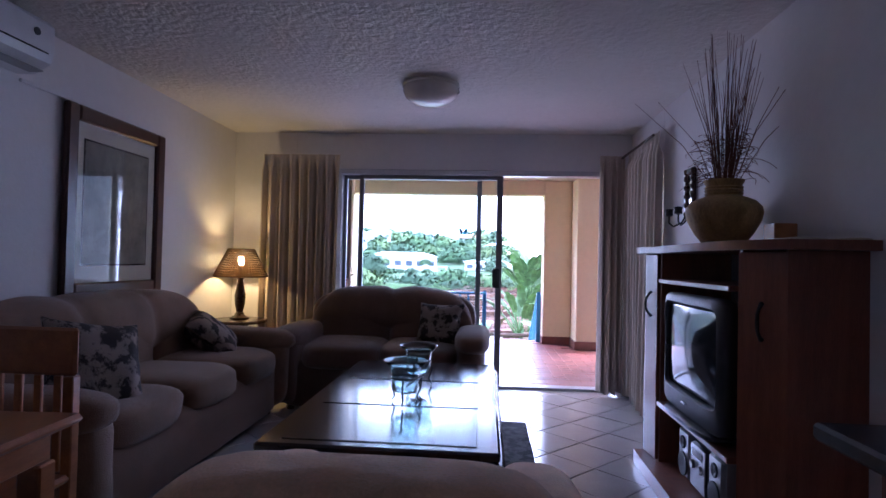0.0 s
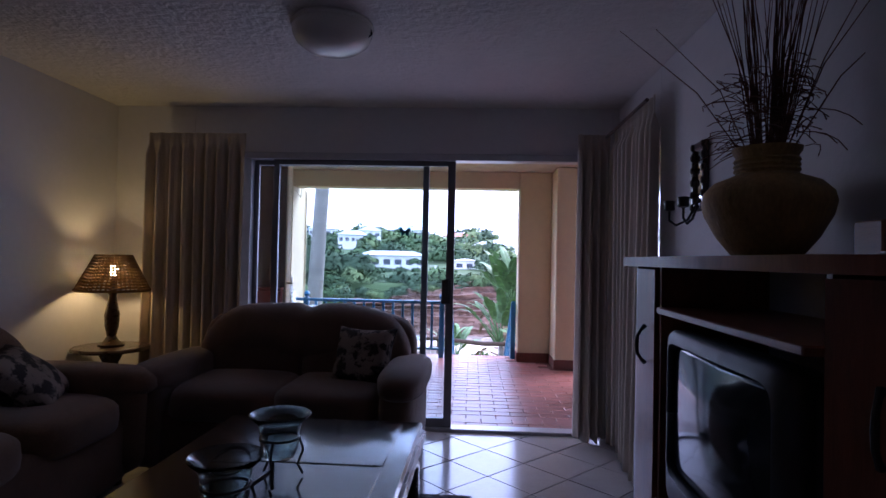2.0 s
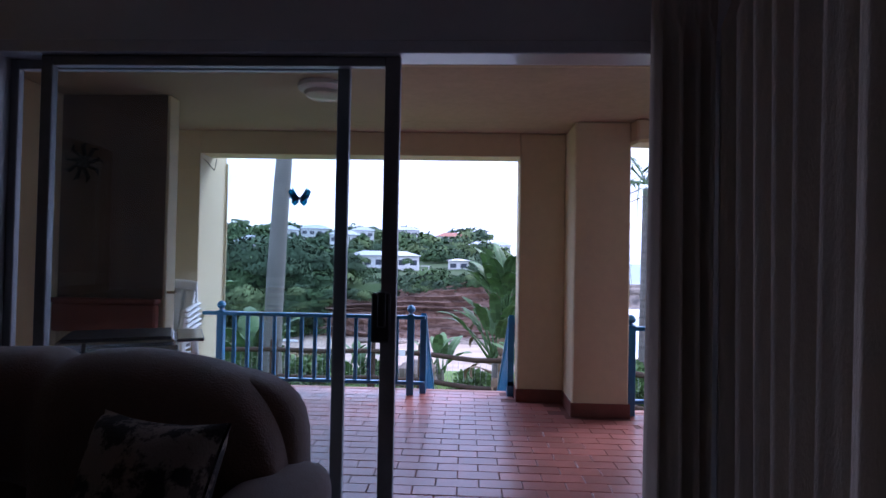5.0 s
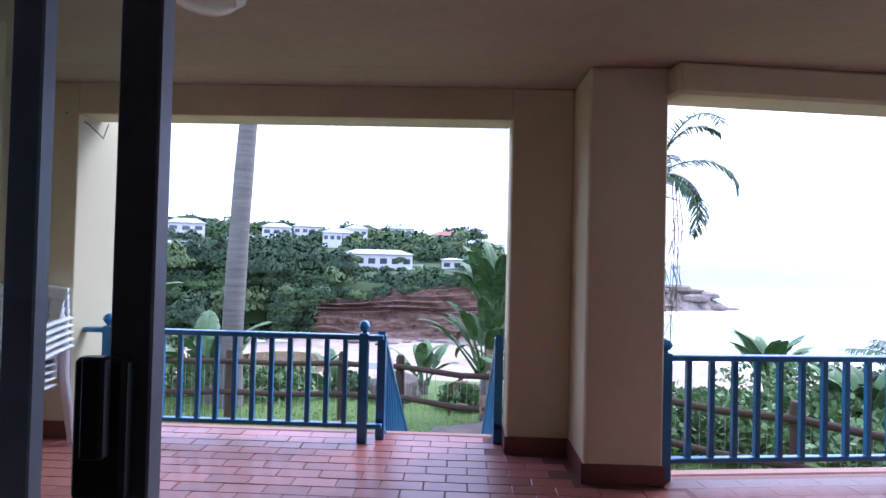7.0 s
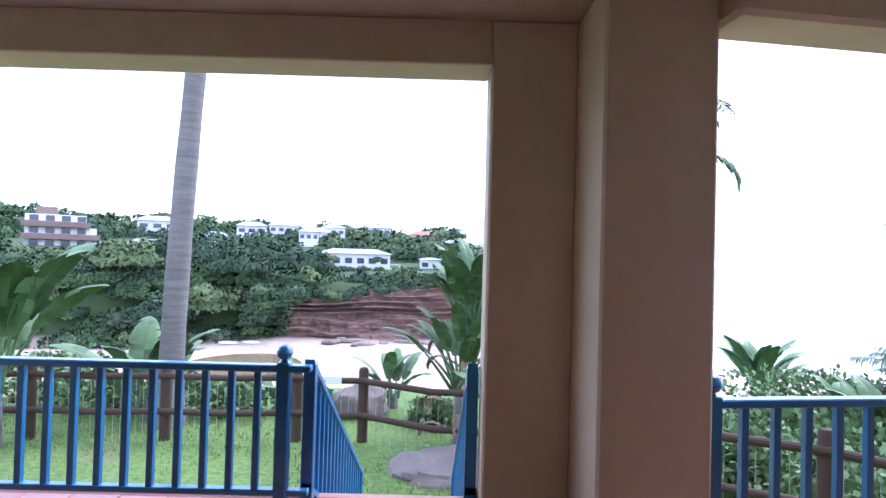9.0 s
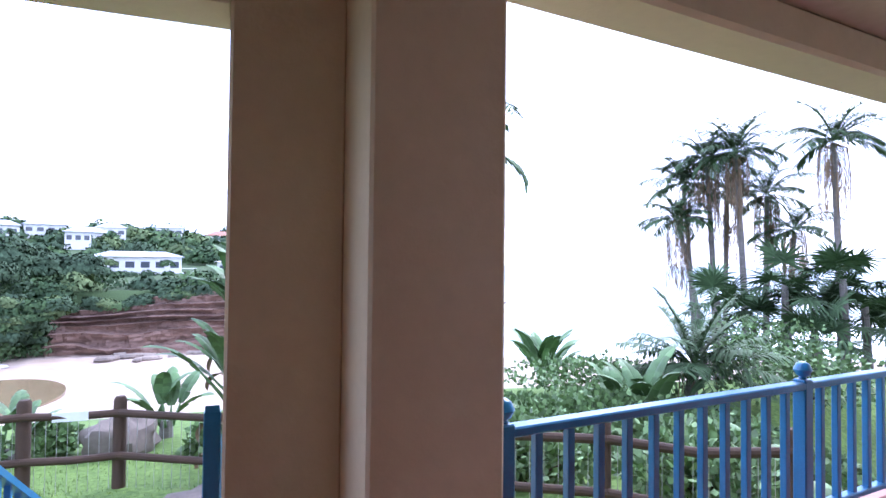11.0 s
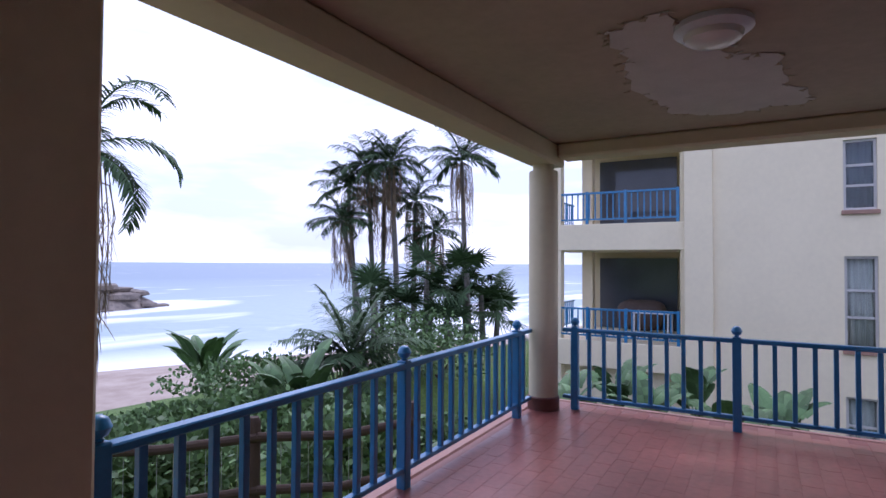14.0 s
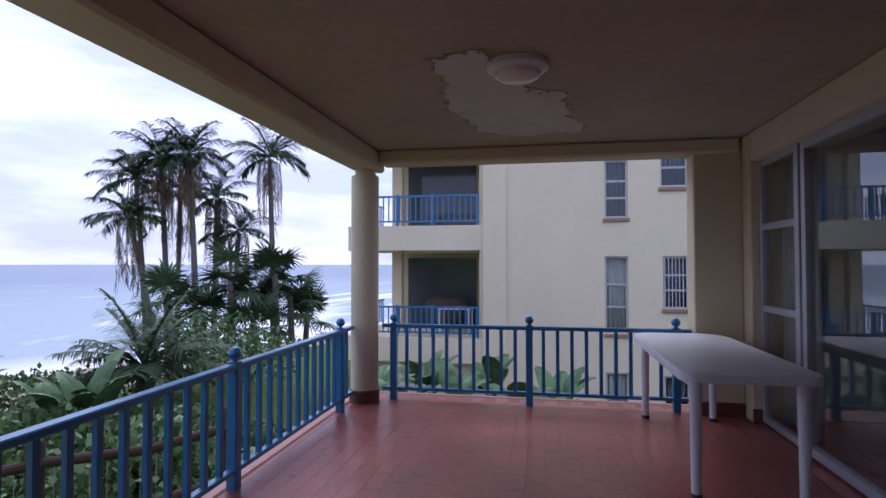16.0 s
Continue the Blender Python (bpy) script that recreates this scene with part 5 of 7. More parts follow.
part("screen", MB().grid(lambda u, v: (1.684 - 0.03 * (1 - (2 * u - 1) ** 2) * (1 - (2 * v - 1) ** 2), 2.605 + 0.71 * u, 0.60 + 0.475 * v), 20, 16, RC), M_screen, tv, angle=180, solid=0.004)
part("foot", MB().soft((1.77, 2.96, 0.474), (0.15, 0.34, 0.020), 0.5, 32, RC), M_tv, tv)
part("badge", MB().box((1.640, 2.93, 0.555), (1.648, 2.99, 0.566), 0.002, RC), M_silver, tv)
# hi-fi
hf = thing("hifi", RC @ Vector((1.80, 3.0, 0.086)), "small silver hi-fi with two speakers in the cabinet base", "hi-fi")
part("main_unit", MB().box((1.74, 2.90, 0.087), (1.98, 3.10, 0.335), 0.012, RC), M_tv, hf)
part("front_panel", MB().box((1.732, 2.905, 0.10), (1.739, 3.095, 0.325), 0.004, RC), M_silver, hf)
for y, z, r in ((2.95, 0.22, 0.024), (3.05, 0.22, 0.024)):
    part("knob", MB().lathe([(r, 0), (r * 0.8, 0.014)], (0, 0, 0), 20, RC @ Matrix.Translation((1.731, y, z)) @ Matrix.Rotation(radians(-90), 4, "Y")), M_silver, hf)
part("display", MB().box((1.7285, 2.93, 0.265), (1.7315, 3.07, 0.305), 0.001, RC), M_screen, hf)
for y in (2.79, 3.21):
    sp = part("speaker", MB().box((1.735, y - 0.085, 0.087), (1.93, y + 0.085, 0.36), 0.02, RC), M_silver, hf)
    for z, r in ((0.165, 0.065), (0.285, 0.035)):
        part("cone", MB().lathe([(r, 0.0), (r, 0.006), (r * 0.85, 0.008), (r * 0.4, 0.0025), (0.003, 0.006)], (0, 0, 0), 24, RC @ Matrix.Translation((1.7345, y, z)) @ Matrix.Rotation(radians(-90), 4, "Y")), M_tv, sp)
# vase with twigs
vc = RC @ Vector((1.87, 3.06, 0))
vz = RC @ Vector((0, 0, 1.386))
vs_ = thing("vase", (vc.x, vc.y, vz.z), "large ochre clay vase with carved texture", "vase")
prof = [(0.088, 0.0), (0.10, 0.010), (0.138, 0.06), (0.172, 0.125), (0.181, 0.165), (0.174, 0.195), (0.145, 0.225), (0.10, 0.243), (0.084, 0.252), (0.083, 0.302), (0.094, 0.320), (0.096, 0.330), (0.082, 0.332), (0.074, 0.30), (0.07, 0.255)]
part("body", MB().lathe(prof, (vc.x, vc.y, vz.z), 44), M_clay, vs_)
for z, r in ((0.262, 0.085), (0.277, 0.085), (0.292, 0.085)):
    part("neck_band", MB().tube([(vc.x + r * math.cos(i * math.pi / 18), vc.y + r * math.sin(i * math.pi / 18), vz.z + z) for i in range(37)], 0.006, 6), M_clay, vs_)
rnd = random.Random(11)
tw = thing("twig_bunch", (vc.x, vc.y, vz.z + 0.26), "bunch of dry reddish twigs standing in the vase", "dried twigs")
for k in range(64):
    a, sp = rnd.uniform(0, 6.28), abs(rnd.gauss(0, 0.13)) + 0.02
    if k < 2:
        a, sp = (2.6, 0.42) if k else (-0.5, 0.40)
    hgt = rnd.uniform(0.5, 0.84) - 0.35 * sp
    p0 = Vector((vc.x + 0.03 * math.cos(a), vc.y + 0.03 * math.sin(a), vz.z + 0.26))
    p2 = p0 + Vector((sp * math.cos(a), sp * math.sin(a), hgt))
    p1 = (p0 + p2) / 2 + Vector((rnd.gauss(0, 0.012), rnd.gauss(0, 0.012), 0)) + Vector((-0.12 * sp * math.cos(a), -0.12 * sp * math.sin(a), 0))
    part("twig", MB().tube([p0, p1, p2], [0.0024, 0.0019, 0.0010], 5), M_twig, tw)
curls = MB()
for k in range(150):
    a, q, z = rnd.uniform(0, 6.28), rnd.uniform(0.01, 0.11), rnd.uniform(0.32, 0.56)
    p = Vector((vc.x + q * math.cos(a), vc.y + q * math.sin(a), vz.z + z))
    pts = [p]
    d = Vector((math.cos(a) + rnd.gauss(0, 0.6), math.sin(a) + rnd.gauss(0, 0.6), rnd.uniform(0.2, 1.4))).normalized() * 0.035
    for _ in range(4):
        d = Matrix.Rotation(rnd.uniform(0.2, 0.7), 3, "Z") @ d
        d.z -= 0.008
        pts.append(pts[-1] + d)
    curls.tube(pts, 0.0016, 4)
tagged(part("curled_tip_tangle", curls, M_twig, tw), kind="stuff")
cb = part("wooden_block", MB().box((1.90, 2.60, 1.386), (2.0, 2.70, 1.475), 0.004, RC), M_orange)
tagged(cb, "small square wooden box on the cabinet", "box")
cloth = part("folded_cloth", MB().grid(lambda u, v: (1.80 + 0.30 * u, 2.24 + 0.22 * v, 1.391 + 0.004 * math.sin(9 * u) - (0.02 * (0.12 - v) / 0.12 if v < 0.12 else 0)), 10, 10, RC), M_paper, angle=180, solid=0.006)
tagged(cloth, "cream cloth lying on the cabinet top", "cloth")
# framed mirror with candle arms on the east wall
mr = thing("wall_sconce", (XR, 3.90, 1.5), "dark carved wall mirror with two iron candle holders", "wall sconce")
my = 3.90
fr = MB().box((XR - 0.03, my - 0.075, 1.54), (XR - 0.002, my - 0.045, 1.87), 0.008).box((XR - 0.03, my + 0.045, 1.54), (XR - 0.002, my + 0.075, 1.87), 0.008)
fr.box((XR - 0.03, my - 0.045, 1.54), (XR - 0.002, my + 0.045, 1.58), 0.008).box((XR - 0.03, my - 0.045, 1.83), (XR - 0.002, my + 0.045, 1.87), 0.008)
part("frame", fr, M_wood_d, mr)
for z in (1.56, 1.62, 1.68, 1.74, 1.80, 1.85):
    for q in (-0.06, 0.06):
        part("carved_knot", MB().soft((XR - 0.031, my + q, z), (0.008, 0.012, 0.018), 0.9, 12), M_wood_d, mr)
part("mirror", MB().box((XR - 0.016, my - 0.045, 1.58), (XR - 0.006, my + 0.045, 1.83), 0.002), M_mirror, mr)
for s in (-1, 1):
    part("candle_arm", MB().tube([(XR - 0.015, my, 1.60), (XR - 0.06, my + s * 0.03, 1.50), (XR - 0.10, my + s * 0.07, 1.475), (XR - 0.125, my + s * 0.09, 1.50), (XR - 0.125, my + s * 0.09, 1.545)], 0.006, 8), M_iron, mr)
    part("candle_cup", MB().lathe([(0.008, 0), (0.026, 0.006), (0.024, 0.03), (0.028, 0.05), (0.018, 0.052)], (XR - 0.125, my + s * 0.09, 1.545), 18), M_iron, mr)

# dining corner at the edge of the room: chair, table, counter
DT = R @ pose(-0.98, 1.24, 0, 0, 0, 4)
dt = thing("dining_table", DT, "orange-brown pine dining table", "table")
part("tabletop", MB().box((-0.55, -0.5, 0.715), (0.42, 0.42, 0.745), 0.012, DT), M_orange, dt)
part("apron", MB().box((-0.5, -0.45, 0.62), (0.36, 0.36, 0.7145), 0.004, DT), M_orange, dt)
for a, b in ((-0.48, -0.43), (0.34, -0.43), (-0.48, 0.33), (0.34, 0.33)):
    part("leg", MB().box((a - 0.035, b - 0.035, 0), (a + 0.035, b + 0.035, 0.62), 0.006, DT), M_orange, dt)
DC = R @ pose(-1.02, 1.71, 0, 0, 0, 0)
dc = thing("dining_chair", DC, "orange-brown pine dining chair pushed to the table", "chair")
part("seat", MB().box((-0.22, -0.24, 0.43), (0.22, 0.2, 0.46), 0.012, DC), M_orange, dc)
part("top_rail", MB().box((-0.22, 0.20, 0.80), (0.22, 0.225, 0.97), 0.01, DC), M_orange, dc)
for i in range(5):
    part("back_slat", MB().box((-0.15 + 0.075 * i - 0.015, 0.205, 0.46), (-0.15 + 0.075 * i + 0.015, 0.22, 0.80), 0.003, DC), M_orange, dc)
for a, b, h in ((-0.2, -0.21, 0.43), (0.2, -0.21, 0.43), (-0.2, 0.212, 0.80), (0.2, 0.212, 0.80)):
    part("leg", MB().box((a - 0.02, b - 0.02, 0), (a + 0.02, b + 0.02, h), 0.004, DC), M_orange, dc)
CT = R @ pose(1.59, 0.735, 0)
kc = thing("counter", CT, "dark counter against the wall", "counter")
part("worktop", MB().box((-0.22, -0.75, 0.86), (0.38, 0.62, 0.90), 0.008, CT), M_marble, kc)
part("body", MB().box((-0.10, -0.7, 0.0), (0.36, 0.58, 0.859), 0.004, CT), M_cab, kc)

# ================================================================ veranda things
def ceiling_light(c, label, lounge=False):
    th = thing("veranda_lamp", (c[0], c[1], c[2] - 0.1), label, "lamp", "ceiling lamps")
    part("collar", MB().lathe([(0.165, -0.001), (0.17, -0.03), (0.15, -0.045), (0.135, -0.05)], c, 36), M_white_pl, th)
    part("diffuser", MB().lathe([(0.13, -0.046), (0.12, -0.075), (0.08, -0.095), (0.02, -0.10)], c, 32), M_opal, th)
    return th


ceiling_light((0.03, 7.02, VZ), "round white veranda ceiling lamp")
wl = W @ Vector((1.75, -1.66, VZ + 0.004))
ceiling_light(wl, "round white ceiling lamp beside peeling paint")
# bare patch where the paint has come off round the lamp
rnd = random.Random(4)
out = [(1.61, -1.21), (1.53, -1.33), (1.5, -1.48), (1.63, -1.52), (1.82, -1.56), (1.99, -1.76), (2.1, -1.69), (2.25, -1.75), (2.28, -1.93), (2.73, -1.97), (3.2, -2.13), (3.42, -2.15), (3.4, -1.91), (3.5, -1.62), (3.25, -1.27), (2.92, -1.23), (2.58, -1.14), (2.12, -1.18), (2.02, -1.23), (1.76, -1.22)]
ragged = []
for i, p in enumerate(out):
    q = out[(i + 1) % len(out)]
    for k in range(6):
        f = k / 6
        ragged.append((p[0] + (q[0] - p[0]) * f + rnd.gauss(0, 0.02), p[1] + (q[1] - p[1]) * f + rnd.gauss(0, 0.02)))
bare = part("bare_patch", MB().prism(ragged, VZ - 0.0015, VZ + 0.003, W), M_bare)
tagged(bare, "bare plaster patch where the ceiling paint has peeled", "peeled paint", kind="structure")
flake = MB()
for i in range(0, len(ragged), 2):
    x, y = ragged[i]
    d = Vector((rnd.gauss(0, 1), rnd.gauss(0, 1), 0)).normalized() * 0.035
    flake.add([(x, y, VZ - 0.001), (x + d.x, y + d.y, VZ - 0.012), (x + d.x - d.y, y + d.y + d.x, VZ - 0.006)], [(0, 1, 2)], W)
fl = part("paint_flakes", flake, M_cream_shaded, solid=0.0012)
tagged(fl, "curling paint flakes round the bare patch", "paint flakes", kind="stuff")


# white plastic table by the bedroom door
def plastic_table():
    u0, u1, v0, v1, z = 1.97, 3.84, -3.29, -2.55, 0.72
    th = thing("plastic_table", W @ Vector(((u0 + u1) / 2, (v0 + v1) / 2, 0)), "white plastic outdoor table with rounded ends", "table")
    poly = []
    for cx, cy, a0 in ((u1 - 0.22, v1 - 0.16, 0), (u0 + 0.10, v1 - 0.10, 90), (u0 + 0.10, v0 + 0.10, 180), (u1 - 0.22, v0 + 0.16, 270)):
        r1, r2 = (0.22, 0.16) if cx > 3 else (0.10, 0.10)
        for k in range(7):
            a = radians(a0 + 15 * k)
            poly.append((cx + r1 * math.cos(a), cy + r2 * math.sin(a)))
    top = MB()
    m = len(poly)
    ctr = Vector(((u0 + u1) / 2, (v0 + v1) / 2, 0))
    rings = [(1.0, z - 0.055), (1.006, z - 0.03), (1.0, z - 0.008), (0.985, z), (0.0, z)]
    verts = [((ctr.x + (x - ctr.x) * s), (ctr.y + (y - ctr.y) * s), zz) for s, zz in rings[:-1] for x, y in poly]
    faces = [(r * m + i, r * m + (i + 1) % m, (r + 1) * m + (i + 1) % m, (r + 1) * m + i) for r in range(3) for i in range(m)]
    faces += [tuple(3 * m + i for i in range(m)), tuple(range(m))[::-1]]
    top.add(verts, faces, W)
    part("tabletop", top, M_white_pl, th)
    for a, b in ((u0 + 0.09, v0 + 0.09), (u0 + 0.09, v1 - 0.09), (u1 - 0.12, v0 + 0.1), (u1 - 0.12, v1 - 0.1)):
        lg = part("leg", MB().tube([W @ Vector((a, b, 0.03)), W @ Vector((a, b, z - 0.05))], [0.028, 0.034], 16), M_white_pl, th)
        part("foot", MB().lathe([(0.029, 0.0), (0.031, 0.02), (0.028, 0.03)], W @ Vector((a, b, 0)), 16), M_tv, lg)
    part("rim", MB().box((u0 + 0.12, v0 + 0.05, z - 0.09), (u1 - 0.2, v0 + 0.07, z - 0.056), 0.004, W).box((u0 + 0.12, v1 - 0.07, z - 0.09), (u1 - 0.2, v1 - 0.05, z - 0.056), 0.004, W), M_white_pl, th)


plastic_table()


def plastic_chair(m):
    """A monobloc garden chair, facing -y."""
    th = thing("plastic_chair", m, "white plastic garden chair in a stack", "chair", "stacked garden chairs")
    seat = MB().grid(lambda u, v: (-0.23 + 0.46 * u, -0.24 + 0.46 * v, 0.42 + 0.02 * (2 * u - 1) ** 2 - 0.035 * v + 0.02 * (1 - v) * math.cos(3 * u)), 10, 8, m)
    part("seat", seat, M_white_pl, th, angle=180, solid=0.012)
    def bk(u, v):
        return (-0.24 + 0.48 * u + 0.02 * (2 * u - 1) * v, 0.22 + 0.12 * v - 0.05 * (2 * u - 1) ** 2, 0.42 + 0.42 * v + 0.02 * math.sin(math.pi * u))
    slats = MB()
    for k in range(5):
        a, b = (k + 0.12) / 5, (k + 0.88) / 5
        slats.grid(lambda u, v: bk(a + (b - a) * u, 0.05 + 0.75 * v), 3, 6, m)
    slats.grid(lambda u, v: bk(u, 0.82 + 0.18 * v), 12, 2, m)
    part("backrest", slats, M_white_pl, th, angle=180, solid=0.012)
    for s in (-1, 1):
        arm = MB().grid(lambda u, v: (s * (0.25 + 0.055 * v), -0.24 + 0.50 * u, 0.64 - 0.03 * (1 - u) ** 2 + 0.01 * math.sin(3 * v)), 8, 3, m)
        part("armrest", arm, M_white_pl, th, angle=180, solid=0.012)
        for y0, y1, ztop in ((-0.20, -0.26, 0.64), (0.22, 0.30, 0.62)):
            part("leg", MB().tube([m @ Vector((s * 0.27, y0, ztop)), m @ Vector((s * 0.255, (y0 + y1) / 2, 0.35)), m @ Vector((s * 0.29, y1, 0.0))], [0.022, 0.024, 0.02], 8), M_white_pl, th)
    return th


cm = pose(-1.59, 7.93, 0, 0, 0, 14)
first_chair = plastic_chair(cm)
for k in range(1, 5):
    copy_thing(first_chair, cm @ Matrix.Translation((0.0, -0.008 * k, 0.046 * k)))

# gas barbecue with its cylinder
BQ = pose(-0.90, 6.47, 0, 0, 0, 28)
bq = thing("gas_barbecue", BQ, "stainless steel gas barbecue with two black knobs", "barbecue")
part("body", MB().box((-0.36, -0.20, 0.64), (0.22, 0.24, 0.79), 0.015, BQ), M_steel, bq)
PM = BQ @ Matrix.Translation((0, -0.315, 0.64)) @ Matrix.Rotation(radians(-38), 4, "X")
pn = part("control_panel", MB().box((-0.20, -0.008, 0.0), (0.235, 0.008, 0.15), 0.005, PM), M_steel, bq)
for x in (-0.01, 0.16):
    kn = part("knob", MB().lathe([(0.031, 0), (0.031, 0.006), (0.026, 0.010), (0.024, 0.026), (0.021, 0.030)], (0, 0, 0), 22, PM @ Matrix.Translation((x, -0.0085, 0.085)) @ Matrix.Rotation(radians(90), 4, "X")), M_black, pn)
    part("grip", MB().box((x - 0.006, -0.046, 0.064), (x + 0.006, -0.0385, 0.106), 0.002, PM), M_black, kn)
part("badge", MB().soft((-0.125, -0.0095, 0.075), (0.042, 0.004, 0.024), 1.0, 18, PM), M_butter, pn)
part("drip_rail", MB().box((-0.21, -0.025, -0.05), (0.25, -0.006, -0.004), 0.004, PM), M_steel, bq)
part("end_cap", MB().prism([(-0.30, 0.62), (-0.30, 0.66), (-0.20, 0.785), (-0.20, 0.62)], -0.225, -0.205, BQ @ Matrix(((0, 0, 1, 0), (1, 0, 0, 0), (0, 1, 0, 0), (0, 0, 0, 1)))), M_black, bq)
part("hot_plate", MB().box((-0.33, -0.19, 0.791), (0.20, 0.22, 0.806), 0.006, BQ), M_iron, bq)
part("side_shelf", MB().box((0.225, -0.20, 0.770), (0.37, 0.25, 0.79), 0.006, BQ), M_steel, bq)
for x in (-0.32, 0.19):
    for y in (-0.16, 0.20):
        part("leg", MB().box((x - 0.016, y - 0.016, 0), (x + 0.016, y + 0.016, 0.64), 0.003, BQ), M_steel, bq)
part("lower_shelf", MB().box((-0.30, -0.14, 0.16), (0.17, 0.18, 0.18), 0.004, BQ), M_steel, bq)
gx, gy = -0.80, 6.96
gc = thing("gas_cylinder", (gx, gy, 0), "orange gas cylinder with a rubber hose", "gas cylinder")
part("tank", MB().lathe([(0.125, 0.0), (0.13, 0.02), (0.145, 0.05), (0.152, 0.10), (0.152, 0.30), (0.135, 0.37), (0.08, 0.415), (0.03, 0.425)], (gx, gy, 0), 32), M_gas, gc)
part("collar", MB().tube([(gx + 0.065 * math.cos(a), gy + 0.065 * math.sin(a), 0.455) for a in [i * 0.35 for i in range(15)]], 0.012, 8).tube([(gx + 0.065, gy, 0.38), (gx + 0.065, gy, 0.46)], 0.010, 8).tube([(gx - 0.06, gy, 0.38), (gx - 0.06, gy, 0.46)], 0.010, 8), M_gas, gc)
part("valve", MB().lathe([(0.02, 0.42), (0.02, 0.46), (0.03, 0.465), (0.03, 0.49)], (gx, gy, 0), 14), M_alu, gc)
part("hose", MB().tube([(gx + 0.02, gy, 0.475), (gx + 0.13, gy - 0.03, 0.50), (gx + 0.17, gy - 0.06, 0.36), (gx + 0.10, gy - 0.14, 0.30), (gx - 0.0, gy - 0.18, 0.50), (gx + 0.10, gy - 0.28, 0.66)], 0.011, 8), M_gas_hose, gc)

# ================================================================ plants
def blade(mb, p, d, n, length, width, droop=0.2, segs=3):
    """One narrow leaflet: a tapering, drooping strip."""
    side = d.cross(n).normalized()
    verts, faces = [], []
    for i in range(segs + 1):
        f = i / segs
        c = p + d * (length * f) - Vector((0, 0, droop * length * f * f))
        w = width * (0.55 + 0.9 * f) * (1 - f) ** 0.6 * 0.75 + 0.002
        verts += [c - side * w, c + side * w]
    for i in range(segs):
        faces.append((2 * i, 2 * i + 1, 2 * i + 3, 2 * i + 2))
    mb.add(verts, faces)


def feather_frond(mb, rib, base, yaw, rise, length, rnd, leaf=0.42, gap=26, width=0.018, hang=1.0):
    """A pinnate palm frond arching out from base."""
    d = Vector((math.cos(yaw), math.sin(yaw), 0))
    pts = []
    n = 10
    ang = rise
    p = Vector(base)
    for i in range(n + 1):
        pts.append(p.copy())
        p = p + (d * math.cos(ang) + Vector((0, 0, math.sin(ang)))) * (length / n)
        ang -= hang * (0.06 + 0.20 * (i / n))
    rib.tube(pts, [0.022 * length / 2.5 * (1 - 0.85 * i / n) + 0.003 for i in range(n + 1)], 5)
    side = Vector((-d.y, d.x, 0))
    for k in range(gap):
        f = 0.14 + 0.86 * k / gap
        i = min(n - 1, int(f * n))
        q = pts[i].lerp(pts[i + 1], f * n - i)
        t = (pts[i + 1] - pts[i]).normalized()
        ll = leaf * (0.5 + 0.9 * math.sin(math.pi * min(1, f * 0.9 + 0.08))) * rnd.uniform(0.85, 1.1)
        for s in (-1, 1):
            v = (side * s * 0.85 + t * 0.65 + Vector((0, 0, rnd.uniform(-0.1, 0.3)))).normalized()
            blade(mb, q, v, Vector((0, 0, 1)), ll, width * (0.7 + 0.4 * rnd.random()), rnd.uniform(0.25, 0.6))


def palm(at, height, lean, crown, label, fronds=20, length=2.4, skirt=0, trunk_r=0.17, seed=1, leaf=0.5, hang=1.0):
    rnd = random.Random(seed)
    at = Vector(at)
    th = thing("palm_tree", at, label, "palm tree", "garden palms")
    n = 14
    pts = [at + Vector((lean[0] * (i / n) ** 1.6, lean[1] * (i / n) ** 1.6, height * i / n - 0.2 * (i == 0))) for i in range(n + 1)]
    rad = [trunk_r * (1.35 if i == 0 else 1.0) * (1 - 0.38 * i / n) * (1 + 0.04 * (i % 2)) for i in range(n + 1)]
    part("trunk", MB().tube(pts, rad, 14), M_trunk, th)
    top = pts[-1]
    lf, rib = MB(), MB()
    for k in range(fronds):
        yaw = k * 2.399 + rnd.uniform(-0.2, 0.2)
        rise = radians(78 - 95 * (k / fronds) + rnd.uniform(-8, 8))
        feather_frond(lf, rib, top + Vector((0, 0, 0.1)), yaw, rise, length * rnd.uniform(0.8, 1.1), rnd, leaf, 34, 0.036, hang)
    part("crown", lf, M_leaf, th, angle=180)
    part("frond_ribs", rib, M_leaf_b, th, angle=180)
    if skirt:
        sk2 = MB()
        for k in range(skirt):
            a = rnd.uniform(0, 6.28)
            p = top + Vector((0.12 * math.cos(a), 0.12 * math.sin(a), rnd.uniform(-0.3, 0.1)))
            dl = rnd.uniform(0.9, 2.4 if skirt < 30 else 3.4)
            out2 = Vector((math.cos(a), math.sin(a), 0))
            path = [p, p + out2 * 0.28 + Vector((0, 0, -0.1)), p + out2 * 0.36 + Vector((0, 0, -0.5 * dl)), p + out2 * rnd.uniform(0.2, 0.38) + Vector((0, 0, -1.2 * dl))]
            sk2.tube(path, [0.015, 0.012, 0.009, 0.004], 4)
            for j in range(18):
                f = rnd.uniform(0.2, 1)
                q = path[1].lerp(path[3], f)
                blade(sk2, q, Vector((rnd.gauss(0, 0.25), rnd.gauss(0, 0.25), -1)).normalized(), out2, rnd.uniform(0.25, 0.55), 0.014, 0.1)
        part("dead_fronds", sk2, M_dead, th, angle=180)
    return th


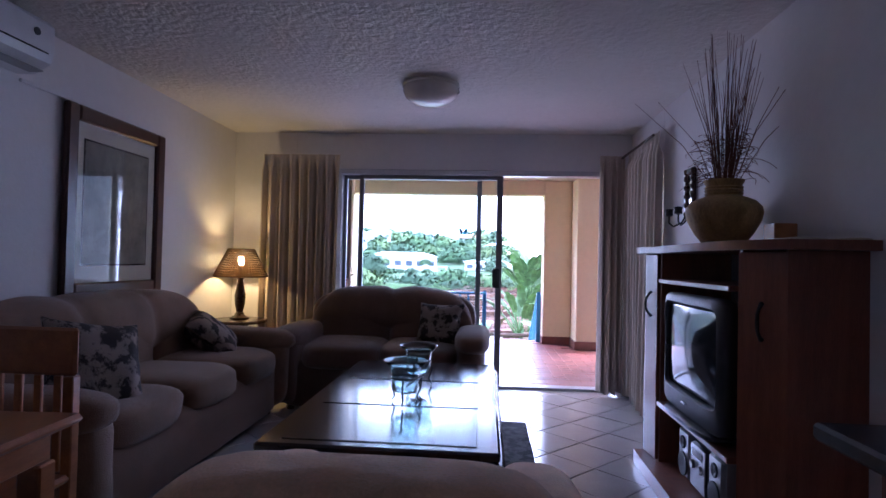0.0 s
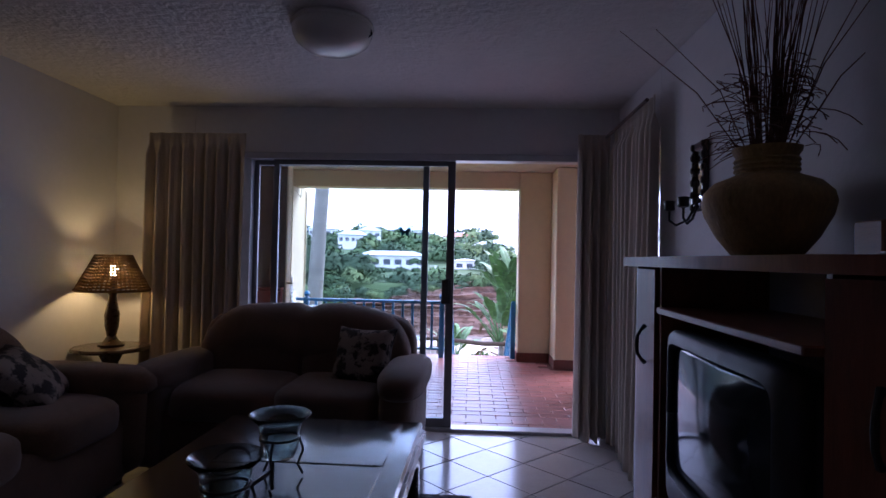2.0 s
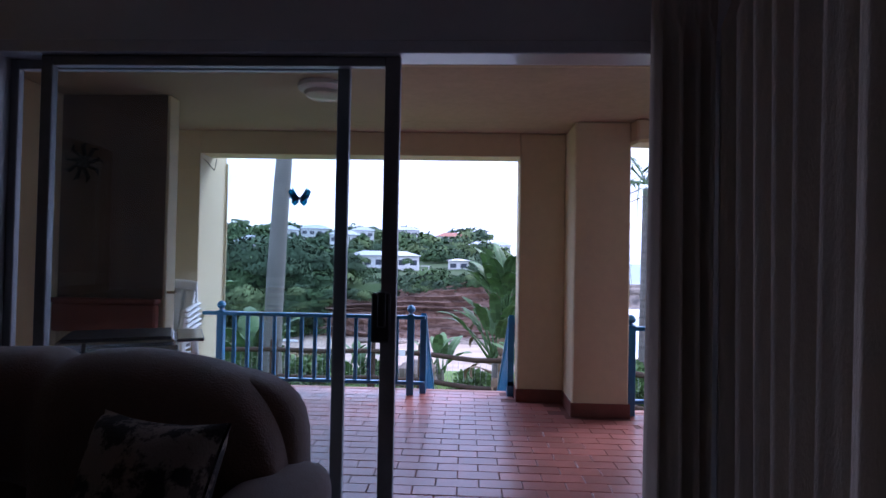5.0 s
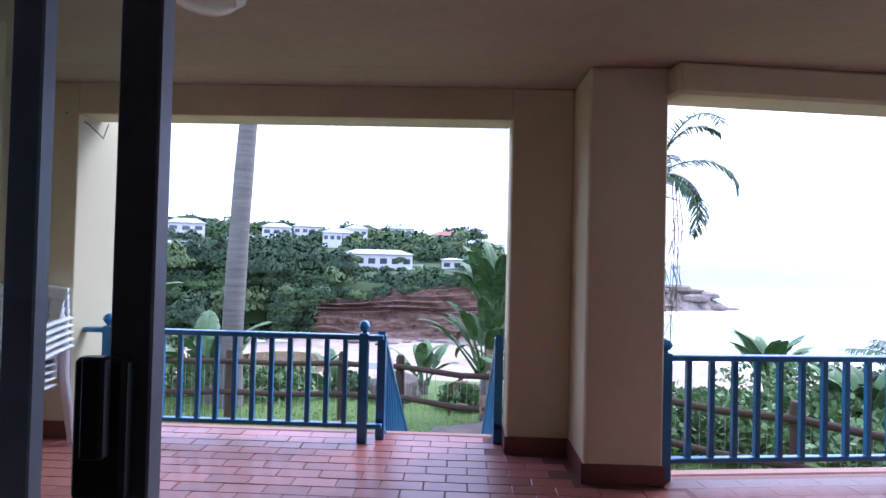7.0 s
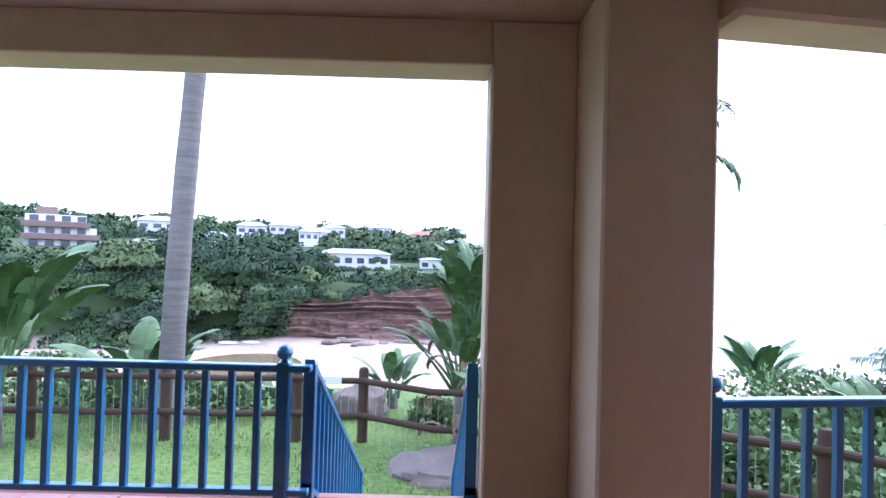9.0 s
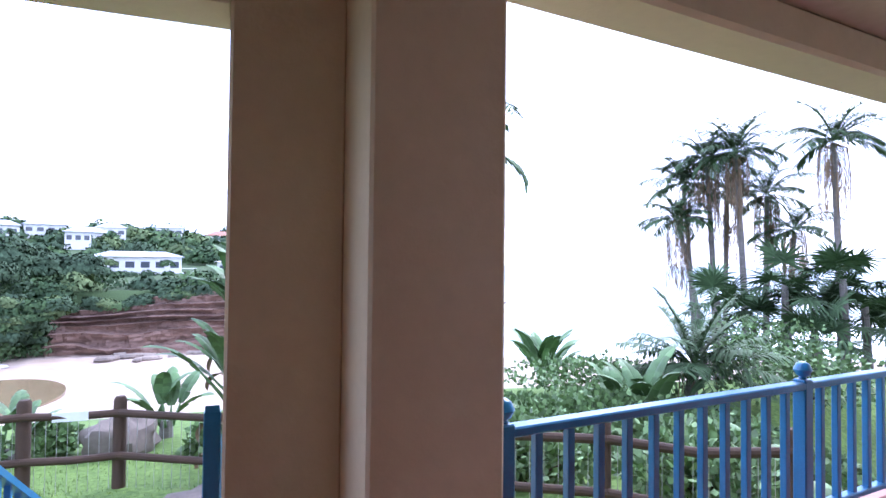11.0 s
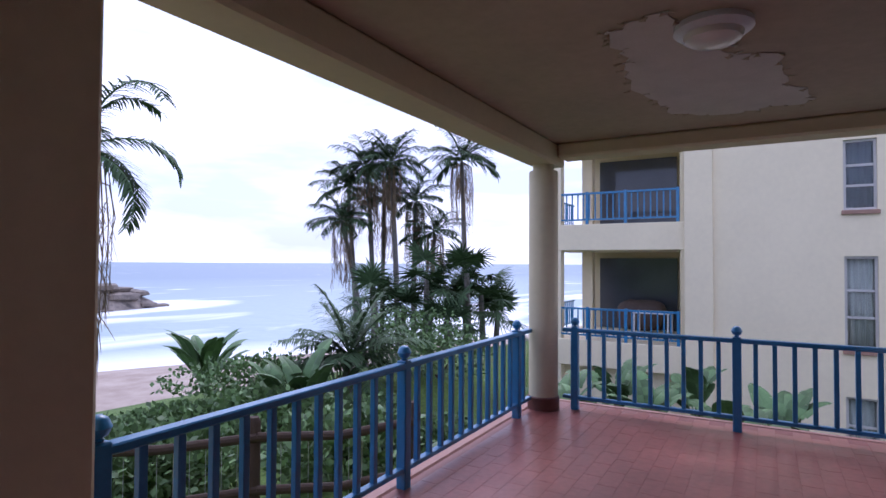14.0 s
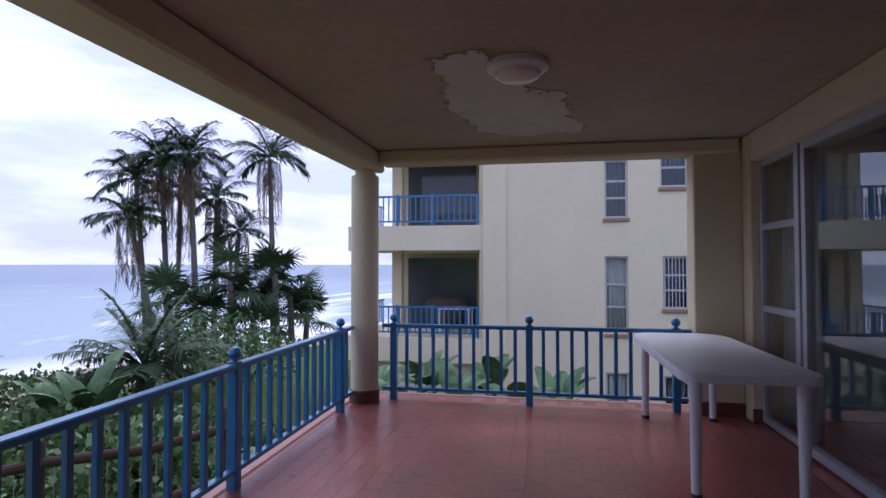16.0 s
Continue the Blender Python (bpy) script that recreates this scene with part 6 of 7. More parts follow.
def fan_leaf(mb, p, yaw, rise, r, rnd):
    """A fan palm leaf: narrow folded fingers round a stalk end."""
    d = (Vector((math.cos(yaw), math.sin(yaw), 0)) * math.cos(rise) + Vector((0, 0, math.sin(rise)))).normalized()
    side = Vector((-math.sin(yaw), math.cos(yaw), 0))
    hub = Vector(p) + d * (r * 0.9)
    mb.tube([Vector(p), hub], 0.010, 4)
    for k in range(19):
        a = radians(-115 + 230 * k / 18)
        v = (d * math.cos(a) + side * math.sin(a)).normalized()
        blade(mb, hub, v, d.cross(side), r * (0.75 + 0.25 * math.cos(a)), r * 0.07, rnd.uniform(0.15, 0.4))


def fan_palm(at, height, r, label, leaves=30, seed=1):
    rnd = random.Random(seed)
    at = Vector(at)
    th = thing("fan_palm", at, label, "palm tree", "fan palms")
    top = at + Vector((rnd.gauss(0, 0.1), rnd.gauss(0, 0.1), height))
    part("trunk", MB().tube([at - Vector((0, 0, 0.3)), (at + top) / 2, top], [0.14, 0.11, 0.1], 10), M_trunk, th)
    lf = MB()
    for k in range(leaves):
        fan_leaf(lf, top + Vector((0, 0, rnd.uniform(-0.4, 0.1))), k * 2.399, radians(rnd.uniform(-35, 75)), r * rnd.uniform(0.8, 1.15), rnd)
    part("crown", lf, M_leaf, th, angle=180)


def paddle_leaf(mb, base, yaw, rise, stalk, length, width, rnd, bend=0.9):
    """A large banana-like leaf with a split, wavy edge."""
    d = Vector((math.cos(yaw), math.sin(yaw), 0))
    side = Vector((-d.y, d.x, 0))
    ang = rise
    p = Vector(base)
    pts = [p.copy()]
    for i in range(4):
        p = p + (d * math.cos(ang) + Vector((0, 0, math.sin(ang)))) * (stalk / 4)
        pts.append(p.copy())
        ang -= 0.03
    mb.tube(pts, [0.03, 0.028, 0.024, 0.02, 0.015], 6)
    n = 12
    mid = []
    for i in range(n + 1):
        mid.append((p.copy(), ang))
        p = p + (d * math.cos(ang) + Vector((0, 0, math.sin(ang)))) * (length / n)
        ang -= bend * (0.03 + 0.14 * i / n)
    for s in (-1, 1):
        i = 0
        while i < n:
            k = min(n, i + rnd.choice((1, 2, 3)))
            verts, faces = [], []
            sag = rnd.uniform(0.05, 0.45)
            for j in range(i, k + 1):
                f = j / n
                w = width * math.sin(math.pi * min(1, 0.08 + f * 0.92)) ** 0.6 * (1.0 if i < j < k else 0.95)
                q, a = mid[j]
                up = Vector((0, 0, math.cos(a))) - d * math.sin(a)
                verts += [q, q + side * s * w * 0.55 + up * w * 0.18, q + side * s * w + up * w * (0.25 - sag)]
            for j in range(k - i):
                faces += [(3 * j, 3 * j + 1, 3 * j + 4, 3 * j + 3), (3 * j + 1, 3 * j + 2, 3 * j + 5, 3 * j + 4)]
            mb.add(verts, faces)
            i = k
    return mb


def strelitzia(at, leaves, hgt, label, seed=1, length=1.1, width=0.24, stem=0.0, dry=0):
    rnd = random.Random(seed)
    at = Vector(at)
    th = thing("wild_banana", at, label, "plant", "broad-leaved plants")
    top = at + Vector((0, 0, stem))
    if stem:
        part("stem", MB().tube([at - Vector((0, 0, 0.2)), top], [0.12, 0.09], 10), M_trunk, th)
    for k in range(leaves):
        mb = MB()
        yaw = k * 2.399 + rnd.uniform(-0.3, 0.3)
        paddle_leaf(mb, top + Vector((rnd.gauss(0, 0.06), rnd.gauss(0, 0.06), -0.1)), yaw, radians(rnd.uniform(52, 86)), hgt * rnd.uniform(0.35, 0.6), length * rnd.uniform(0.8, 1.2), width, rnd)
        part("leaf", mb, M_leaf_b, th, angle=180)
    for k in range(dry):
        mb = MB()
        paddle_leaf(mb, top + Vector((0, 0, -0.25 - 0.12 * k)), k * 2.1 + 0.4, radians(rnd.uniform(5, 30)), 0.35, length * 0.8, width * 0.6, rnd, 2.2)
        part("leaf", mb, M_dead, th, "dry brown hanging leaf", angle=180)
    return th


def leafy(c, s, count, size, rnd, mb, aspect=0.45):
    """Leaves scattered through a rounded, uneven volume."""
    for _ in range(count):
        v = Vector((rnd.gauss(0, 1), rnd.gauss(0, 1), rnd.gauss(0, 1))).normalized()
        q = Vector(c) + Vector((v.x * s[0], v.y * s[1], v.z * s[2])) * (rnd.uniform(0.45, 1.0) ** 0.6) * (1 + 0.35 * noise.noise(v * 2.3 + Vector(c)))
        d = (v + Vector((rnd.gauss(0, 0.7), rnd.gauss(0, 0.7), rnd.gauss(0.2, 0.6)))).normalized()
        w = d.orthogonal().normalized()
        w = (Matrix.Rotation(rnd.uniform(0, 6.28), 3, d) @ w) * size * aspect
        l = size * rnd.uniform(0.7, 1.3)
        mb.add([q, q + d * l * 0.5 + w, q + d * l, q + d * l * 0.5 - w], [(0, 1, 2, 3)])


def shrub(at, s, count, size, label, seed):
    rnd = random.Random(seed)
    at = Vector(at)
    th = thing("shrub", at, label, "shrub", "garden shrubs")
    mb, tw2 = MB(), MB()
    for k in range(5):
        c = at + Vector((rnd.gauss(0, 0.35) * s[0], rnd.gauss(0, 0.35) * s[1], s[2] * rnd.uniform(0.4, 0.9)))
        leafy(c, [q * 0.62 for q in s], count // 5, size, rnd, mb)
        tw2.tube([at, (at + c) / 2 + Vector((0.05, 0, 0)), c], [0.03, 0.02, 0.008], 5)
    part("branches", tw2, M_pole, th)
    part("foliage", mb, M_bush, th, angle=180)


def polar(bearing, dist, z=None, eye=(1.4, 6.1)):
    x, y = eye[0] + dist * math.sin(radians(bearing)), eye[1] + dist * math.cos(radians(bearing))
    return (x, y, height(x, y) if z is None else z)


# tall palms
palm((-2.92, 14.55, height(-2.92, 14.5)), 11.5, (0.6, 0.3), 0, "tall grey palm trunk on the lawn", 18, 3.0, 10, 0.19, 2)
g = polar(20.3, 9.3)
palm(g, 4.25, (0.05, 0.1), 0, "drooping palm outside the pillar", 11, 2.0, 8, 0.10, 9, 0.26, 1.5)
for i, (bear, dist, top_el, lean, fr2, ln, skn, tr) in enumerate((
        (45.0, 24, 4.0, (-0.9, 0.5), 22, 1.5, 26, 0.13), (44.2, 26, 7.4, (-0.5, 0.2), 24, 1.7, 34, 0.13), (45.9, 25, 9.4, (-0.3, 0.2), 24, 1.8, 36, 0.14), (46.6, 27, 6.6, (0.2, 0.1), 22, 1.7, 40, 0.13),
        (48.3, 24, 10.0, (-0.2, 0.3), 26, 1.8, 40, 0.14), (49.8, 26, 6.2, (0.2, 0.1), 22, 1.75, 46, 0.14), (51.4, 25, 3.0, (0.4, 0), 20, 1.6, 40, 0.13), (55.2, 23, 10.2, (-0.2, 0.1), 20, 1.75, 34, 0.13))):
    p = polar(bear, dist)
    palm(p, 1.3 + math.tan(radians(top_el)) * dist - p[2], lean, 0, ("leaning slim palm with hanging dead fronds", "tall palm with a shaggy skirt of dry fronds")[i > 0], fr2, ln, skn * 2 // 3, tr, 20 + i, 0.44, 0.74)
for i, (bear, dist, el) in enumerate(((46.4, 21, -3.2), (49.0, 22, -4.6), (51.2, 21, -1.6), (53.2, 22, -3.6), (55.6, 21, -1.0), (57.0, 22, -3.2), (58.2, 23, -5.4), (53.8, 20, -6.0))):
    p = polar(bear, dist)
    fan_palm(p, max(0.6, 1.3 + math.tan(radians(el)) * dist - p[2]), 0.95, "dense fan palm below the tall palms", 19, 40 + i)
# feathery cycad-like palm and broad-leaved plants under the railing
p = polar(43.6, 12.5)
palm(p, 1.25 + math.tan(radians(-9.4)) * 12.5 - p[2], (0.1, 0), 0, "low feathery palm behind the railing", 30, 1.65, 8, 0.15, 61, 0.40, 0.42)
for i, (bear, dist, el, nl, hh, lg) in enumerate(((30.2, 17, -8.0, 20, 1.3, 1.4), (39.4, 10.0, -17.0, 8, 1.0, 1.0), (37, 10.5, -17.5, 6, 0.8, 0.75), (47.5, 8.5, -18, 6, 0.8, 0.75), (53, 8.0, -19, 6, 0.8, 0.8))):
    p = polar(bear, dist)
    strelitzia(p, nl, hh, "broad-leaved plant below the sea railing", 70 + i, lg, 0.2, max(0.08, 1.3 + math.tan(radians(el)) * dist - p[2] - 1.3))
p = (1.74, 14.2, height(1.74, 14.2))
strelitzia(p, 34, 1.2, "tall wild banana with dry leaves beside the steps", 90, 0.78, 0.125, 1.75, 9)
strelitzia((1.62, 13.9, height(1.6, 13.9)), 22, 1.3, "lower wild banana with arching leaves beside the steps", 96, 0.75, 0.11, 0.9, 5)
strelitzia((2.3, 12.6, height(2.3, 12.6)), 12, 1.0, "broad-leaved plant beside the garden fence", 91, 0.7, 0.15, 0.4)
strelitzia((-4.6, 13.2, height(-4.6, 13)), 12, 1.7, "large banana-leaved plant on the lawn edge", 92, 1.3, 0.3, 0.8)
strelitzia((-3.4, 14.8, height(-3.4, 14.8)), 9, 1.2, "grey-green banana plant behind the fence", 93, 1.0, 0.24, 0.3)
strelitzia((-1.4, 15.6, height(-1.4, 15.6)), 7, 0.7, "young wild banana behind the fence", 94, 0.6, 0.13, 0.15)
strelitzia((0.45, 16.2, height(0.45, 16.2)), 8, 0.8, "young wild banana beside the boulder", 95, 0.7, 0.13, 0.25)
for i, (x, y, sx, sz, cnt) in enumerate(((-1.0, 15.8, 0.35, 0.3, 900), (1.1, 15.2, 0.55, 0.28, 1400), (-4.0, 15.4, 1.2, 0.5, 1500), (-6.0, 15.5, 1.4, 0.7, 1500), (-2.2, 15.6, 0.8, 0.35, 1000), (4.0, 14.2, 1.3, 0.5, 2000), (5.4, 13.3, 1.2, 0.5, 2000),
                                         (6.8, 13.6, 1.5, 0.55, 2200), (8.6, 13.4, 1.4, 0.55, 2000), (3.6, 12.4, 0.7, 0.5, 1400), (10.5, 12.8, 1.2, 0.4, 2000), (12.5, 14.5, 1.8, 0.9, 1800), (15.5, 18.0, 2.2, 1.2, 1800), (9.5, 16.5, 2.0, 0.6, 2000), (12.5, 11.0, 1.0, 0.4, 1500), (5.2, 15.6, 1.1, 0.28, 2200), (6.6, 15.2, 1.2, 0.26, 2200), (4.6, 15.0, 1.0, 0.28, 1800), (4.7, 12.3, 0.7, 0.45, 1500), (6.4, 11.3, 0.8, 0.5, 1700), (7.6, 10.4, 0.8, 0.5, 1700), (7.4, 12.0, 0.9, 0.5, 1700), (3.4, 13.2, 0.7, 0.45, 1500))):
    shrub((x, y, height(x, y)), (sx, sx * 0.8, sz), cnt, 0.11, ("bright green leafy shrub", "dense dark green shrub")[i % 2], 120 + i)
# banana plants in front of the neighbouring block
for i, (u, v, z) in enumerate(((6.4, -0.3, 0.25), (7.4, -1.5, 0.3), (8.6, -2.0, 0.15), (7.0, 0.5, 0.2), (9.2, -0.9, 0.3), (6.2, -1.0, 0.1), (8.0, -0.2, 0.35), (7.6, 0.9, 0.35), (8.8, 0.4, 0.4), (6.9, -1.9, 0.1))):
    q = W @ Vector((u, v, 0))
    gz = height(q.x, q.y)
    strelitzia((q.x, q.y, gz), 6, 0.9, "banana-leaved plant beside the neighbouring block", 140 + i, 0.75, 0.19, max(0.15, z - 1.62 - gz))

# fence with posts, rails
fn = thing("pole_fence", (-1, 14.6, height(-1, 14.6)), "creosoted pole fence along the lawn", "fence")
posts = [-6.9, -4.46, -2.6, -0.75, 0.2, 2.2, 3.5, 4.8, 6.0]
yy = {x: 13.9 + 0.05 * x - 0.88 * max(0, x - 1) for x in posts}
for x in posts:
    z = height(x, yy[x])
    part("post", MB().tube([(x, yy[x], z - 0.2), (x, yy[x], z + 1.06), (x, yy[x], z + 1.10)], [0.075, 0.072, 0.05], 12), M_pole, fn)
for a, b in zip(posts, posts[1:]):
    for dz in (0.42, 0.92):
        part("rail", MB().tube([(a, yy[a] - 0.07, height(a, yy[a]) + dz), ((a + b) / 2, (yy[a] + yy[b]) / 2 - 0.07, height((a + b) / 2, yy[a]) + dz - 0.02), (b, yy[b] - 0.07, height(b, yy[b]) + dz)], 0.045, 10), M_pole, fn)
net = MB()
for a, b in zip(posts, posts[1:]):
    k = int((b - a) / 0.1)
    for i in range(k):
        x = a + (b - a) * i / k
        y = yy[a] + (yy[b] - yy[a]) * i / k
        net.tube([(x, y, height(x, y)), (x, y, height(x, y) + 0.9)], 0.003, 3)
tagged(part("wire_mesh", net, M_alu, fn), kind="stuff")
part("notice_plate", MB().box((-0.46, 13.77, height(-0.3, 13.9) + 0.86), (-0.10, 13.78, height(-0.3, 13.9) + 0.97), 0.002), M_white_pl, fn, "small white notice plate")
bd = part("boulder", MB().soft((-0.08, 15.6, height(-0.08, 15.6) + 0.12), (0.46, 0.4, 0.36), 0.8, 26, None, 0.3), M_boulder)
tagged(bd, "large dark boulder behind the fence", "boulder")
sl = part("flat_rock", MB().soft((1.9, 12.7, height(1.9, 12.7) + 0.0), (1.2, 0.7, 0.14), 0.7, 26, None, 0.25), M_boulder)
tagged(sl, "flat grey rock in the lawn", "rock")

# short mown grass on the terrace
rnd = random.Random(77)
turf = MB()
for _ in range(16000):
    x, y = rnd.uniform(-6.5, 4.0), 8.95 + 6.3 * rnd.random()
    if 0.5 < x < 1.55 and y < 10.7:
        continue
    if noise.noise(Vector((x * 0.5, y * 0.5, 3))) < -0.28:
        continue
    z, a, hgt = height(x, y) - 0.01, rnd.uniform(0, 6.28), rnd.uniform(0.03, 0.075)
    dx, dy = 0.008 * math.cos(a), 0.008 * math.sin(a)
    lx, ly = rnd.gauss(0, 0.022), rnd.gauss(0, 0.022)
    turf.v += [(x - dx, y - dy, z), (x + dx, y + dy, z), (x + lx, y + ly, z + hgt)]
    turf.f.append((len(turf.v) - 3, len(turf.v) - 2, len(turf.v) - 1))
tagged(part("lawn_grass", turf, material("mown_grass_blade", (0.17, 0.25, 0.06), 0.8, 0.3, 1.0, island=0.4), angle=180), "short mown grass blades on the lawn", "grass", kind="stuff")

# ================================================================ far shore
def cliff_top(x):
    u = (x + 18.0) / 36.5
    return -4.6 + 2.7 * sm(0.0, 0.55, u) + 0.35 * math.sin(x * 0.7)


def cliff_pt(u, v):
    x = -18.0 + 36.5 * u
    z = -9.4 + (cliff_top(x) + 9.4) * v
    q = z * 1.2 - 1.6 * u + 1.3 * noise.noise(Vector((x * 0.09, 0, z * 0.4)))
    fl = math.floor(q)
    fr = q - fl
    jut = max(0.05, 0.5 + 0.9 * noise.noise(Vector((fl * 3.7, x * 0.11, 2))))
    y = 77.4 + 0.36 * (fl + 9) - 1.5 * jut * fr ** 2 + 1.3 * noise.noise(Vector((x * 0.16, z * 0.2, 3))) + 0.6 * noise.noise(Vector((x * 0.7, z * 0.9, 5))) + 0.25 * noise.noise(Vector((x * 2.2, z * 2.6, 7)))
    return (x, y + 1.1 * v, z)


cf = part("sandstone_cliff", MB().grid(cliff_pt, 150, 96), M_rock, angle=25)
tagged(cf, "layered red-brown sandstone cliff above the beach", "cliff", kind="structure")
rk = MB()
rnd = random.Random(8)
for k in range(150):
    bear, dist = rnd.uniform(13, 29), rnd.uniform(120, 158)
    x, y, z = polar(bear, dist)
    if z < -10.2:
        continue
    s = rnd.uniform(0.6, 2.6)
    rk.soft((x, y, max(z, -9.6)), (s * rnd.uniform(1, 2.2), s, s * 0.35), 0.6, 10, None, 0.4)
for k in range(40):
    rk.soft((-14 + 28 * rnd.random(), 73 + rnd.uniform(-1.5, 2.5), -9.1), (rnd.uniform(0.4, 1.4), 0.6, 0.25), 0.6, 8, None, 0.4)
tagged(part("shore_rocks", rk, M_shelf), "dark rock shelves on the headland", "rocks", kind="stuff")
pt = polar(21.5, 132)
pv = thing("beach_pavilion", pt, "long white pavilion on the rocky headland", "building")
part("wall", MB().box((pt[0] - 5, pt[1], pt[2] - 1), (pt[0] + 3.5, pt[1] + 2, pt[2] + 1.2), 0.02), M_farwall, pv)
part("roof", MB().box((pt[0] - 5.5, pt[1] - 1.5, pt[2] + 1.8), (pt[0] + 4, pt[1] + 2.5, pt[2] + 2.05), 0.02), M_farwall, pv)
for k in range(6):
    part("post", MB().box((pt[0] - 5 + 1.7 * k, pt[1] - 1.2, pt[2] - 0.5), (pt[0] - 4.8 + 1.7 * k, pt[1] - 1.0, pt[2] + 1.8), 0.01), M_farwall, pv)

# woods on the far hill: crowns of many leaves
rnd = random.Random(17)
V, F, NRM = [], [], []


def crown(c, r, count, size):
    n0 = len(V)
    ks = np.random.RandomState(int(abs(c[0] * 131 + c[1] * 17)) % 100000)
    v = ks.normal(size=(count, 3))
    v /= np.linalg.norm(v, axis=1)[:, None]
    v[:, 2] = np.abs(v[:, 2]) * 1.0 - 0.25
    lob = 1 + 0.28 * np.sin(v[:, 0] * 5 + c[0]) * np.cos(v[:, 1] * 4 + c[1]) + 0.15 * np.sin(v[:, 2] * 9 + c[0])
    q = np.array(c) + v * np.array([r, r, r * 0.75]) * (lob * ks.uniform(0.75, 1.0, count))[:, None]
    d = v + ks.normal(scale=0.5, size=(count, 3))
    d /= np.linalg.norm(d, axis=1)[:, None]
    w = np.cross(d, ks.normal(size=(count, 3)))
    w /= np.linalg.norm(w, axis=1)[:, None]
    u = np.cross(d, w)
    s = (size * ks.uniform(0.6, 1.4, count))[:, None]
    NRM.append(v * 0.8 + d * 0.35 + np.array([0, 0, 0.25]))
    for a in (q - w * s - u * s * 0.6, q + w * s - u * s * 0.4, q + w * s * 0.8 + u * s * 0.6, q - w * s * 0.7 + u * s * 0.5):
        V.append(a)
    F.append((n0, count))


def add_wood(k_count, x_rng, y_rng, r_rng, leaves, size, avoid=()):
    for _ in range(k_count):
        x, y = rnd.uniform(*x_rng), rnd.uniform(*y_rng)
        cl = 79 - 0.55 * max(0, -(x + 16))
        if y < cl - 1.0 or x > 8 + 0.06 * (y - 80):
            continue
        if -18.5 < x < 20 and y < 82.0:
            continue
        b = math.degrees(math.atan2(x - 1.2, y - 5.3))
        if any(a0 < b < a1 and d0 < y < d1 for a0, a1, d0, d1 in avoid):
            continue
        r = rnd.uniform(*r_rng)
        crown((x, y, height(x, y) + r * 0.25), r, leaves, size)


clear = ((-13, 1.0, 88, 118), (-37.5, -28.5, 90, 135), (-30.0, -20.5, 105, 142))
add_wood(110, (-75, 12), (50, 84), (1.6, 3.6), 620, 0.2)
for x, y, r in ((-27, 74, 4.2), (-24.5, 77, 4.0), (-31, 70, 4.4), (-24, 83, 4.4), (-21.5, 84, 3.4), (-36, 72, 4.0), (-29, 80, 4.6), (-34, 79, 4.2), (-17, 86, 3.2)):
    crown((x, y, height(x, y) + r * 0.75), r, 2200, 0.2)
add_wood(170, (-80, 14), (82, 112), (1.4, 3.2), 380, 0.23, clear)
add_wood(150, (-110, 20), (112, 160), (1.8, 4.2), 280, 0.34, clear)
add_wood(130, (-170, 30), (160, 290), (2.6, 6.0), 220, 0.6)
for k in range(230):
    x = rnd.uniform(-80, -18.5)
    y = 79 - 0.55 * max(0, -(x + 16)) + rnd.uniform(-1.0, 7.0)
    r = rnd.uniform(1.3, 2.6)
    crown((x, y, height(x, y) + r * 0.2), r, 620, 0.14)
for k in range(110):
    x = -18 + 32 * rnd.random()
    crown((x, 80.0 + rnd.uniform(-0.5, 1.5), cliff_top(x) + rnd.uniform(-0.7, 0.5)), rnd.uniform(0.7, 1.5), 420, 0.13)
for k in range(18):
    crown((-20.0 + rnd.uniform(-3, 1.5), 77 + rnd.uniform(-2, 2), rnd.uniform(-8.5, -3)), rnd.uniform(1.2, 2.2), 420, 0.16)
for k in range(16):
    x = -23 + 17 * rnd.random()
    crown((x, 102.5 + rnd.uniform(-1, 1), -1.4 + rnd.uniform(-0.4, 0.5)), rnd.uniform(0.7, 1.3), 300, 0.15)
for x in (-17.5, -9.5, -20.5):
    crown((x, 104.0, 0.6), 1.2, 300, 0.16)
for k in range(70):
    f = rnd.random() ** 1.5
    x = -21.5 + 6 * f
    crown((x, 73.2 + rnd.uniform(-0.8, 1.0), -8.6 + 5.2 * f + rnd.uniform(0, 1) * (5.4 - 5.2 * f)), rnd.uniform(0.9, 1.6), 420, 0.14)
verts, faces, normals, base = [], [], [], 0
for i, (n0, count) in enumerate(F):
    quad = V[4 * i:4 * i + 4]
    verts.append(np.concatenate(quad))
    normals.append(np.tile(NRM[i] / np.linalg.norm(NRM[i], axis=1)[:, None], (4, 1)))
    ids = np.arange(count)
    faces.append(np.stack([base + ids, base + count + ids, base + 2 * count + ids, base + 3 * count + ids], 1))
    base += 4 * count
me = bpy.data.meshes.new("woods")
me.from_pydata(np.concatenate(verts).tolist(), [], np.concatenate(faces).tolist())
me.polygons.foreach_set("use_smooth", [True] * len(me.polygons))
me.normals_split_custom_set_from_vertices(np.concatenate(normals).tolist())      # clumps shade as rounded masses
for tone in (M_leaf_far, M_leaf_dark, M_leaf_olive):
    me.materials.append(tone)
tones = np.concatenate([np.full(count, (i * 7 + int(V[4 * i][0][0])) % 5 % 3) for i, (n0, count) in enumerate(F)])
me.polygons.foreach_set("material_index", tones.tolist())
tagged(new("hillside_woods", me), "dense green coastal trees on the far hill", "trees", kind="stuff")


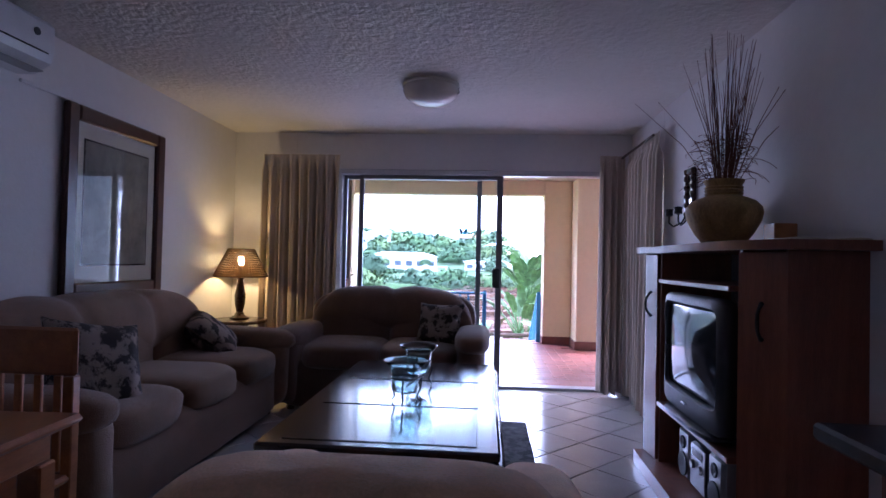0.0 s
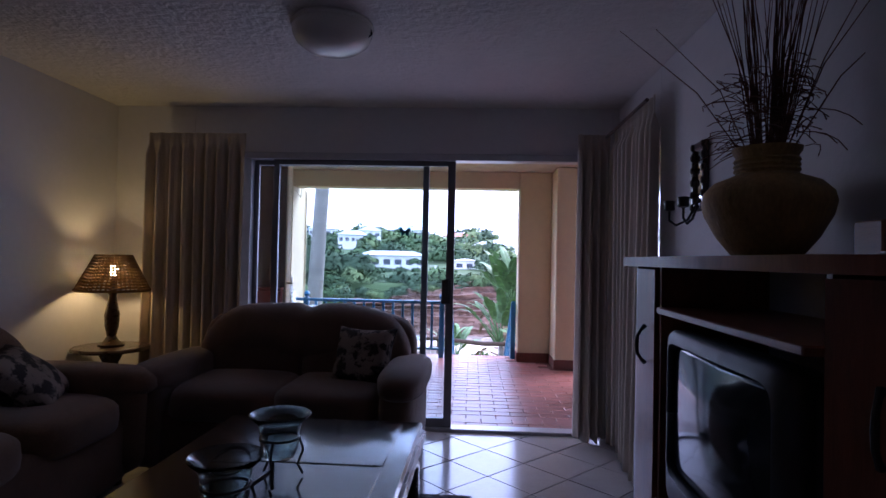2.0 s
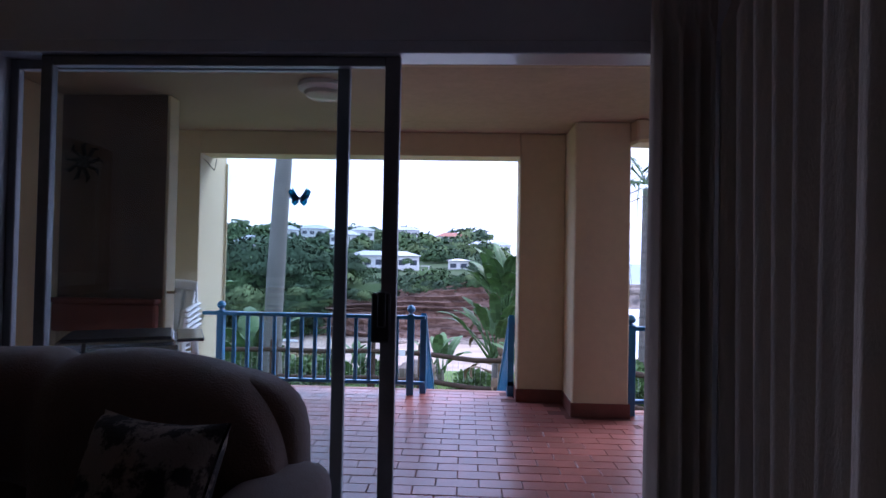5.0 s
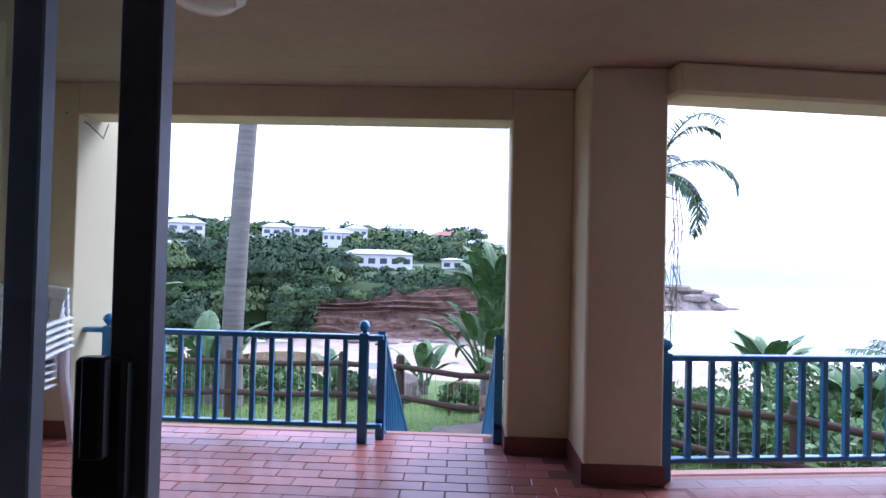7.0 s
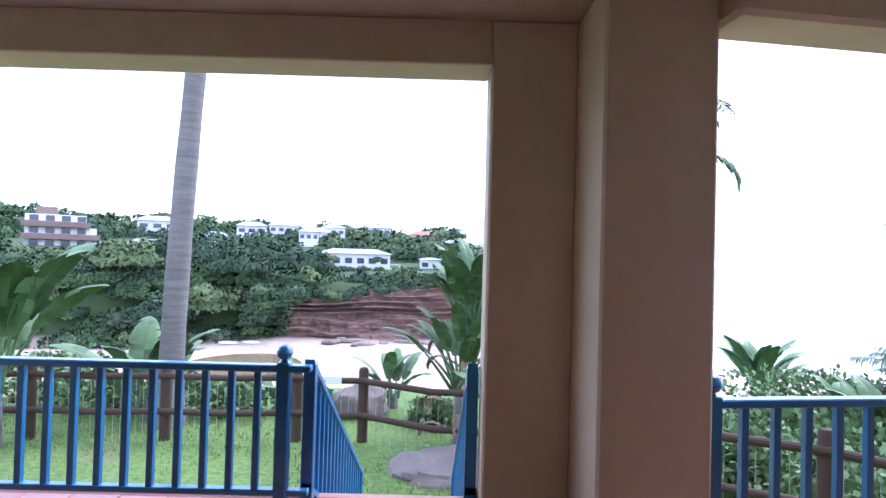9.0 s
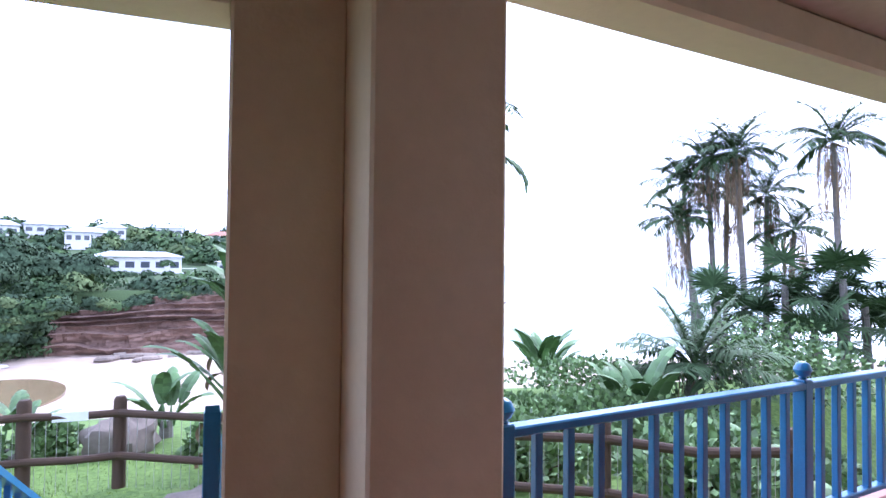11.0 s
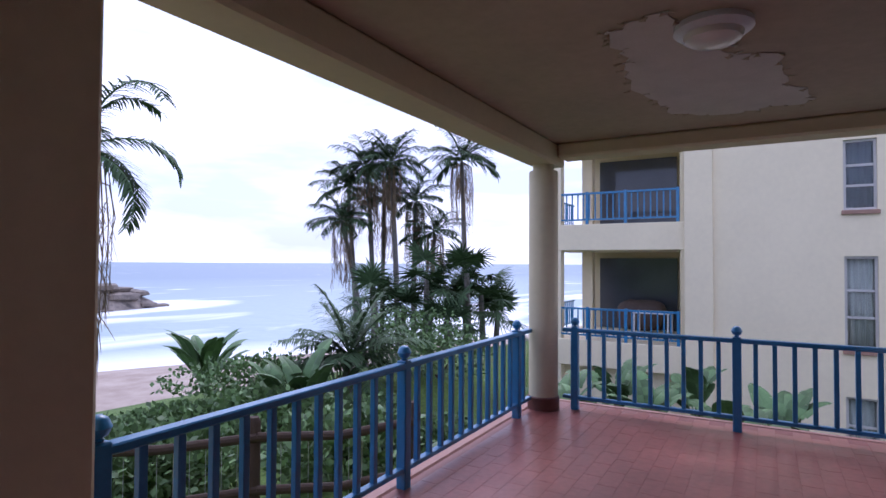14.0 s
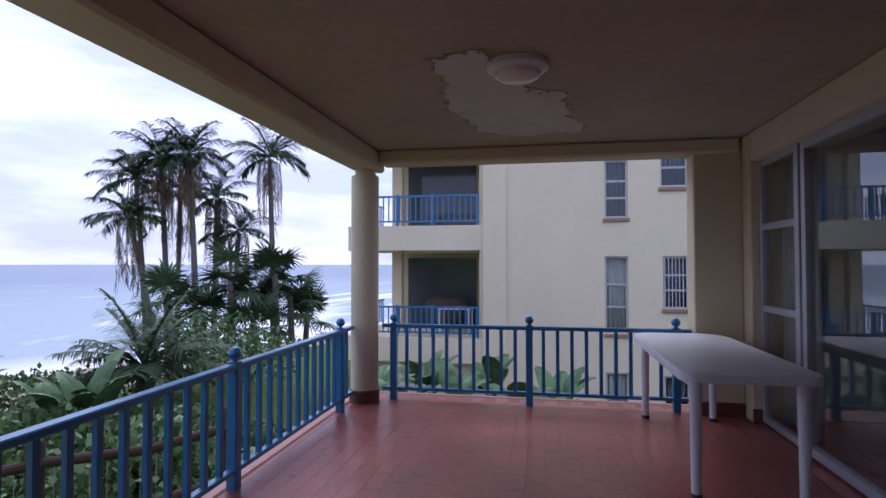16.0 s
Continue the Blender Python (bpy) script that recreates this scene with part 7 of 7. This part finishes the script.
def house(bear, dist, base_z, w, d, h, roof, label, wall=None, rows=1, cols=5, hip=1.2, roof_mat=None, turn=0.0):
    x, y, _ = polar(bear, dist, 0, (1.2, 5.3))
    m = pose(x, y, base_z, 0, 0, -bear + turn)
    th = thing("house", m, label, "house", "houses on the far hill")
    part("wall", MB().box((-w / 2, 0, -4), (w / 2, d, h), 0.03, m), wall or M_farwall, th)
    rf = MB()
    rf.add([(-w / 2 - 0.5, -0.6, h), (w / 2 + 0.5, -0.6, h), (w / 2 + 0.5, d + 0.5, h), (-w / 2 - 0.5, d + 0.5, h), (-w / 2 + d * 0.4, d / 2, h + hip), (w / 2 - d * 0.4, d / 2, h + hip)],
           [(0, 1, 5, 4), (1, 2, 5), (2, 3, 4, 5), (3, 0, 4), (3, 2, 1, 0)], m)
    part("roof", rf, roof_mat or M_roof, th)
    for r in range(rows):
        for c in range(cols):
            cx = -w / 2 + w * (c + 0.5) / cols
            z0 = h * (r + 0.25) / rows
            part("window", MB().box((cx - w / cols * 0.3, -0.06, z0), (cx + w / cols * 0.3, 0.05, z0 + h / rows * 0.42), 0.01, m), M_farglass, th)
    return m, th


hm, ht = house(-8.6, 104, -0.6, 13, 6, 2.4, 0, "low white house with terrace above the cliff", None, 1, 6, 0.9)
part("terrace_wall", MB().box((-8.5, -3.2, -1.2), (8.5, -3.0, -0.1), 0.02, hm), M_farwall, ht)
for k in range(9):
    part("terrace_post", MB().box((-8.4 + 2.05 * k, -3.22, -0.1), (-8.2 + 2.05 * k, -3.0, 0.55), 0.01, hm), M_farwall, ht)
part("terrace_rail", MB().box((-8.5, -3.2, 0.5), (8.5, -3.05, 0.6), 0.01, hm), M_farwall, ht)
hm2, ht2 = house(-0.9, 106, -0.8, 4.0, 4, 1.9, 0, "small white outbuilding on the cliff top", None, 1, 2, 0.3, M_farwall)
house(-27.0, 132, -0.6, 12.5, 7, 2.6, 0, "grey-roofed house among trees", None, 1, 4, 1.8, M_roof)
house(-21.8, 138, 2.0, 7, 6, 2.6, 0, "small house with a pale roof", None, 1, 3, 1.6, M_roof)
house(-12.5, 170, 5.6, 8, 6, 2.6, 0, "white house high on the hill", None, 1, 3, 1.5, M_roof)
house(-1.5, 210, 7.6, 12, 7, 2.4, 0, "house with a red tiled roof on the skyline", None, 1, 4, 1.6, M_roof_r)
house(1.5, 160, 2.8, 8, 6, 2.6, 0, "white house half hidden by trees", None, 1, 3, 1.4, M_roof)
house(-15.5, 190, 8.2, 10, 6, 2.6, 0, "pale house on the upper slope", None, 1, 4, 1.4, M_roof)
for bear, dist, w, up, lab in ((-13.2, 150, 5, 1.6, "white garden wall and house among trees"), (-10.8, 178, 7, 2.2, "pale house among upper trees"), (-6.2, 200, 8, 2.6, "white villa near the skyline"), (3.4, 175, 7, 2.2, "white house behind the palms"), (-18.6, 165, 8, 2.0, "white house with a grey roof on the slope"), (-26.8, 158, 9, 2.0, "long white house on the slope")):
    q = polar(bear, dist, None, (1.2, 5.3))
    house(bear, dist, q[2] + up, w, 5, 2.4, 0, lab, None, 1, 3, 1.3, M_roof)
# stepped brown apartment block
x, y, _ = polar(-33.2, 128, 0, (1.2, 5.3))
am = pose(x, y, -4.4, 0, 0, 33.2)
ab = thing("apartment_building", am, "stepped brown brick apartment block across the bay", "building", "buildings across the bay")
for k in range(5):
    z = 0.3 + 2.35 * k
    part("storey", MB().box((-7.5, 1.2, z - (6 if k == 0 else 0)), (9 - 1.7 * k, 9, z + 2.349), 0.05, am), M_farwall, ab)
    part("balcony", MB().box((-8, -0.2, z), (9.6 - 1.7 * k, 1.19, z + 1.05), 0.03, am), M_farbrick, ab)
    for c in range(6 - (k + 1) // 2):
        part("window", MB().box((-6.8 + 2.5 * c, 1.1, z + 1.15), (-5.4 + 2.5 * c, 1.195, z + 2.2), 0.02, am), M_farglass, ab)
part("roof_house", MB().box((-6, 3, 12.05), (-2.5, 6, 13.6), 0.03, am), M_farbrick, ab)
# lagoon and boats on the sand
x, y, _ = polar(-20, 52)
lag = part("lagoon", MB().lathe([(4.6, -0.25), (4.6, 0.0)], (x, y, height(x, y) + 0.12), 40, Matrix.Translation((x, y, 0)) @ Matrix.Diagonal((1.2, 1.6, 1, 1)) @ Matrix.Translation((-x, -y, 0))), material("brown_lagoon", (0.2, 0.15, 0.085), 0.1, 0.2, 0.3))
tagged(lag, "brown river pool on the beach", "water", kind="structure")
for dx in (0, 2.4):
    q = polar(-20.7, 68)
    bt2 = part("rowing_boat", MB().soft((q[0] + dx, q[1] + dx * 0.3, q[2] + 0.22), (1.1, 0.35, 0.2), 0.9, 18), M_farwall)
    tagged(bt2, "small white boat lying on the sand", "boat", "boats on the beach")

# ================================================================ floor pieces
def tile_mesh(name, a, b, t, mat, bev=0.004):
    return MB().box((-a / 2, -b / 2, -t), (a / 2, b / 2, 0), bev).mesh(name, mat)


def piece(name, me, m, parent):
    ob = new(name, me)
    ob.parent = parent
    ob.matrix_basis = m
    return ob


# lounge: square tiles laid diagonally
ts, jt = 0.333, 0.006
tm = tile_mesh("floor_tile", ts - jt, ts - jt, 0.008, M_tile, 0.002)
rnd = random.Random(3)
rest = MB()
for i in range(-40, 41):
    for j in range(-40, 41):
        x, y = (i - j) * ts * 0.70711 + 0.06, (i + j) * ts * 0.70711 + 1.5
        if XL - 0.1 < x < XR + 0.1 and YB < y < YF + 0.12:
            m = pose(x, y, -0.0005 + rnd.uniform(-0.0008, 0.0008), rnd.uniform(-0.12, 0.12), rnd.uniform(-0.12, 0.12), 45)
            if y > 1.2 and XL < x < XR:
                piece("tile", tm, m, floor)
            else:
                h2 = (ts - jt) / 2
                rest.add([(-h2, -h2, -0.004), (h2, -h2, -0.004), (h2, h2, -0.004), (-h2, h2, -0.004), (-h2, -h2, 0), (h2, -h2, 0), (h2, h2, 0), (-h2, h2, 0)],
                         [(4, 5, 6, 7), (0, 1, 5, 4), (1, 2, 6, 5), (2, 3, 7, 6), (3, 0, 4, 7)], m)
tagged(part("tiles_behind", rest, M_tile, floor), kind="stuff")

# veranda: brick-shaped quarry tiles in running bond
a, b, jt = 0.245, 0.118, 0.0055
qm = tile_mesh("quarry_tile", a - jt, b - jt, 0.009, M_quarry, 0.003)
far = MB()


def flat_tile(mb, m, aa, bb, c=0.002):
    mb.add([(-aa, -bb, -0.006), (aa, -bb, -0.006), (aa, bb, -0.006), (-aa, bb, -0.006), (-aa + c, -bb + c, 0), (aa - c, -bb + c, 0), (aa - c, bb - c, 0), (-aa + c, bb - c, 0)],
           [(4, 5, 6, 7), (0, 1, 5, 4), (1, 2, 6, 5), (2, 3, 7, 6), (3, 0, 4, 7)], m)


for r in range(30):
    y = DY + 0.145 + b * (r + 0.5)
    if y > 8.70:
        break
    for c in range(-8, 11):
        x = c * a + (a / 2 if r % 2 else 0)
        if not -1.9 < x < 2.36:
            continue
        if y < YF + T + 0.09 and not DX0 + 0.08 < x < DX1 - 0.08:
            continue
        if 1.40 < x and y > 8.36 or x > 1.76 and y > 7.9 or x < -1.05 and 7.16 < y < 7.46 or x < -1.80 and y > 7.0:
            continue
        m = pose(x, y, (0.0008 if y > YF + T + 0.09 else 0.005) + rnd.uniform(-0.001, 0.001), rnd.uniform(-0.3, 0.3), rnd.uniform(-0.3, 0.3), 0)
        if -0.45 < x < 2.0:
            piece("tile", qm, m, vfloor)
        else:
            flat_tile(far, m, (a - jt) / 2, (b - jt) / 2)
tagged(part("tiles_aside", far, M_quarry_s, vfloor), kind="stuff")
side_t = MB()
for r in range(34):
    v = -0.03 - b * (r + 0.5)
    for c in range(-4, 18):
        u = a * (c + (0.5 if r % 2 else 0)) + 0.02
        q = W @ Vector((u, v, 0))
        if u > 4.14 or (q.x < 2.5 and q.y < 5.75) or v < GV + 0.05 and u > 3.6 or q.x < 2.38:
            continue
        flat_tile(side_t, W @ pose(u, v, 0.001 + rnd.uniform(-0.0002, 0.0002), rnd.uniform(-0.05, 0.05), rnd.uniform(-0.05, 0.05), 0), (a - 0.001) / 2, (b - 0.001) / 2, 0.0005)
tagged(part("tiles", side_t, M_floor_s, sfloor), kind="stuff")
